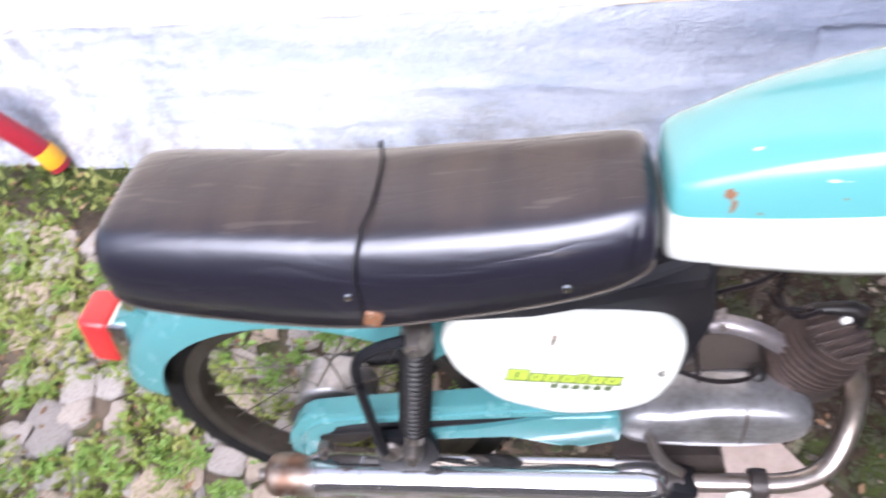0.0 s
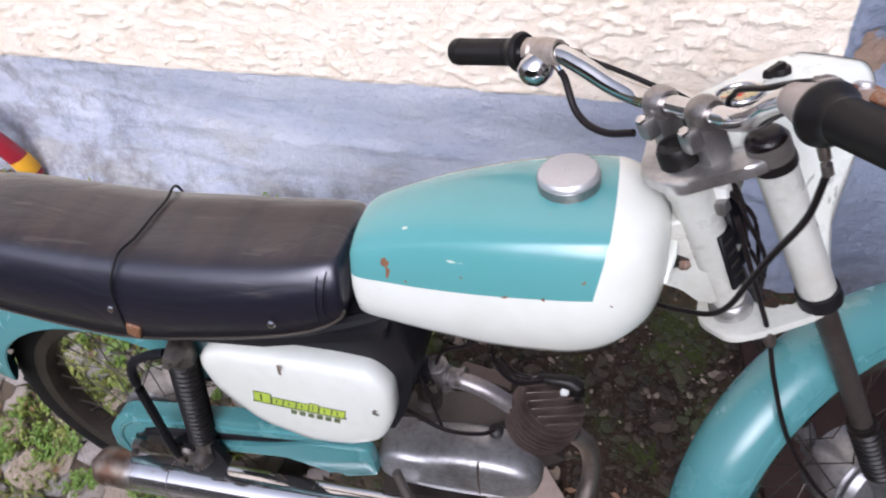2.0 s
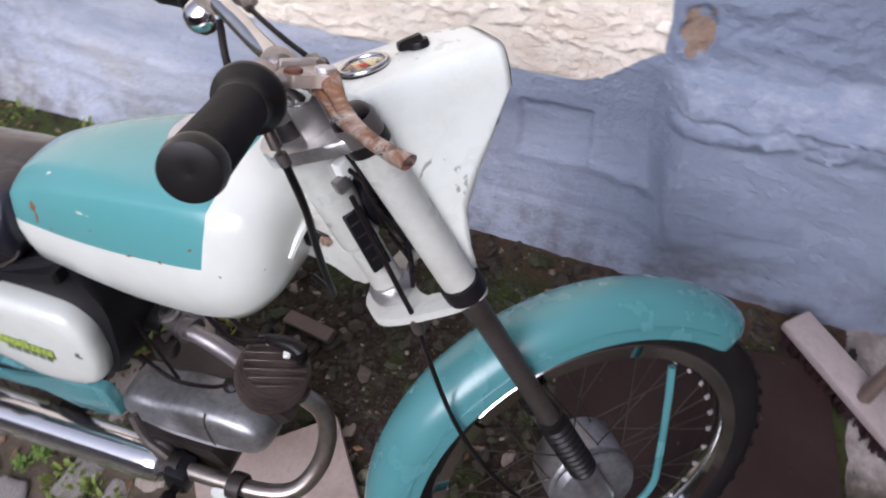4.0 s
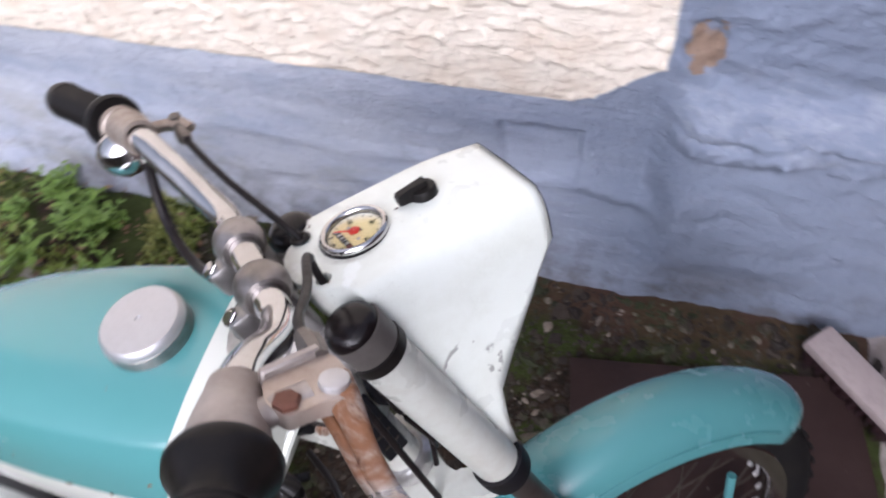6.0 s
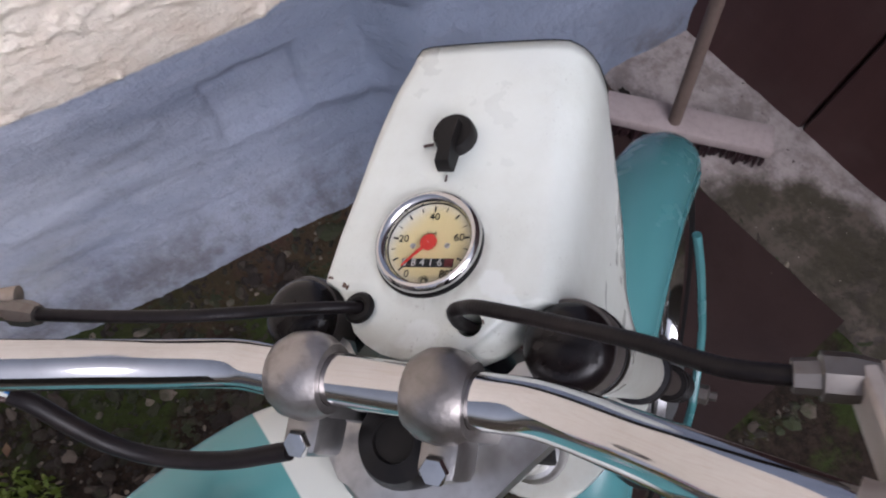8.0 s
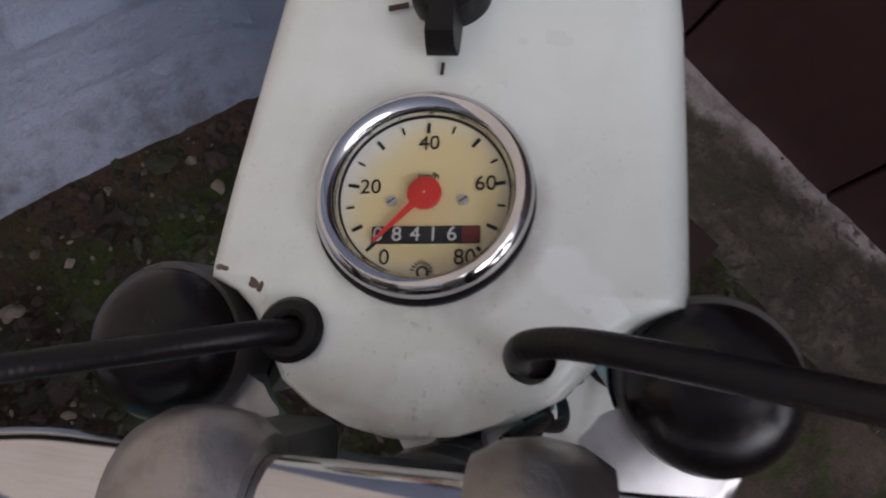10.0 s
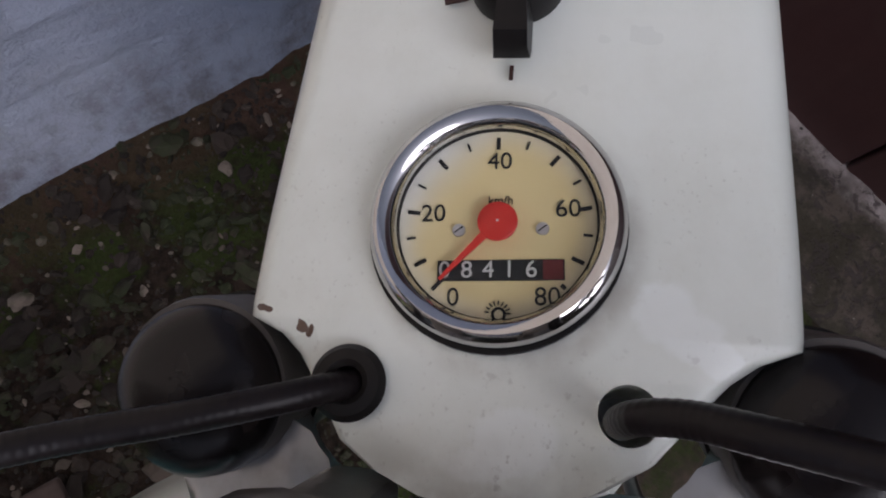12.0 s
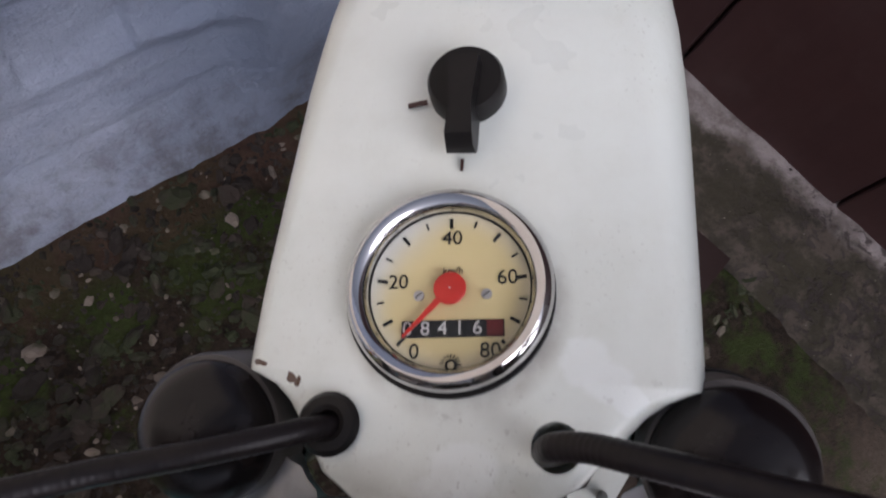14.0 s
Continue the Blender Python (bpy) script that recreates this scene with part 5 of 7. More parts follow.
    # intake, carburettor, hoses
    part("intake_boot", sweep(bmesh.new(), spline([(-0.27, 0.0, 0.52), (-0.235, 0.01, 0.50), (-0.205, 0.016, 0.485)], 4), [0.034, 0.033, 0.031, 0.03, 0.028, 0.027, 0.025, 0.022], 16), m_black, moped, "black rubber intake boot")
    carb = part("carburettor", lathe(bmesh.new(), [(0.001, -0.036), (0.0135, -0.036), (0.0155, -0.03), (0.0155, 0.018), (0.018, 0.019), (0.018, 0.026), (0.0145, 0.028), (0.013, 0.033), (0.006, 0.036), (0.001, 0.036)], 24, at((-0.190, 0.020, 0.477), (-0.12, -0.1, 1))), m_carb, moped, "small grimy grey alloy carburettor")
    part("throat", lathe(bmesh.new(), [(0.001, 0), (0.017, 0), (0.0175, 0.006), (0.0145, 0.008), (0.0145, 0.026), (0.018, 0.027), (0.018, 0.032), (0.001, 0.032)], 24, at((-0.180, 0.018, 0.478), (1, -0.1, 0.08))), m_carb, carb)
    part("flange_nut", lathe(bmesh.new(), [(0.001, 0), (0.0065, 0), (0.0065, 0.005), (0.003, 0.006), (0.003, 0.010), (0.001, 0.010)], 6, at((-0.155, 0.002, 0.487), (-0.3, -1, 0.3))), m_steel, carb)
    part("slide_screw", lathe(bmesh.new(), [(0.001, 0), (0.005, 0), (0.005, 0.008), (0.007, 0.009), (0.007, 0.013), (0.001, 0.014)], 12, at((-0.192, 0.004, 0.470), (-0.2, -1, 0.2))), m_steel, carb)
    part("bracket_tab", block(bmesh.new(), (0.026, 0.004, 0.018), pose(-0.222, 0.0, 0.498, 0, 25, 10), 0.0015, 1), m_cap, carb)
    part("intake_pipe", sweep(bmesh.new(), spline([(-0.168, 0.012, 0.478), (-0.145, 0.008, 0.482), (-0.105, 0.004, 0.468), (-0.06, 0.003, 0.43)], 5), 0.0138, 14), m_intake, moped, "curved dull alloy intake pipe")
    part("float_bowl", lathe(bmesh.new(), [(0.001, 0), (0.018, 0), (0.02, 0.004), (0.02, 0.028), (0.001, 0.03)], 20, at((-0.205, -0.005, 0.43), (0.1, 0, 1))), m_oily, moped)
    for pts2, r in (([(-0.19, 0.01, 0.515), (-0.17, 0.0, 0.56), (-0.12, -0.01, 0.6), (-0.06, 0, 0.68)], 0.0035), ([(-0.03, 0.02, 0.492), (-0.07, 0.0, 0.51), (-0.10, 0.0, 0.57), (-0.08, 0.0, 0.68)], 0.004), ([(-0.235, -0.03, 0.44), (-0.17, -0.045, 0.425), (-0.12, -0.03, 0.405), (-0.098, -0.012, 0.398)], 0.0035), ([(-0.22, -0.02, 0.58), (-0.205, -0.03, 0.53), (-0.19, -0.03, 0.46), (-0.18, -0.03, 0.40)], 0.003)):
        part("hose", sweep(bmesh.new(), spline(pts2, 5), r, 8), m_cable, moped)
    part("kick_shaft", sweep(bmesh.new(), spline([(-0.25, -0.085, 0.345), (-0.23, -0.10, 0.30), (-0.2, -0.105, 0.27)], 5), 0.008, 8), m_steel, moped)
    part("front_mount", prism(bmesh.new(), [(-0.09, 0.33), (-0.02, 0.34), (0.01, 0.37), (-0.03, 0.40)], -0.03, 0.03), m_oily, moped)


engine()

# ---- steering: bars, cowl, fork ----
HEAD_LOW, HEAD_TOP = -0.285, -0.055
part("head_tube", steered(lathe(bmesh.new(), [(0.001, HEAD_LOW), (0.0185, HEAD_LOW), (0.0185, -0.182), (0.0228, -0.178), (0.0235, -0.174), (0.0235, HEAD_TOP - 0.025), (0.026, HEAD_TOP - 0.02), (0.026, HEAD_TOP), (0.001, HEAD_TOP)], 28)), m_dim_white, moped, "aged white steering head tube")
part("bearing_cup", steered(lathe(bmesh.new(), [(0.018, -0.262), (0.0245, -0.262), (0.0255, -0.256), (0.0245, -0.249), (0.0215, -0.244), (0.0185, -0.243)], 28)), m_yoke, moped, "bright steel bearing cup")
part("frame_gusset", prism(bmesh.new(), rounded([(0.085, 0.83), (0.135, 0.85), (0.178, 0.775), (0.19, 0.735), (0.165, 0.722), (0.135, 0.745), (0.10, 0.755)], 0.008, 3), -0.013, 0.013, 0.003, 1), m_dim_white, moped, "white welded frame gusset")
part("gusset_bolt", lathe(bmesh.new(), [(0.001, 0), (0.008, 0), (0.0075, 0.004), (0.004, 0.006), (0.001, 0.006)], 6, at((0.135, -0.013, 0.785), (0, -1, 0))), m_lever, moped, "rusty bolt head")
plate = part("head_plate", steered(block(bmesh.new(), (0.023, 0.006, 0.078), pose(0.005, -0.0225, -0.172, 0, 2, 14), 0.0015, 1)), m_black, moped, "black plate strapped to the steering head")
for k in range(4):
    part("plate_rib", steered(block(bmesh.new(), (0.016, 0.0012, 0.0022), pose(0.0055, -0.0258, -0.146 - 0.016 * k, 0, 2, 14))), m_grimy, plate)
part("contact_block", steered(block(bmesh.new(), (0.02, 0.014, 0.02), pose(0.0235, -0.020, -0.088, 10, 0, 25), 0.003, 2)), m_digit, moped, "pale grey contact block")
for wire in (((0.03, -0.02, -0.06), (0.034, -0.03, -0.11), (0.028, -0.026, -0.16), (0.033, -0.03, -0.22)), ((0.04, -0.01, -0.06), (0.03, -0.034, -0.13), (0.038, -0.034, -0.19), (0.03, -0.025, -0.235)), ((0.025, -0.025, -0.09), (0.042, -0.03, -0.14), (0.036, -0.022, -0.21), (0.02, -0.03, -0.25))):
    part("wire", steered(sweep(bmesh.new(), spline(list(wire), 6), 0.0026, 8)), m_cable, moped)


def yoke(name, z0, z1, material, label):
    k = -0.006 if z0 > -0.1 else 0.015
    outline = rounded([(-0.036, -0.026), (-0.006, -0.05), (0.034 + k, -0.08), (0.07 + k, -0.08), (0.076 + k, -0.056), (0.034, -0.046), (0.024, -0.026), (0.024, 0.026), (0.034, 0.046), (0.076 + k, 0.056), (0.07 + k, 0.08), (0.034 + k, 0.08), (-0.006, 0.05), (-0.036, 0.026)], 0.016, 4)
    bm = bmesh.new()
    a = [bm.verts.new((x, y, z0)) for x, y in outline]
    b = [bm.verts.new((x, y, z1)) for x, y in outline]
    bm.faces.new(a[::-1])
    top = bm.faces.new(b)
    for i in range(len(a)):
        bm.faces.new((a[i], a[(i + 1) % len(a)], b[(i + 1) % len(a)], b[i]))
    bmesh.ops.bevel(bm, geom=list(top.edges), offset=0.004, segments=2, affect="EDGES", profile=0.5)
    return part(name, steered(bm), material, moped, label)


top_yoke = yoke("top_yoke", -0.052, -0.038, m_yoke, "cast aluminium top yoke")
yoke("lower_yoke", -0.276, -0.266, m_dim_white, "white pressed lower yoke")
part("stem_cap", steered(lathe(bmesh.new(), [(0.001, -0.04), (0.021, -0.04), (0.021, -0.022), (0.018, -0.016), (0.010, -0.014), (0.0095, -0.016), (0.001, -0.016)], 28)), m_rubber, top_yoke, "black rubber stem cap")

FX, FY = 0.0485, 0.0675
# the legs rake a little more than the head does
LEG_TILT = Matrix.Rotation(radians(-3.8), 4, "Y")
for s in (-1, 1):
    leg = part("fork_leg", steered(lathe(bmesh.new(), [(0.001, -0.262), (0.02, -0.262), (0.02, -0.045), (0.001, -0.045)], 28, Matrix.Translation((FX, s * FY, 0)) @ LEG_TILT)), m_dim_white, moped, "fork leg with an aged white upper tube")
    part("collar", steered(lathe(bmesh.new(), [(0.019, -0.268), (0.0235, -0.267), (0.024, -0.262), (0.024, -0.25), (0.0235, -0.247), (0.0195, -0.246)], 28, Matrix.Translation((FX, s * FY, 0)) @ LEG_TILT)), m_black, leg, "black collar")
    part("top_band", steered(lathe(bmesh.new(), [(0.0185, -0.05), (0.0209, -0.05), (0.0209, -0.031), (0.0203, -0.029), (0.0185, -0.029)], 28, Matrix.Translation((FX, s * FY, 0)) @ LEG_TILT)), m_band, leg, "pale grey rubber band")
    part("seal_ring", steered(lathe(bmesh.new(), [(0.0195, -0.062), (0.0217, -0.061), (0.0217, -0.051), (0.0195, -0.05)], 28, Matrix.Translation((FX, s * FY, 0)) @ LEG_TILT)), m_rubber, leg)
    part("rubber_cap", steered(lathe(bmesh.new(), [(0.001, -0.03), (0.0186, -0.03), (0.0196, -0.024), (0.0197, -0.0155), (0.0192, -0.0128), (0.0183, -0.0112), (0.0166, -0.0088), (0.0140, -0.0068), (0.0095, -0.0050), (0.001, -0.004)], 40, Matrix.Translation((FX, s * FY, -0.013)) @ LEG_TILT)), m_cap_rubber, leg, "domed black rubber cap")
    part("stanchion", steered(lathe(bmesh.new(), [(0.001, -0.54), (0.0135, -0.54), (0.0135, -0.26), (0.001, -0.26)], 24, Matrix.Translation((FX, s * FY, 0)) @ LEG_TILT)), m_stanchion, leg, "dull brown stanchion")
    rib = [(0.001, -0.645)]
    for k in range(10):
        z = -0.645 + 0.0115 * k
        rib += [(0.0165, z), (0.0205, z + 0.004), (0.0205, z + 0.007), (0.0165, z + 0.0105)]
    part("gaiter", steered(lathe(bmesh.new(), rib + [(0.0165, -0.528), (0.019, -0.525), (0.019, -0.515), (0.001, -0.515)], 24, Matrix.Translation((FX, s * FY, 0)) @ LEG_TILT)), m_rubber, leg, "ribbed rubber gaiter")
    part("slider", steered(sweep(bmesh.new(), [V((FX + 0.0425, s * FY, -0.64)), V((FX + 0.046, s * FY, -0.69)), V((FX + 0.05, s * FY * 0.95, -0.725)), V((FX + 0.051, s * FY * 0.9, -0.735))], [0.0165, 0.017, 0.019, 0.012], 18)), m_engine, leg)
part("axle_nut", rolling(lathe(bmesh.new(), [(0.001, 0), (0.013, 0), (0.013, 0.011), (0.006, 0.013), (0.006, 0.022), (0.001, 0.022)], 6, at(AXLE_F + V((0, -0.08, 0)), (0, -1, 0)))), m_steel, moped)
part("brake_plate", rolling(lathe(bmesh.new(), [(0.001, 0), (0.064, 0), (0.066, 0.004), (0.06, 0.014), (0.03, 0.022), (0.001, 0.022)], 36, at(AXLE_F + V((0, -0.034, 0)), (0, -1, 0)))), m_engine, front_wheel, "grey alloy brake plate")


def cowl_top(x):
    """Height of the cowl's top line: it falls gently to the front."""
    return -0.0138 - 0.17 * (x - 0.056) - 2.0 * max(0.0, x - 0.15) ** 2


def cowl():
    """The headlamp cowl: a shell with a flat top that tapers forward and sides that sweep down to the fork."""
    # half outline of the top, from the rear centre to the front: (x, half width)
    top = [(0.034, 0.004), (0.036, 0.018), (0.042, 0.032), (0.052, 0.0405), (0.059, 0.046), (0.064, 0.053), (0.0672, 0.0612), (0.070, 0.0615), (0.10, 0.0612), (0.15, 0.0605), (0.18, 0.059), (0.205, 0.0565)]

    def low(x):
        # depth of the side's lower edge
        pts = [(0.034, -0.032), (0.055, -0.05), (0.0685, -0.08), (0.0695, -0.25), (0.088, -0.25), (0.094, -0.215), (0.105, -0.178), (0.125, -0.155), (0.15, -0.139), (0.175, -0.122), (0.2, -0.097), (0.21, -0.087)]
        for (a, b), (c, d) in zip(pts, pts[1:]):
            if x <= c:
                return b + (d - b) * (x - a) / (c - a)
        return pts[-1][1]

    xs = [0.034, 0.0355, 0.039, 0.044, 0.05, 0.055, 0.060, 0.064, 0.0672, 0.0686, 0.0700, 0.078, 0.088, 0.094, 0.105, 0.115, 0.125, 0.14, 0.15, 0.165, 0.18, 0.192, 0.202, 0.21]

    def width(x):
        for (a, b), (c, d) in zip(top, top[1:]):
            if x <= c:
                return b + (d - b) * (x - a) / (c - a)
        return top[-1][1]

    def inset(x, s):
        # the shell is not quite even: the left side is drawn in more
        if s > 0:
            return 0.0033 * min(1.0, max(0.0, (x - 0.036) / 0.03)) + 0.002 * max(0.0, (x - 0.07) / 0.1)
        return -0.0025 * min(1.0, max(0.0, (x - 0.036) / 0.03))

    rings = []
    for x in xs:
        w, d = width(x), low(x)
        zt = cowl_top(x)
        k = min(1.0, max(0.0, (x - 0.09) / 0.11))
        rh, rv = w * (0.17 + 0.18 * k), 0.03
        half = [(0, zt), (w * 0.3, zt - 0.0004), (w - rh, zt - 0.0012)]
        half += [(w - rh + rh * math.sin(radians(a)), zt - 0.0012 - rv * (1 - math.cos(radians(a)))) for a in (20, 40, 55, 70)] + [(w * 1.01, zt - 0.034)]
        floor = min(d, zt - 0.036)
        for t in (0.15, 0.3, 0.5, 0.7, 0.85, 1.0):
            z = (zt - 0.034) + (floor - zt + 0.034) * t
            half.append((w * (1.01 + 0.045 * min(1.0, (zt - 0.034 - z) / 0.08)), z))
        if x < 0.0687:
            half = [(y if k < 8 else half[7][0], z if k < 8 else half[7][1] - 0.0004 * (k - 7)) for k, (y, z) in enumerate(half)]
        back = 0.30 * max(0.0, (x - 0.125) / 0.085)
        outer = [(x - back * max(0.0, zt - 0.004 - z), -y * (1 - inset(x, -1) / w), z) for y, z in half[::-1]] + [(x - back * max(0.0, zt - 0.004 - z), y * (1 - inset(x, 1) / w), z) for y, z in half[1:]]
        rings.append(outer)
    bm = bmesh.new()
    rows = [[bm.verts.new(p) for p in r] for r in rings]
    for a, b in zip(rows, rows[1:]):
        for i in range(len(a) - 1):
            bm.faces.new((a[i], a[i + 1], b[i + 1], b[i]))
    edge = [V(p) for p in rings[-1]]
    root = part("headlamp_cowl", steered(bm), m_cowl, moped, "aged off-white headlamp cowl with scratches", 55)
    part("edge_trim", steered(sweep(bmesh.new(), [p + V((0.0001, 0, 0)) for p in edge], 0.0005, 6)), m_rubber, root, "thin black edge trim")
    # the two cable holes
    bm = bmesh.new()
    for hx, hy, r in ((0.0552, 0.0278, 0.0055), (0.0535, -0.0267, 0.0058)):
        lathe(bm, [(0.0001, -0.03), (r, -0.03), (r, 0.03), (0.0001, 0.03)], 40, pose(hx, hy, cowl_top(hx), 0, 9.7, 0))
    me = bpy.data.meshes.new("cutter")
    bmesh.ops.recalc_face_normals(bm, faces=bm.faces)
    steered(bm).to_mesh(me)
    bm.free()
    cutter = new("cutter", me)
    cutter.parent = moped
    mod = root.modifiers.new("holes", "BOOLEAN")
    mod.operation, mod.object, mod.solver = "DIFFERENCE", cutter, "FAST"
    mod = root.modifiers.new("sheet", "SOLIDIFY")
    mod.thickness, mod.offset = 0.0015, -1
    bpy.context.view_layer.update()
    cut = bpy.data.meshes.new_from_object(root.evaluated_get(bpy.context.evaluated_depsgraph_get()))
    root.modifiers.clear()
    root.data = cut
    bpy.data.objects.remove(cutter)
    # lamp rim, reflector and glass at the front
    m = at((0.185, 0, -0.1), (1, 0, -0.15))
    part("lamp_rim", steered(torus(bmesh.new(), 0.04, 0.003, m, 48, 8)), m_chrome, root, "thin chrome lamp rim")
    part("lamp_glass", steered(lathe(bmesh.new(), [(0.001, 0.008), (0.028, 0.006), (0.037, 0.002), (0.04, -0.002), (0.035, -0.012), (0.001, -0.03)], 40, m)), m_chrome, root, "domed headlamp")
    return root


cowl_ob = cowl()
# the reference plane of the cowl's top
TOP = cowl_top(0.0895)


def flat_text(name, text, size, m, material, parent, extrude=0.0001):
    curve = bpy.data.curves.new(name, "FONT")
    curve.body, curve.size, curve.extrude = text, size, extrude
    curve.align_x, curve.align_y = "CENTER", "CENTER"
    tmp = bpy.data.objects.new(name, curve)
    scene.collection.objects.link(tmp)
    bpy.context.view_layer.update()
    me = bpy.data.meshes.new_from_object(tmp.evaluated_get(bpy.context.evaluated_depsgraph_get()))
    bpy.data.objects.remove(tmp)
    bpy.data.curves.remove(curve)
    me.materials.clear()
    me.materials.append(material)
    me.name = name
    ob = new(name, me)
    ob.parent = parent
    ob.matrix_local = m
    return ob


def speedometer():
    tilt = Matrix.Translation((0.0895, 0.0, TOP)) @ pose(0, 0, 0, 0, 9.7, 0)
    m = tilt @ Matrix.Translation((0.0001, 0.0008, 0))
    rim = part("speedometer", steered(lathe(bmesh.new(), [(0.0205, 0.0), (0.0256, 0.0), (0.0263, 0.001), (0.0263, 0.0028), (0.0256, 0.0046), (0.0241, 0.0057), (0.0226, 0.0053), (0.0214, 0.004), (0.0208, 0.0025), (0.0205, 0.0)], 72, m)), m_chrome, moped, "round speedometer with a chrome bezel and yellowed dial")
    part("gasket", steered(lathe(bmesh.new(), [(0.022, -0.0006), (0.0266, -0.0006), (0.0266, 0.0011), (0.022, 0.0011)], 48, m @ Matrix.Translation((-0.0008, 0.0, 0)))), m_rubber, rim, "perished black gasket")
    face = part("dial", lathe(bmesh.new(), [(0.0001, -0.0008), (0.0235, -0.0008), (0.0235, 0.0), (0.0001, 0.0)], 64), m_dial, rim, "yellowed ivory dial with black figures")
    # the dial's own axes: x to the rider's right, y ahead
    face.matrix_local = STEER @ tilt @ pose(-0.0002, 0.0004, 0.0004, 0, 0, -86.3)
    z = 0.0002

    def mark(angle, r0, r1, w):
        bm = block(bmesh.new(), (w, r1 - r0, 0.0002), Matrix.Rotation(radians(angle), 4, "Z") @ pose(0, (r0 + r1) / 2, z))
        return part("tick", bm, m_ink, face)

    for a, major in ((0, 1), (20, 0), (41, 1), (62, 0), (81, 1), (99, 0), (117, 1), (136, 1)):
        for s in (-1, 1) if a else (1,):
            mark(s * a, 0.0181 if a == 136 and s < 0 else 0.0165 if major else 0.0173, 0.0192, 0.00085 if major else 0.0005)
    for text, p in (("0", (-0.0090, -0.0155)), ("20", (-0.0135, 0.0024)), ("40", (0.0003, 0.0137)), ("60", (0.0142, 0.0028)), ("80", (0.0098, -0.0155))):
        flat_text("figure", text, 0.0053, pose(*p, z), m_ink, face)
    flat_text("unit", "km/h", 0.0026, pose(0.0005, 0.0050, z), m_ink, face)
    part("odometer", block(bmesh.new(), (0.0256, 0.0043, 0.0003), pose(0.0005, -0.0099, z)), m_ink, face, "odometer window with white figures")
    part("odometer_red", block(bmesh.new(), (0.0040, 0.0040, 0.0003), pose(0.0110, -0.0099, z + 0.0001)), m_counter, face)
    for x, d in zip((-0.0108, -0.0063, -0.0019, 0.0023, 0.0067), "08416"):
        flat_text("digit", d, 0.0050, pose(x, -0.0099, z + 0.0003), m_digit, face)
    for x in (-0.0081, 0.0090):
        part("dial_screw", lathe(bmesh.new(), [(0.0001, 0), (0.0014, 0), (0.0013, 0.0005), (0.0001, 0.0006)], 16, pose(x, -0.0013, z)), m_cap, face)
        part("screw_slot", block(bmesh.new(), (0.0022, 0.0003, 0.0001), pose(x, -0.0013, z + 0.0006, 0, 0, 35)), m_ink, face)
    # the maker's mark as a plain half ring with rays
    for k in range(9):
        a = radians(170 - 34 * k * 0.62)
        part("mark_ray", block(bmesh.new(), (0.0009, 0.0003, 0.0002), pose(0.0022 * math.cos(a), -0.0188 + 0.0022 * math.sin(a), z, 0, 0, math.degrees(a))), m_ink, face)
    part("mark_ring", torus(bmesh.new(), 0.0012, 0.0003, pose(0.0002, -0.0189, z), 24, 6, 0.4), m_ink, face)
    part("shadow_ring", steered(lathe(bmesh.new(), [(0.0203, 0.0006), (0.0211, 0.0006), (0.0211, 0.0016), (0.0203, 0.0012)], 64, m)), m_rubber, rim, "black inner ring")
    nm = pose(0, 0, z + 0.0012)
    part("needle_hub", lathe(bmesh.new(), [(0.0001, 0), (0.0041, 0), (0.0041, 0.0007), (0.0037, 0.001), (0.0001, 0.001)], 40, nm), m_needle, face, "red needle")
    bm = bmesh.new()
    a = radians(136)
    d, sd = V((-math.sin(a), math.cos(a), 0)), V((math.cos(a), math.sin(a), 0))
    lo = [bm.verts.new(nm @ (d * r + sd * w + V((0, 0, h)))) for h in (0.0002, 0.0007) for r, w in ((0.003, -0.0009), (0.0168, -0.0003), (0.0168, 0.0003), (0.003, 0.0009))]
    bm.faces.new(lo[:4])
    bm.faces.new(lo[4:])
    for i in range(4):
        bm.faces.new((lo[i], lo[(i + 1) % 4], lo[4 + (i + 1) % 4], lo[4 + i]))
    part("needle", bm, m_needle, face)
    part("pin", lathe(bmesh.new(), [(0.0001, 0), (0.0003, 0), (0.0001, 0.0002)], 8, nm @ pose(0, 0, 0.001)), m_digit, face)
    glass = part("glass", steered(lathe(bmesh.new(), [(0.0001, 0.0040), (0.02, 0.0034), (0.0209, 0.0030), (0.0209, 0.0026), (0.0001, 0.0034)], 48, m)), m_glass, rim, "clear dial glass")
    glass.visible_shadow = False
    return rim


speedometer()


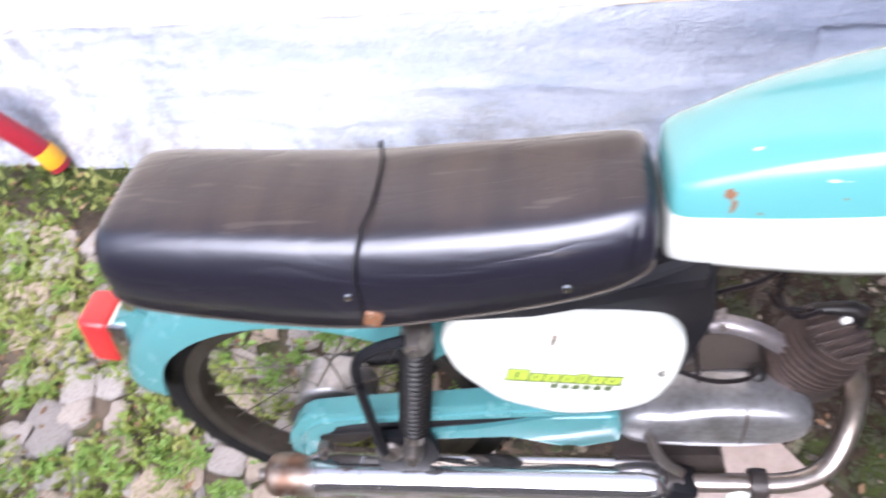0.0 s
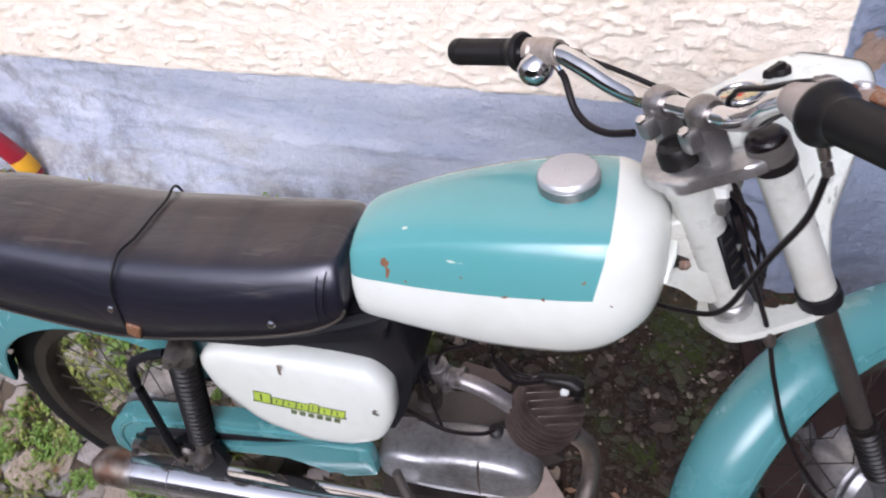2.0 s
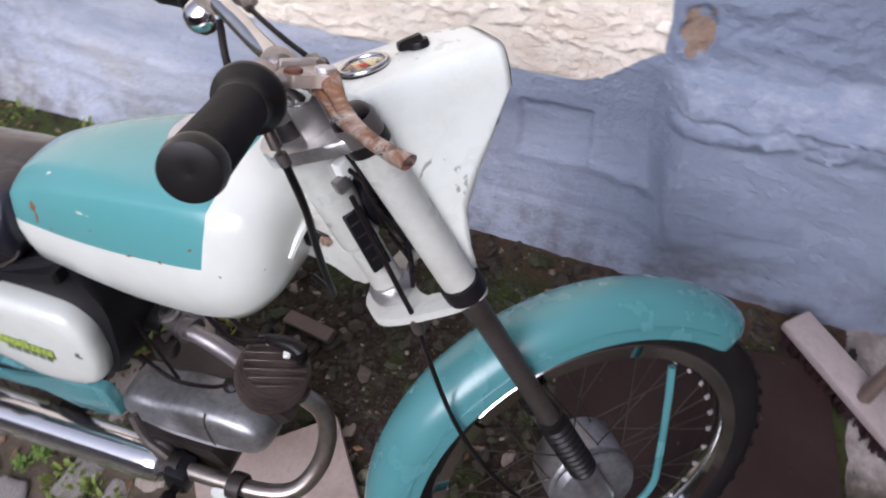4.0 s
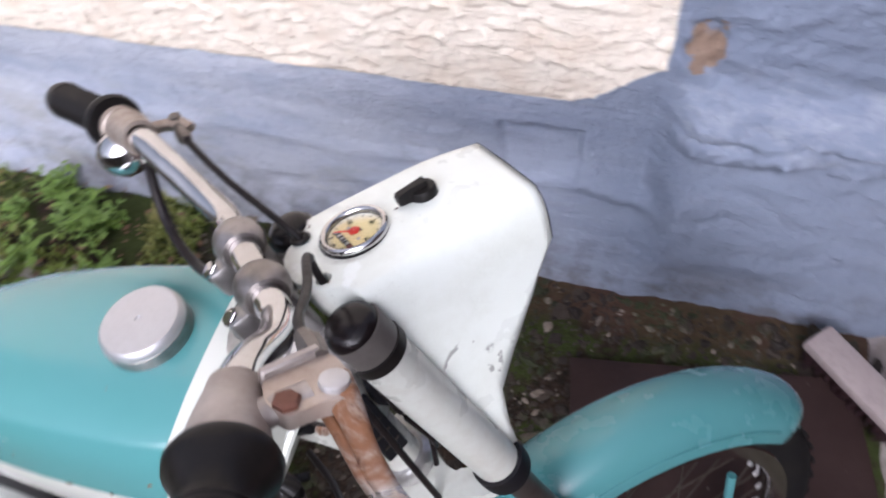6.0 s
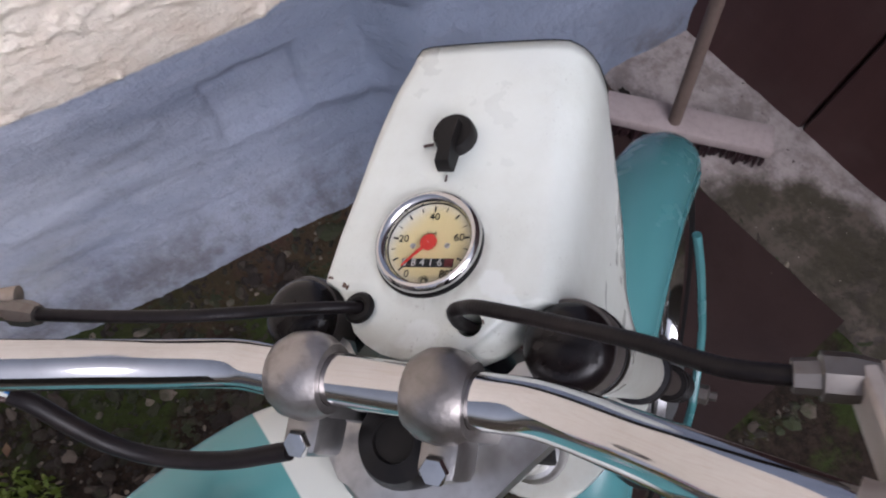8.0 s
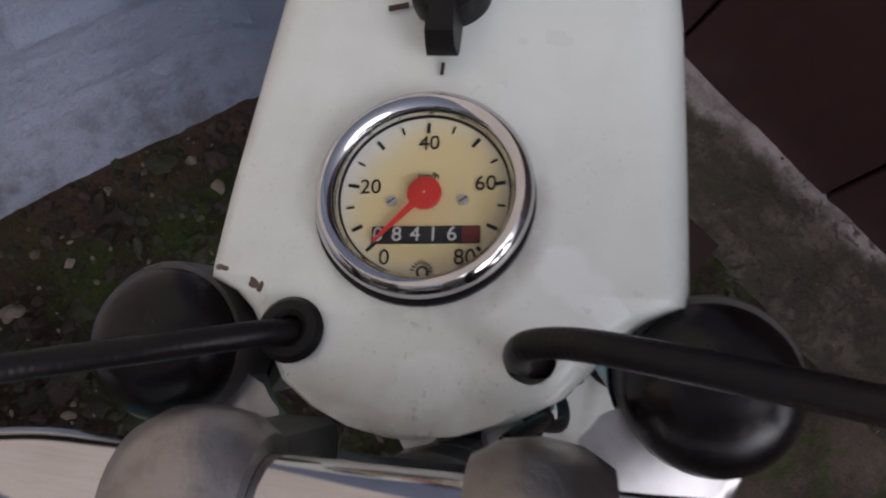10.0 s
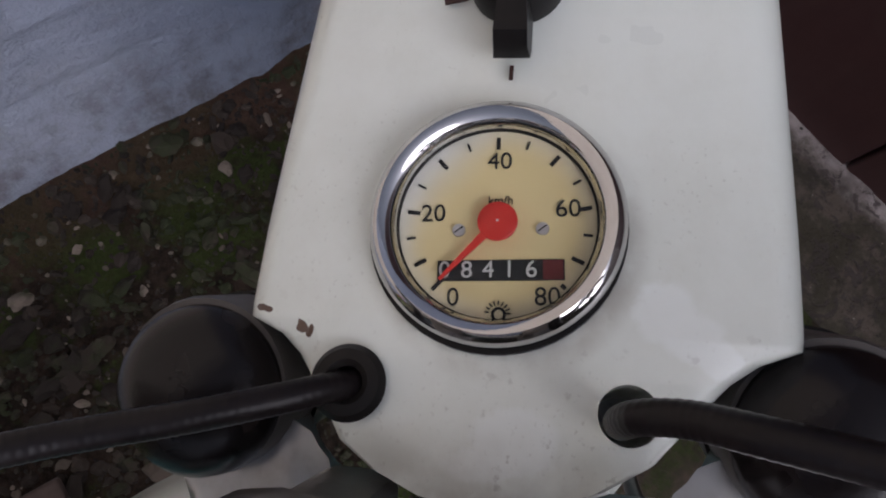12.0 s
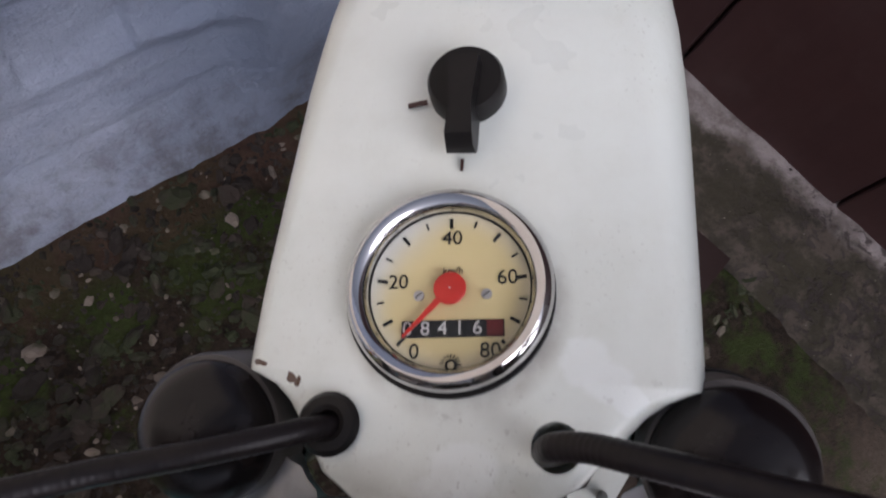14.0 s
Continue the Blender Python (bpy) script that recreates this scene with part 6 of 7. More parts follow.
def ignition_switch():
    c = V((0.1465, 0.0, 0.0))
    seat_m = Matrix.Translation((0.1465, 0.0, cowl_top(0.1465))) @ pose(0, 0, 0, 0, 9.7, 0) @ Matrix.Translation((-0.1465, 0, 0))

    def steered(bm):
        bm.transform(STEER @ seat_m)
        return bm
    root = part("ignition_switch", steered(lathe(bmesh.new(), [(0.0001, -0.001), (0.0108, -0.001), (0.0108, 0.001), (0.0106, 0.0055), (0.0098, 0.0068), (0.004, 0.0072), (0.0001, 0.0072)], 40, Matrix.Translation(c))), m_rubber, moped, "black rotary ignition switch with a pointer")
    bm = bmesh.new()
    rings = [[(0.1465 + 0.004, -0.0048, 0.0), (0.1465 + 0.004, 0.0048, 0.0), (0.1465 + 0.004, 0.0042, 0.0120), (0.1465 + 0.004, -0.0042, 0.0120)],
             [(0.1465 - 0.010, -0.0040, 0.001), (0.1465 - 0.010, 0.0040, 0.001), (0.1465 - 0.010, 0.003, 0.0118), (0.1465 - 0.010, -0.003, 0.0118)],
             [(0.1465 - 0.0190, -0.0042, 0.0025), (0.1465 - 0.0190, 0.0042, 0.0025), (0.1465 - 0.0190, 0.0036, 0.0108), (0.1465 - 0.0190, -0.0036, 0.0108)],
             [(0.1465 - 0.0210, -0.004, 0.003), (0.1465 - 0.0210, 0.004, 0.003), (0.1465 - 0.0210, 0.0036, 0.0075), (0.1465 - 0.0210, -0.0036, 0.0075)]]
    ring_loft(bm, rings)
    part("pointer", steered(bm), m_rubber, root)
    for x, y, w, h, turn in ((0.1232, 0.0, 0.0035, 0.0009, 0), (0.1420, 0.0138, 0.0016, 0.0055, 12)):
        part("position_mark", steered(block(bmesh.new(), (w, h, 0.0003), pose(x, y, 0.0008, 0, 0, turn))), m_brown, root, "dark brown position mark")
    return root


ignition_switch()

# handlebar
def bar_line():
    right = [(0.021, 0.0, 0.013), (0.021, -0.045, 0.013), (0.021, -0.07, 0.0145), (0.0155, -0.10, 0.0275), (0.008, -0.135, 0.053), (0.0015, -0.165, 0.068), (-0.012, -0.206, 0.0735), (-0.0465, -0.302, 0.0885)]
    left = [(-0.044, 0.312, 0.0797), (-0.012, 0.216, 0.0705)] + [(x, -y, z) for x, y, z in right[-3:0:-1]]
    return spline(left + right, 8)


BAR = bar_line()
bar = part("handlebar", steered(sweep(bmesh.new(), BAR, 0.011, 20)), m_chrome, moped, "scuffed chrome handlebar")
for s in (-1, 1):
    m = pose(0.021, s * 0.031, 0.013, 90)
    cl = part("bar_clamp", steered(lathe(bmesh.new(), [(0.0111, -0.0125), (0.0145, -0.0125), (0.0178, -0.007), (0.0188, 0.0), (0.0178, 0.007), (0.0145, 0.0125), (0.0111, 0.0125)], 32, m)), m_clamp, moped, "rounded cast aluminium bar clamp")
    bm = block(bmesh.new(), (0.03, 0.019, 0.05), pose(0.019, s * 0.031, -0.017), 0.004, 2)
    part("riser", steered(bm), m_alu, cl)
    bm = block(bmesh.new(), (0.02, 0.018, 0.026), pose(-0.0015, s * 0.031, -0.002), 0.005, 2)
    part("lug", steered(bm), m_alu, cl)
    part("clamp_bolt", steered(lathe(bmesh.new(), [(0.001, -0.004), (0.0062, -0.004), (0.0062, 0.0035), (0.0055, 0.005), (0.001, 0.0052)], 6, at((-0.006, s * 0.031, 0.008), (-0.35, 0, 0.95)))), m_chrome, cl, "bright hexagon bolt")


def along(y):
    return min(BAR, key=lambda p: abs(p.y - y))


def grip(s):
    p0, p1 = (V((-0.0115, -0.203, 0.0725)), V((-0.0475, -0.305, 0.089))) if s < 0 else (V((-0.0125, 0.218, 0.0705)), V((-0.045, 0.314, 0.080)))
    d = (p1 - p0).normalized()
    length = (p1 - p0).length
    m = at(p0, d)
    prof = [(0.0112, -0.006), (0.0225, -0.006), (0.0245, -0.002), (0.0235, 0.003), (0.0185, 0.009), (0.0165, 0.016)]
    z = 0.02
    while z < length - 0.006:
        prof += [(0.0162, z), (0.0168, z + 0.0012), (0.0162, z + 0.0024)]
        z += 0.0034
    prof += [(0.0172, length - 0.004), (0.0178, length + 0.002), (0.0165, length + 0.009), (0.009, length + 0.011), (0.001, length + 0.0095)]
    return part("grip", steered(lathe(bmesh.new(), prof, 32, m)), m_rubber, bar, "ribbed black rubber grip")


for s in (-1, 1):
    grip(s)
# right: throttle housing and brake lever
h0, h1 = along(-0.165), along(-0.205)
d = (h1 - h0).normalized()
housing = part("throttle_housing", steered(lathe(bmesh.new(), [(0.0111, -0.006), (0.0128, -0.006), (0.0136, 0.0), (0.0152, 0.008), (0.0172, 0.018), (0.0188, 0.028), (0.0192, 0.036), (0.0185, 0.038), (0.0111, 0.038)], 36, at(h0, d))), m_oxide, moped, "grey cast throttle housing")
part("cable_stub", steered(sweep(bmesh.new(), spline([(-0.010, -0.190, 0.056), (-0.013, -0.194, 0.037), (-0.0145, -0.195, 0.018)], 4), [0.007, 0.006, 0.0045], 12)), m_steel, housing)


def right_lever():
    """The cast perch reaches forward from the throttle housing; the lever pivots at its end."""
    arm = [(0.002, -0.184, 0.069), (0.010, -0.186, 0.0685), (0.019, -0.187, 0.0655), (0.030, -0.186, 0.060)]
    perch = part("lever_perch", steered(sweep(bmesh.new(), spline(arm, 5), [0.0095, 0.009, 0.0085, 0.0082, 0.008], 14, 0.75)), m_oxide, moped, "stained cast lever perch")
    slope = Matrix.Translation((0.029, -0.183, 0.0605)) @ pose(0, 0, 0, 0, 31, 0)
    outline = rounded([(-0.017, 0.008), (-0.009, 0.0145), (0.013, 0.0195), (0.0185, 0.012), (0.0205, -0.006), (0.0185, -0.0175), (0.004, -0.0135), (-0.0125, -0.0165), (-0.0185, -0.005)], 0.003, 3)
    bm = bmesh.new()
    prism(bm, [(x, y) for x, y in outline], -0.005, 0.004, 0.001, 2)
    bm.transform(slope @ Matrix(((1, 0, 0, 0), (0, 0, 1, 0), (0, 1, 0, 0), (0, 0, 0, 1))))
    part("perch_plate", steered(bm), m_lever_root, perch, "flat stained lever root")
    part("perch_edge", steered(block(bmesh.new(), (0.030, 0.0052, 0.0165), slope @ pose(-0.002, 0.0150, 0.0, 0, 0, 12), 0.0012, 1)), m_oxide, perch)
    part("pivot_screw", steered(lathe(bmesh.new(), [(0.001, 0.0), (0.0068, 0.0), (0.0073, 0.0015), (0.0068, 0.0036), (0.0055, 0.0042), (0.001, 0.0044)], 24, slope @ pose(0.0115, -0.0055, 0.0038))), m_cap, perch, "bright pivot screw")
    part("perch_screw", steered(lathe(bmesh.new(), [(0.001, 0.0), (0.0062, 0.0), (0.0064, 0.0028), (0.005, 0.004), (0.001, 0.0042)], 6, slope @ pose(-0.0105, -0.0085, 0.0036))), m_rust, perch, "rusty hexagon screw")
    part("adjuster", steered(sweep(bmesh.new(), [V((0.0387, -0.1475, 0.0575)), V((0.0393, -0.154, 0.0572)), V((0.0395, -0.1545, 0.0572)), V((0.0398, -0.1615, 0.0568)), V((0.040, -0.168, 0.0565))], [0.0048, 0.0052, 0.0068, 0.0068, 0.0055], 8)), m_steel, perch, "worn brown cable adjuster")
    pts = [(0.0405, -0.184, 0.0545), (0.0405, -0.197, 0.0535), (0.0385, -0.212, 0.0505), (0.0362, -0.228, 0.0465), (0.0358, -0.244, 0.0405), (0.0385, -0.260, 0.0340), (0.0435, -0.278, 0.0280), (0.0495, -0.296, 0.0240)]
    line = spline(pts, 6)
    n = len(line)
    rad = [0.0088 - 0.0032 * min(1.0, i / 14) - 0.0004 * (i / n) + 0.0012 * max(0.0, (i - n + 12) / 12) for i in range(n)]
    lever = part("brake_lever", steered(sweep(bmesh.new(), line, rad, 16, 0.6)), m_lever, perch, "rust-stained chrome brake lever")
    # the lever's channel root: lower flange, and a dark strip for the slot's shade
    low = [V((x - 0.012 * (1 - i / 5) ** 0.8, y, z - 0.0055 * (1 - i / 5))) for i, (x, y, z) in enumerate(pts[:6])]
    part("lower_flange", steered(sweep(bmesh.new(), spline(low, 5), 0.0034, 10)), m_lever, lever)
    part("slot", steered(sweep(bmesh.new(), spline([(V(p) + q) / 2 - V((0, 0, 0.0035)) for p, q in zip(pts[:5], low[:5])], 5), [0.0062, 0.0055, 0.004, 0.003], 10, 0.5)), m_iron, lever, "dark strip for the shade in the slot under the lever root")
    return lever


right_lever()
perch = part("lever_perch", steered(sweep(bmesh.new(), spline([(0.002, 0.186, 0.060), (0.014, 0.190, 0.056), (0.024, 0.192, 0.050), (0.030, 0.190, 0.047)], 5), [0.013, 0.0115, 0.0095, 0.0082, 0.0075], 14, 0.7)), m_corroded, moped, "corroded tan clutch perch")
part("lever_stub", steered(sweep(bmesh.new(), spline([(0.0265, 0.203, 0.046), (0.0305, 0.194, 0.0475), (0.0335, 0.185, 0.0465), (0.0365, 0.175, 0.044)], 4), [0.0075, 0.0085, 0.0072, 0.0055, 0.0052], 12, 0.7)), m_corroded, perch, "broken-off clutch lever stub")
part("pivot_screw", steered(lathe(bmesh.new(), [(0.001, 0.0), (0.005, 0.0), (0.0052, 0.002), (0.004, 0.003), (0.001, 0.0032)], 16, at((0.0305, 0.193, 0.0525), (0.2, -0.1, 1)))), m_steel, perch)
part("adjuster", steered(sweep(bmesh.new(), [V((0.0285, 0.183, 0.0475)), V((0.0286, 0.172, 0.0465)), V((0.0286, 0.171, 0.0464)), V((0.0287, 0.163, 0.0448)), V((0.0288, 0.158, 0.0442))], [0.0048, 0.0048, 0.0064, 0.0062, 0.0048], 8)), m_steel, perch, "worn brown cable adjuster")
# left: clutch clamp, chrome dip switch and its wires
h0, h1 = along(0.175), along(0.215)
d = (h1 - h0).normalized()
left_clamp = part("twist_clamp", steered(lathe(bmesh.new(), [(0.0111, -0.012), (0.0145, -0.012), (0.016, -0.004), (0.0172, 0.006), (0.0172, 0.014), (0.014, 0.017), (0.0172, 0.02), (0.0172, 0.028), (0.0155, 0.03), (0.0111, 0.03)], 28, at(h0, d))), m_corroded, moped, "corroded tan alloy gear twist clamp")
part("dip_switch", steered(lathe(bmesh.new(), [(0.001, -0.012), (0.0175, -0.012), (0.0205, -0.002), (0.0205, 0.010), (0.0165, 0.019), (0.008, 0.0245), (0.001, 0.026)], 32, at((-0.014, 0.187, 0.058), (-0.85, 0.1, -0.3)))), m_chrome, left_clamp, "domed chrome dip switch")
part("clamp_ring", steered(lathe(bmesh.new(), [(0.0111, -0.007), (0.0145, -0.007), (0.0155, 0), (0.0145, 0.007), (0.0111, 0.007)], 24, at(along(0.163), d))), m_corroded, left_clamp)


def cable(name, pts, r, label, inside=True):
    line = spline(pts, 8)
    if name in ("clutch_cable", "brake_cable"):
        # the wound sheath shows as fine, even rings
        dense, line, far = spline(pts, 60), [], 0.0
        for p, q in zip(dense, dense[1:]):
            if far <= 0:
                line.append(p)
                far += 0.0006
            far -= (q - p).length
        r = [r * (1.018, 1.018, 0.985)[i % 3] for i in range(len(line))]
    bm = sweep(bmesh.new(), line, r, 12)
    return part(name, steered(bm) if inside else bm, m_cable, moped, label)


cable("clutch_cable", [(0.0545, 0.0235, -0.03), (0.055, 0.0255, -0.018), (0.0545, 0.030, -0.0095), (0.0525, 0.037, -0.003), (0.049, 0.05, 0.005), (0.0443, 0.07, 0.0120), (0.039, 0.09, 0.0225), (0.0345, 0.115, 0.032), (0.0310, 0.14, 0.0395), (0.0288, 0.161, 0.0447)], 0.0030, "black clutch cable")
cable("brake_cable", [(0.052, -0.030, -0.03), (0.052, -0.0265, -0.016), (0.053, -0.0245, -0.006), (0.0552, -0.0265, 0.005), (0.0562, -0.033, 0.0108), (0.0555, -0.042, 0.0185), (0.053, -0.06, 0.025), (0.050, -0.08, 0.031), (0.0455, -0.105, 0.0415), (0.0395, -0.130, 0.0525), (0.0386, -0.149, 0.0575)], 0.0030, "black brake cable")
cable("wire_loom", [(-0.007, 0.154, 0.049), (-0.0095, 0.146, 0.0435), (-0.0165, 0.136, 0.030), (-0.023, 0.126, 0.014), (-0.0255, 0.108, 0.000), (-0.022, 0.08, -0.008), (-0.012, 0.045, -0.006)], 0.0043, "black wire loom")
for k, (wire, colour) in enumerate((("blue", m_blue_wire), ("white", m_white), ("brown", m_brown))):
    part("wire", steered(sweep(bmesh.new(), spline([(-0.004 - 0.003 * k, 0.171, 0.0575), (-0.002 - 0.004 * k, 0.163, 0.055 + 0.002 * k), (-0.006 - 0.0015 * k, 0.155, 0.0505), (-0.0085 - 0.0005 * k, 0.148, 0.045)], 4), 0.0014, 8)), colour, left_clamp, wire + " wire")
cable("throttle_cable", [(-0.0145, -0.195, 0.020), (-0.022, -0.172, -0.03), (-0.033, -0.135, -0.08), (-0.043, -0.10, -0.13), (-0.05, -0.07, -0.172), (-0.055, -0.04, -0.197), (-0.06, 0.0, -0.212), (-0.07, 0.05, -0.22)], 0.0032, "black throttle cable")
cable("front_brake_cable", [(0.014, -0.040, -0.11), (0.010, -0.043, -0.17), (0.006, -0.046, -0.23), (0.002, -0.048, -0.283), (-0.010, -0.049, -0.35), (-0.022, -0.055, -0.44), (-0.02, -0.070, -0.53), (0.0, -0.080, -0.62), (0.03, -0.072, -0.69), (0.049, -0.055, -0.726)], 0.0030, "black front brake cable")
part("cable_adjuster", steered(lathe(bmesh.new(), [(0.001, -0.012), (0.006, -0.012), (0.0075, -0.006), (0.0075, 0.006), (0.006, 0.012), (0.001, 0.012)], 12, at((0.002, -0.048, -0.283), (-0.12, -0.03, -1)))), m_steel, moped)
part("grommet", steered(lathe(bmesh.new(), [(0.0032, 0.0022), (0.0045, 0.003), (0.0066, 0.0026), (0.0078, 0.001), (0.0076, 0.0), (0.0052, -0.0004), (0.005, -0.004), (0.0032, -0.004)], 32, pose(0.0552, 0.0278, cowl_top(0.0552), 0, 9.7, 0))), m_rubber, cowl_ob, "black rubber grommet")
# black frame plate and wiring behind the fork
part("horn", steered(lathe(bmesh.new(), [(0.001, -0.02), (0.03, -0.02), (0.034, -0.012), (0.034, 0.0), (0.02, 0.012), (0.001, 0.014)], 28, at((0.045, 0.005, -0.15), (0.6, -0.6, 0)))), m_black, moped, "black horn inside the fork")
# added black body that fills the cowl so its inside stays dark
part("dark_filler", steered(lathe(bmesh.new(), [(0.001, -0.11), (0.02, -0.105), (0.034, -0.085), (0.038, -0.05), (0.039, -0.012), (0.001, -0.012)], 32, at((0.18, 0, -0.108), (1, 0, -0.15)))), m_black, moped, "black drum added to darken the inside of the cowl")
part("steering_lock", steered(block(bmesh.new(), (0.016, 0.012, 0.016), pose(0.012, -0.026, -0.10, 0, 0, 20), 0.003, 2)), m_alu, moped)
part("tank_bracket", block(bmesh.new(), (0.04, 0.03, 0.024), pose(0.122, 0, 0.79, 0, 20, 0), 0.005, 1), m_oily, moped)

# ---- ground cover ----
rng = random.Random(11)


def gravel_bed():
    """Loose stones and clods, drawn from a few uneven shapes."""
    shapes = []
    for k in range(14):
        bm = bmesh.new()
        bmesh.ops.create_icosphere(bm, subdivisions=2 if k < 5 else 1, radius=1.0)
        for v in bm.verts:
            v.co *= 1 + 0.5 * noise.noise(v.co * 1.6 + V((k * 3.1, k, 0))) + 0.15 * noise.noise(v.co * 4 + V((k, 0, 9)))
        shapes.append(([v.co.copy() for v in bm.verts], [[v.index for v in f.verts] for f in bm.faces]))
        bm.free()
    verts, faces = [], []
    for k in range(10000):
        x, y = rng.uniform(-0.55, 1.0), rng.uniform(-0.15, 0.6)
        if 0.40 < x < 0.96 and -0.12 < y < 0.47:
            continue
        r = rng.choice((0.0015, 0.002, 0.002, 0.0025, 0.003, 0.003, 0.004, 0.005, 0.006)) * rng.uniform(0.8, 1.5)
        if rng.random() < 0.055:
            r = rng.uniform(0.007, 0.017)
        points, polys = shapes[rng.randrange(5) if r > 0.0065 else rng.randrange(5, 14)]
        turn = Euler((rng.uniform(-0.6, 0.6), rng.uniform(-0.6, 0.6), rng.uniform(0, 6.28))).to_matrix() @ Matrix.Diagonal((r * rng.uniform(0.8, 1.8), r * rng.uniform(0.6, 1.2), r * 0.5))
        base = V((x, y, ground_height(x, y) + r * 0.1))
        i = len(verts)
        verts += [tuple(base + turn @ p) for p in points]
        faces += [tuple(i + j for j in f) for f in polys]
    me = bpy.data.meshes.new("gravel")
    me.from_pydata(verts, [], faces)
    me.materials.append(m_gravel)
    return tagged(new("gravel", me), "loose grey and brown pebbles on the soil", "gravel", kind="stuff")


gravel_bed()


def blades():
    verts, faces = [], []
    for k in range(42000):
        x, y = rng.uniform(-2.1, 0.25), rng.uniform(-0.75, 0.62)
        clump = noise.noise(V((x * 4.5, y * 4.5, 3.0)))
        if x > -0.35 and y > -0.25:
            clump -= 0.55 if x < -0.2 else 2.0
        if clump < (-0.2 if x < -1.0 else 0.06):
            continue
        if x < -0.7 and y > 0.42 and rng.random() < 0.8:
            continue
        h = rng.uniform(0.008, 0.028)
        a, w = rng.uniform(0, 6.28), rng.uniform(0.0015, 0.0055)
        lx, ly = math.cos(a) * h * rng.uniform(0.3, 1.1), math.sin(a) * h * rng.uniform(0.3, 1.1)
        sx, sy = -math.sin(a) * w, math.cos(a) * w
        z = ground_height(x, y)
        i = len(verts)
        verts += [(x - sx, y - sy, z), (x + sx, y + sy, z), (x + lx * 0.5 + sx, y + ly * 0.5 + sy, z + h * 0.75), (x + lx * 0.5 - sx, y + ly * 0.5 - sy, z + h * 0.75), (x + lx, y + ly, z + h)]
        faces += [(i, i + 1, i + 2, i + 3), (i + 3, i + 2, i + 4)]
    me = bpy.data.meshes.new("grass")
    me.from_pydata(verts, [], faces)
    me.materials.append(m_grass)
    return tagged(new("grass", me), "short tufts of grass between the cobbles", "grass", kind="stuff")


blades()


def weed(x, y, size, seed):
    r = random.Random(seed)
    root = empty("weed", Matrix.Translation((x, y, ground_height(x, y))), "low leafy green weed at the foot of the wall", "weed", "weeds along the wall")
    bm = bmesh.new()
    stems = bmesh.new()
    for k in range(16):
        a, reach, h = r.uniform(0, 6.28), r.uniform(0.2, 1.0) * size, r.uniform(0.25, 0.9) * size
        tip = V((math.cos(a) * reach, math.sin(a) * reach, h))
        sweep(stems, [V((0, 0, 0)), V((tip.x * 0.4, tip.y * 0.4, h * 0.7)), tip], 0.0012, 4)
        for j in range(5):
            t = 0.45 + 0.14 * j
            c = V((tip.x * t, tip.y * t, h * (0.45 + 0.6 * t) * 0.95))
            b, s, tilt = r.uniform(0, 6.28), r.uniform(0.16, 0.34) * size, r.uniform(-0.3, 0.6)
            d = V((math.cos(b), math.sin(b), tilt)).normalized()
            sd = d.cross(V((0, 0, 1))).normalized()
            fold = V((0, 0, s * 0.12))
            p = [c, c + d * s * 0.35 + sd * s * 0.3 + fold, c + d * s * 0.75 + sd * s * 0.22 + fold, c + d * s, c + d * s * 0.75 - sd * s * 0.22 + fold, c + d * s * 0.35 - sd * s * 0.3 + fold]
            v = [bm.verts.new(q) for q in p]
            bm.faces.new((v[0], v[1], v[2], v[3]))
            bm.faces.new((v[0], v[3], v[4], v[5]))
    tagged(part("stalk", stems, m_leaf, root), kind="stuff")
    tagged(part("foliage", bm, m_leaf, root), kind="stuff")
    return root


for k in range(26):
    x = -1.45 + 0.04 * k + rng.uniform(-0.05, 0.05)
    weed(x - 0.05, 0.42 - rng.random() * 0.34, rng.uniform(0.05, 0.085), k)
for k in range(8):
    weed(-1.0 + 0.034 * k + rng.uniform(-0.03, 0.03), rng.uniform(0.44, 0.57), rng.uniform(0.055, 0.085), 300 + k)
for k in range(110):
    weed(rng.uniform(-1.9, -0.5), rng.uniform(-0.7, 0.3), rng.uniform(0.025, 0.045), 100 + k)


def dead_leaves():
    verts, faces = [], []
    for k in range(1500):
        x, y = rng.uniform(-2.0, 0.3), rng.uniform(-0.75, 0.62)
        if x > -0.4 and (y > 0.1 or rng.random() < 0.6):
            continue
        z = ground_height(x, y) + rng.uniform(0.004, 0.016)
        a, s = rng.uniform(0, 6.28), rng.uniform(0.005, 0.014)
        c, d = math.cos(a) * s, math.sin(a) * s
        i = len(verts)
        verts += [(x - c, y - d, z), (x - d * 0.5, y + c * 0.5, z + rng.uniform(-0.3, 0.5) * s), (x + c, y + d, z + rng.uniform(-0.2, 0.5) * s), (x + d * 0.5, y - c * 0.5, z + rng.uniform(-0.3, 0.5) * s)]
        faces += [(i, i + 1, i + 2), (i, i + 2, i + 3)]
    me = bpy.data.meshes.new("dead_leaves")
    me.from_pydata(verts, [], faces)
    me.materials.append(m_dead)
    return tagged(new("dead_leaves", me), "scattered brown dead leaves and bits", "leaf litter", kind="stuff")


dead_leaves()


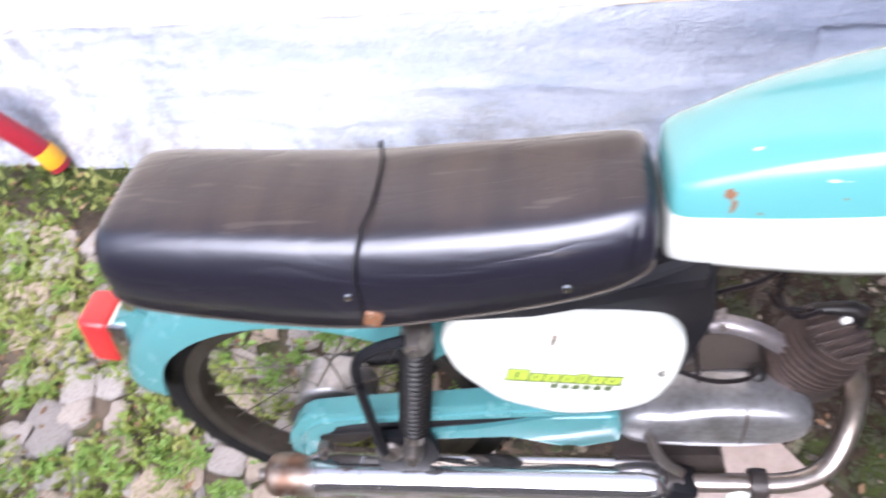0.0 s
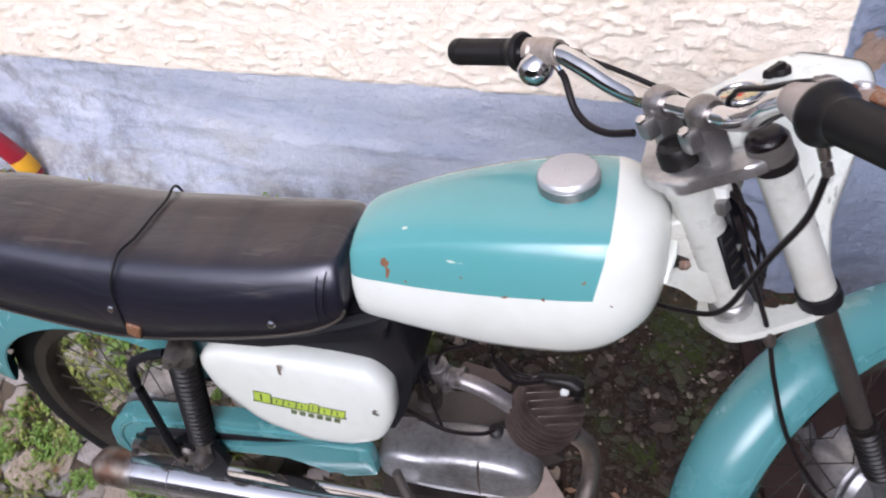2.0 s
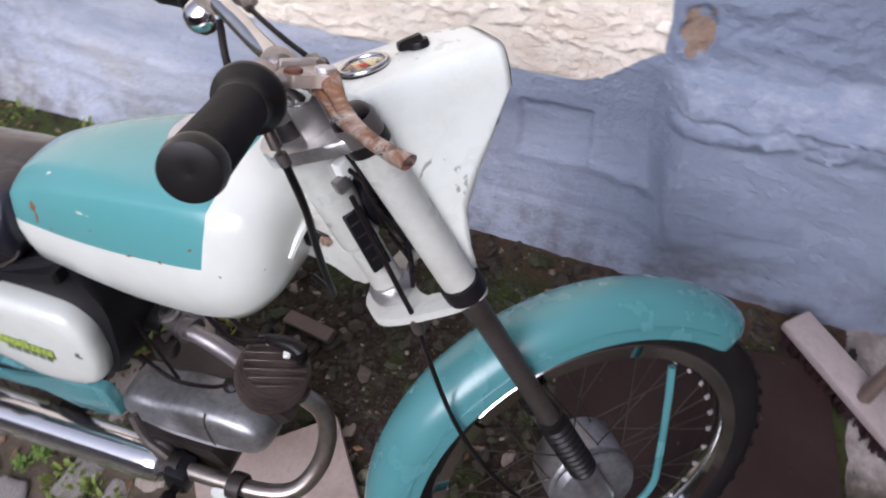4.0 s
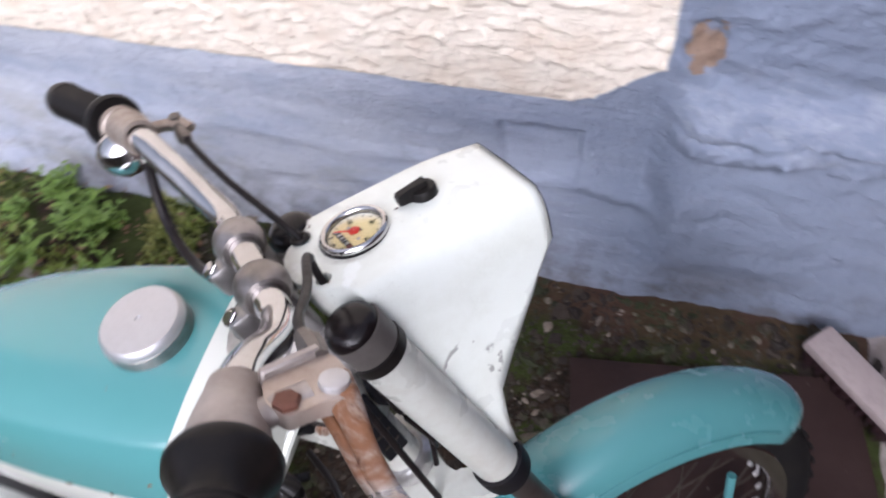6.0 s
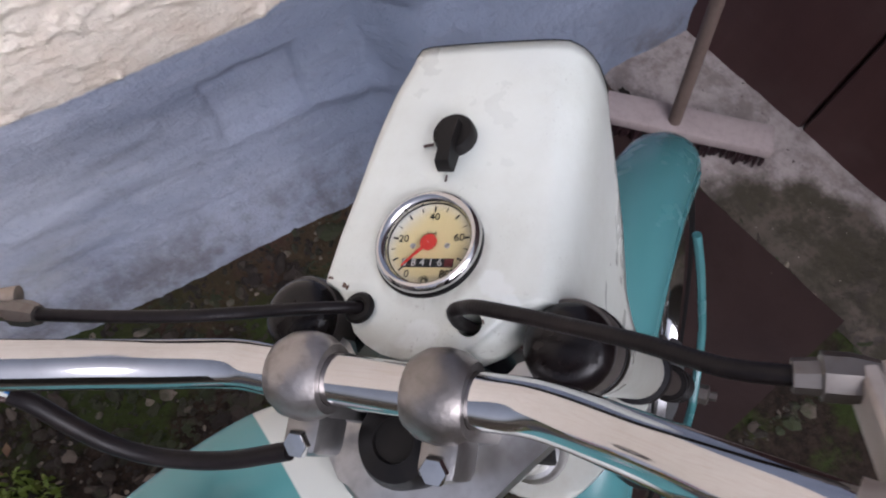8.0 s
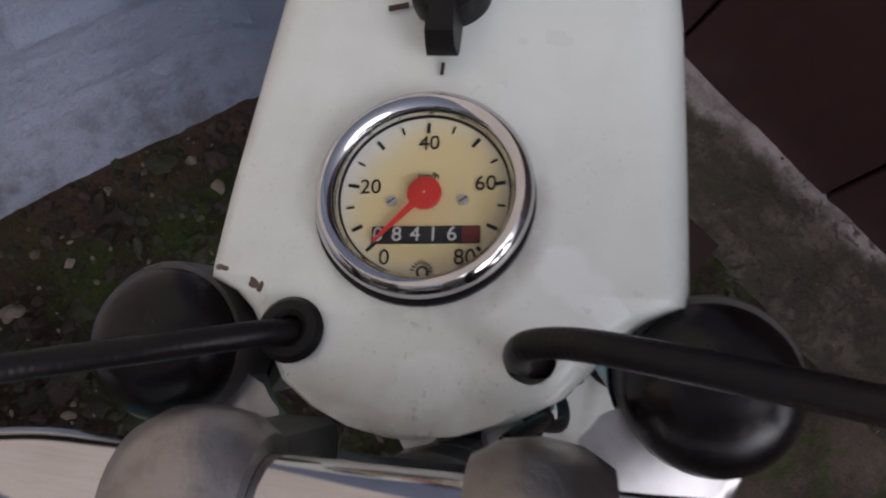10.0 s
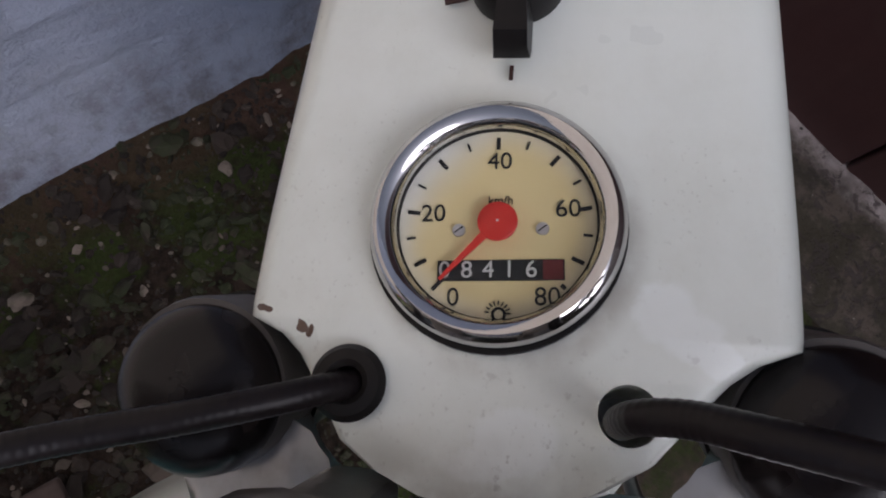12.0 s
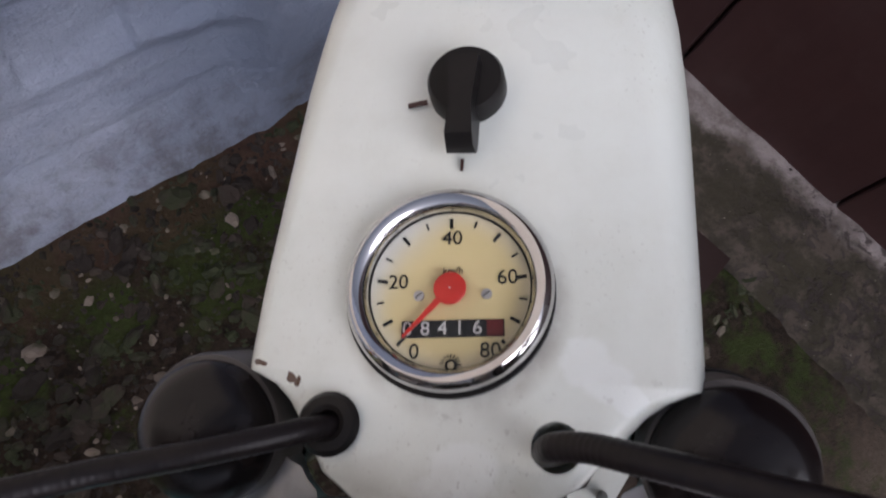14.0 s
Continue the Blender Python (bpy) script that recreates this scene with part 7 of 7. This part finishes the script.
def litter():
    """A crumpled wrapper."""
    root = empty("wrapper", pose(-1.238, 0.378, ground_height(-1.238, 0.378) + 0.012, 8, 5, 40), "crumpled red and white wrapper in the weeds", "litter")
    for name, x, mat, label in (("foil", -0.022, m_red, "red foil"), ("paper", 0.032, m_digit, "white paper end")):
        bm = bmesh.new()
        bmesh.ops.create_icosphere(bm, subdivisions=3, radius=1.0)
        for v in bm.verts:
            v.co = V((v.co.x * 0.036 + x, v.co.y * 0.03, v.co.z * 0.017 + 0.012)) * (1 + 0.25 * noise.noise(v.co * 2.3))
        part(name, bm, mat, root, label)


litter()


def cobbles():
    """Worn rounded stones set in the earth, each its own piece of the ground."""
    kinds = []
    for k in range(8):
        bm = bmesh.new()
        bmesh.ops.create_cube(bm, size=1.0)
        bmesh.ops.subdivide_edges(bm, edges=bm.edges[:], cuts=2, use_grid_fill=True)
        for v in bm.verts:
            p = v.co.copy()
            n = p.normalized() * 0.58
            v.co = p.lerp(n, 0.36)
            v.co += V((noise.noise(p * 2 + V((k, 0, 0))), noise.noise(p * 2 + V((0, k, 5))), 0.5 * noise.noise(p * 2 + V((3, 1, k))))) * 0.27
        for f in [f for f in bm.faces if f.calc_center_median().z < -0.3]:
            bm.faces.remove(f)
        me = bpy.data.meshes.new("cobble")
        for f in bm.faces:
            f.smooth = True
        bm.to_mesh(me)
        bm.free()
        me.materials.append(m_stone)
        kinds.append(me)
    count = 0
    for i in range(33):
        for j in range(21):
            x, y = -2.3 + i * 0.085 + (j % 2) * 0.04 + rng.uniform(-0.014, 0.014), -0.93 + j * 0.075 + rng.uniform(-0.012, 0.012)
            if y > 0.36 or count >= 300:
                continue
            keep = 0.86 if x < -0.6 else 0.4 if x < -0.4 else 0.12 if y < -0.1 and x < 0.1 else 0.0
            edge = min(x + 2.35, y + 0.98) / 0.3
            if edge < rng.random():
                continue
            if rng.random() > keep:
                continue
            ob = new("cobble", kinds[rng.randrange(8)])
            s = rng.uniform(0.048, 0.088)
            ob.parent = ground_ob
            ob.matrix_local = pose(x, y, ground_height(x, y) - 0.004, rng.uniform(-5, 5), rng.uniform(-5, 5), rng.choice((0, 90, 180, 270)) + rng.uniform(-25, 25)) @ Matrix.Diagonal((s * rng.uniform(0.85, 1.3), s * rng.uniform(0.8, 1.1), rng.uniform(0.022, 0.032), 1))
            count += 1


cobbles()
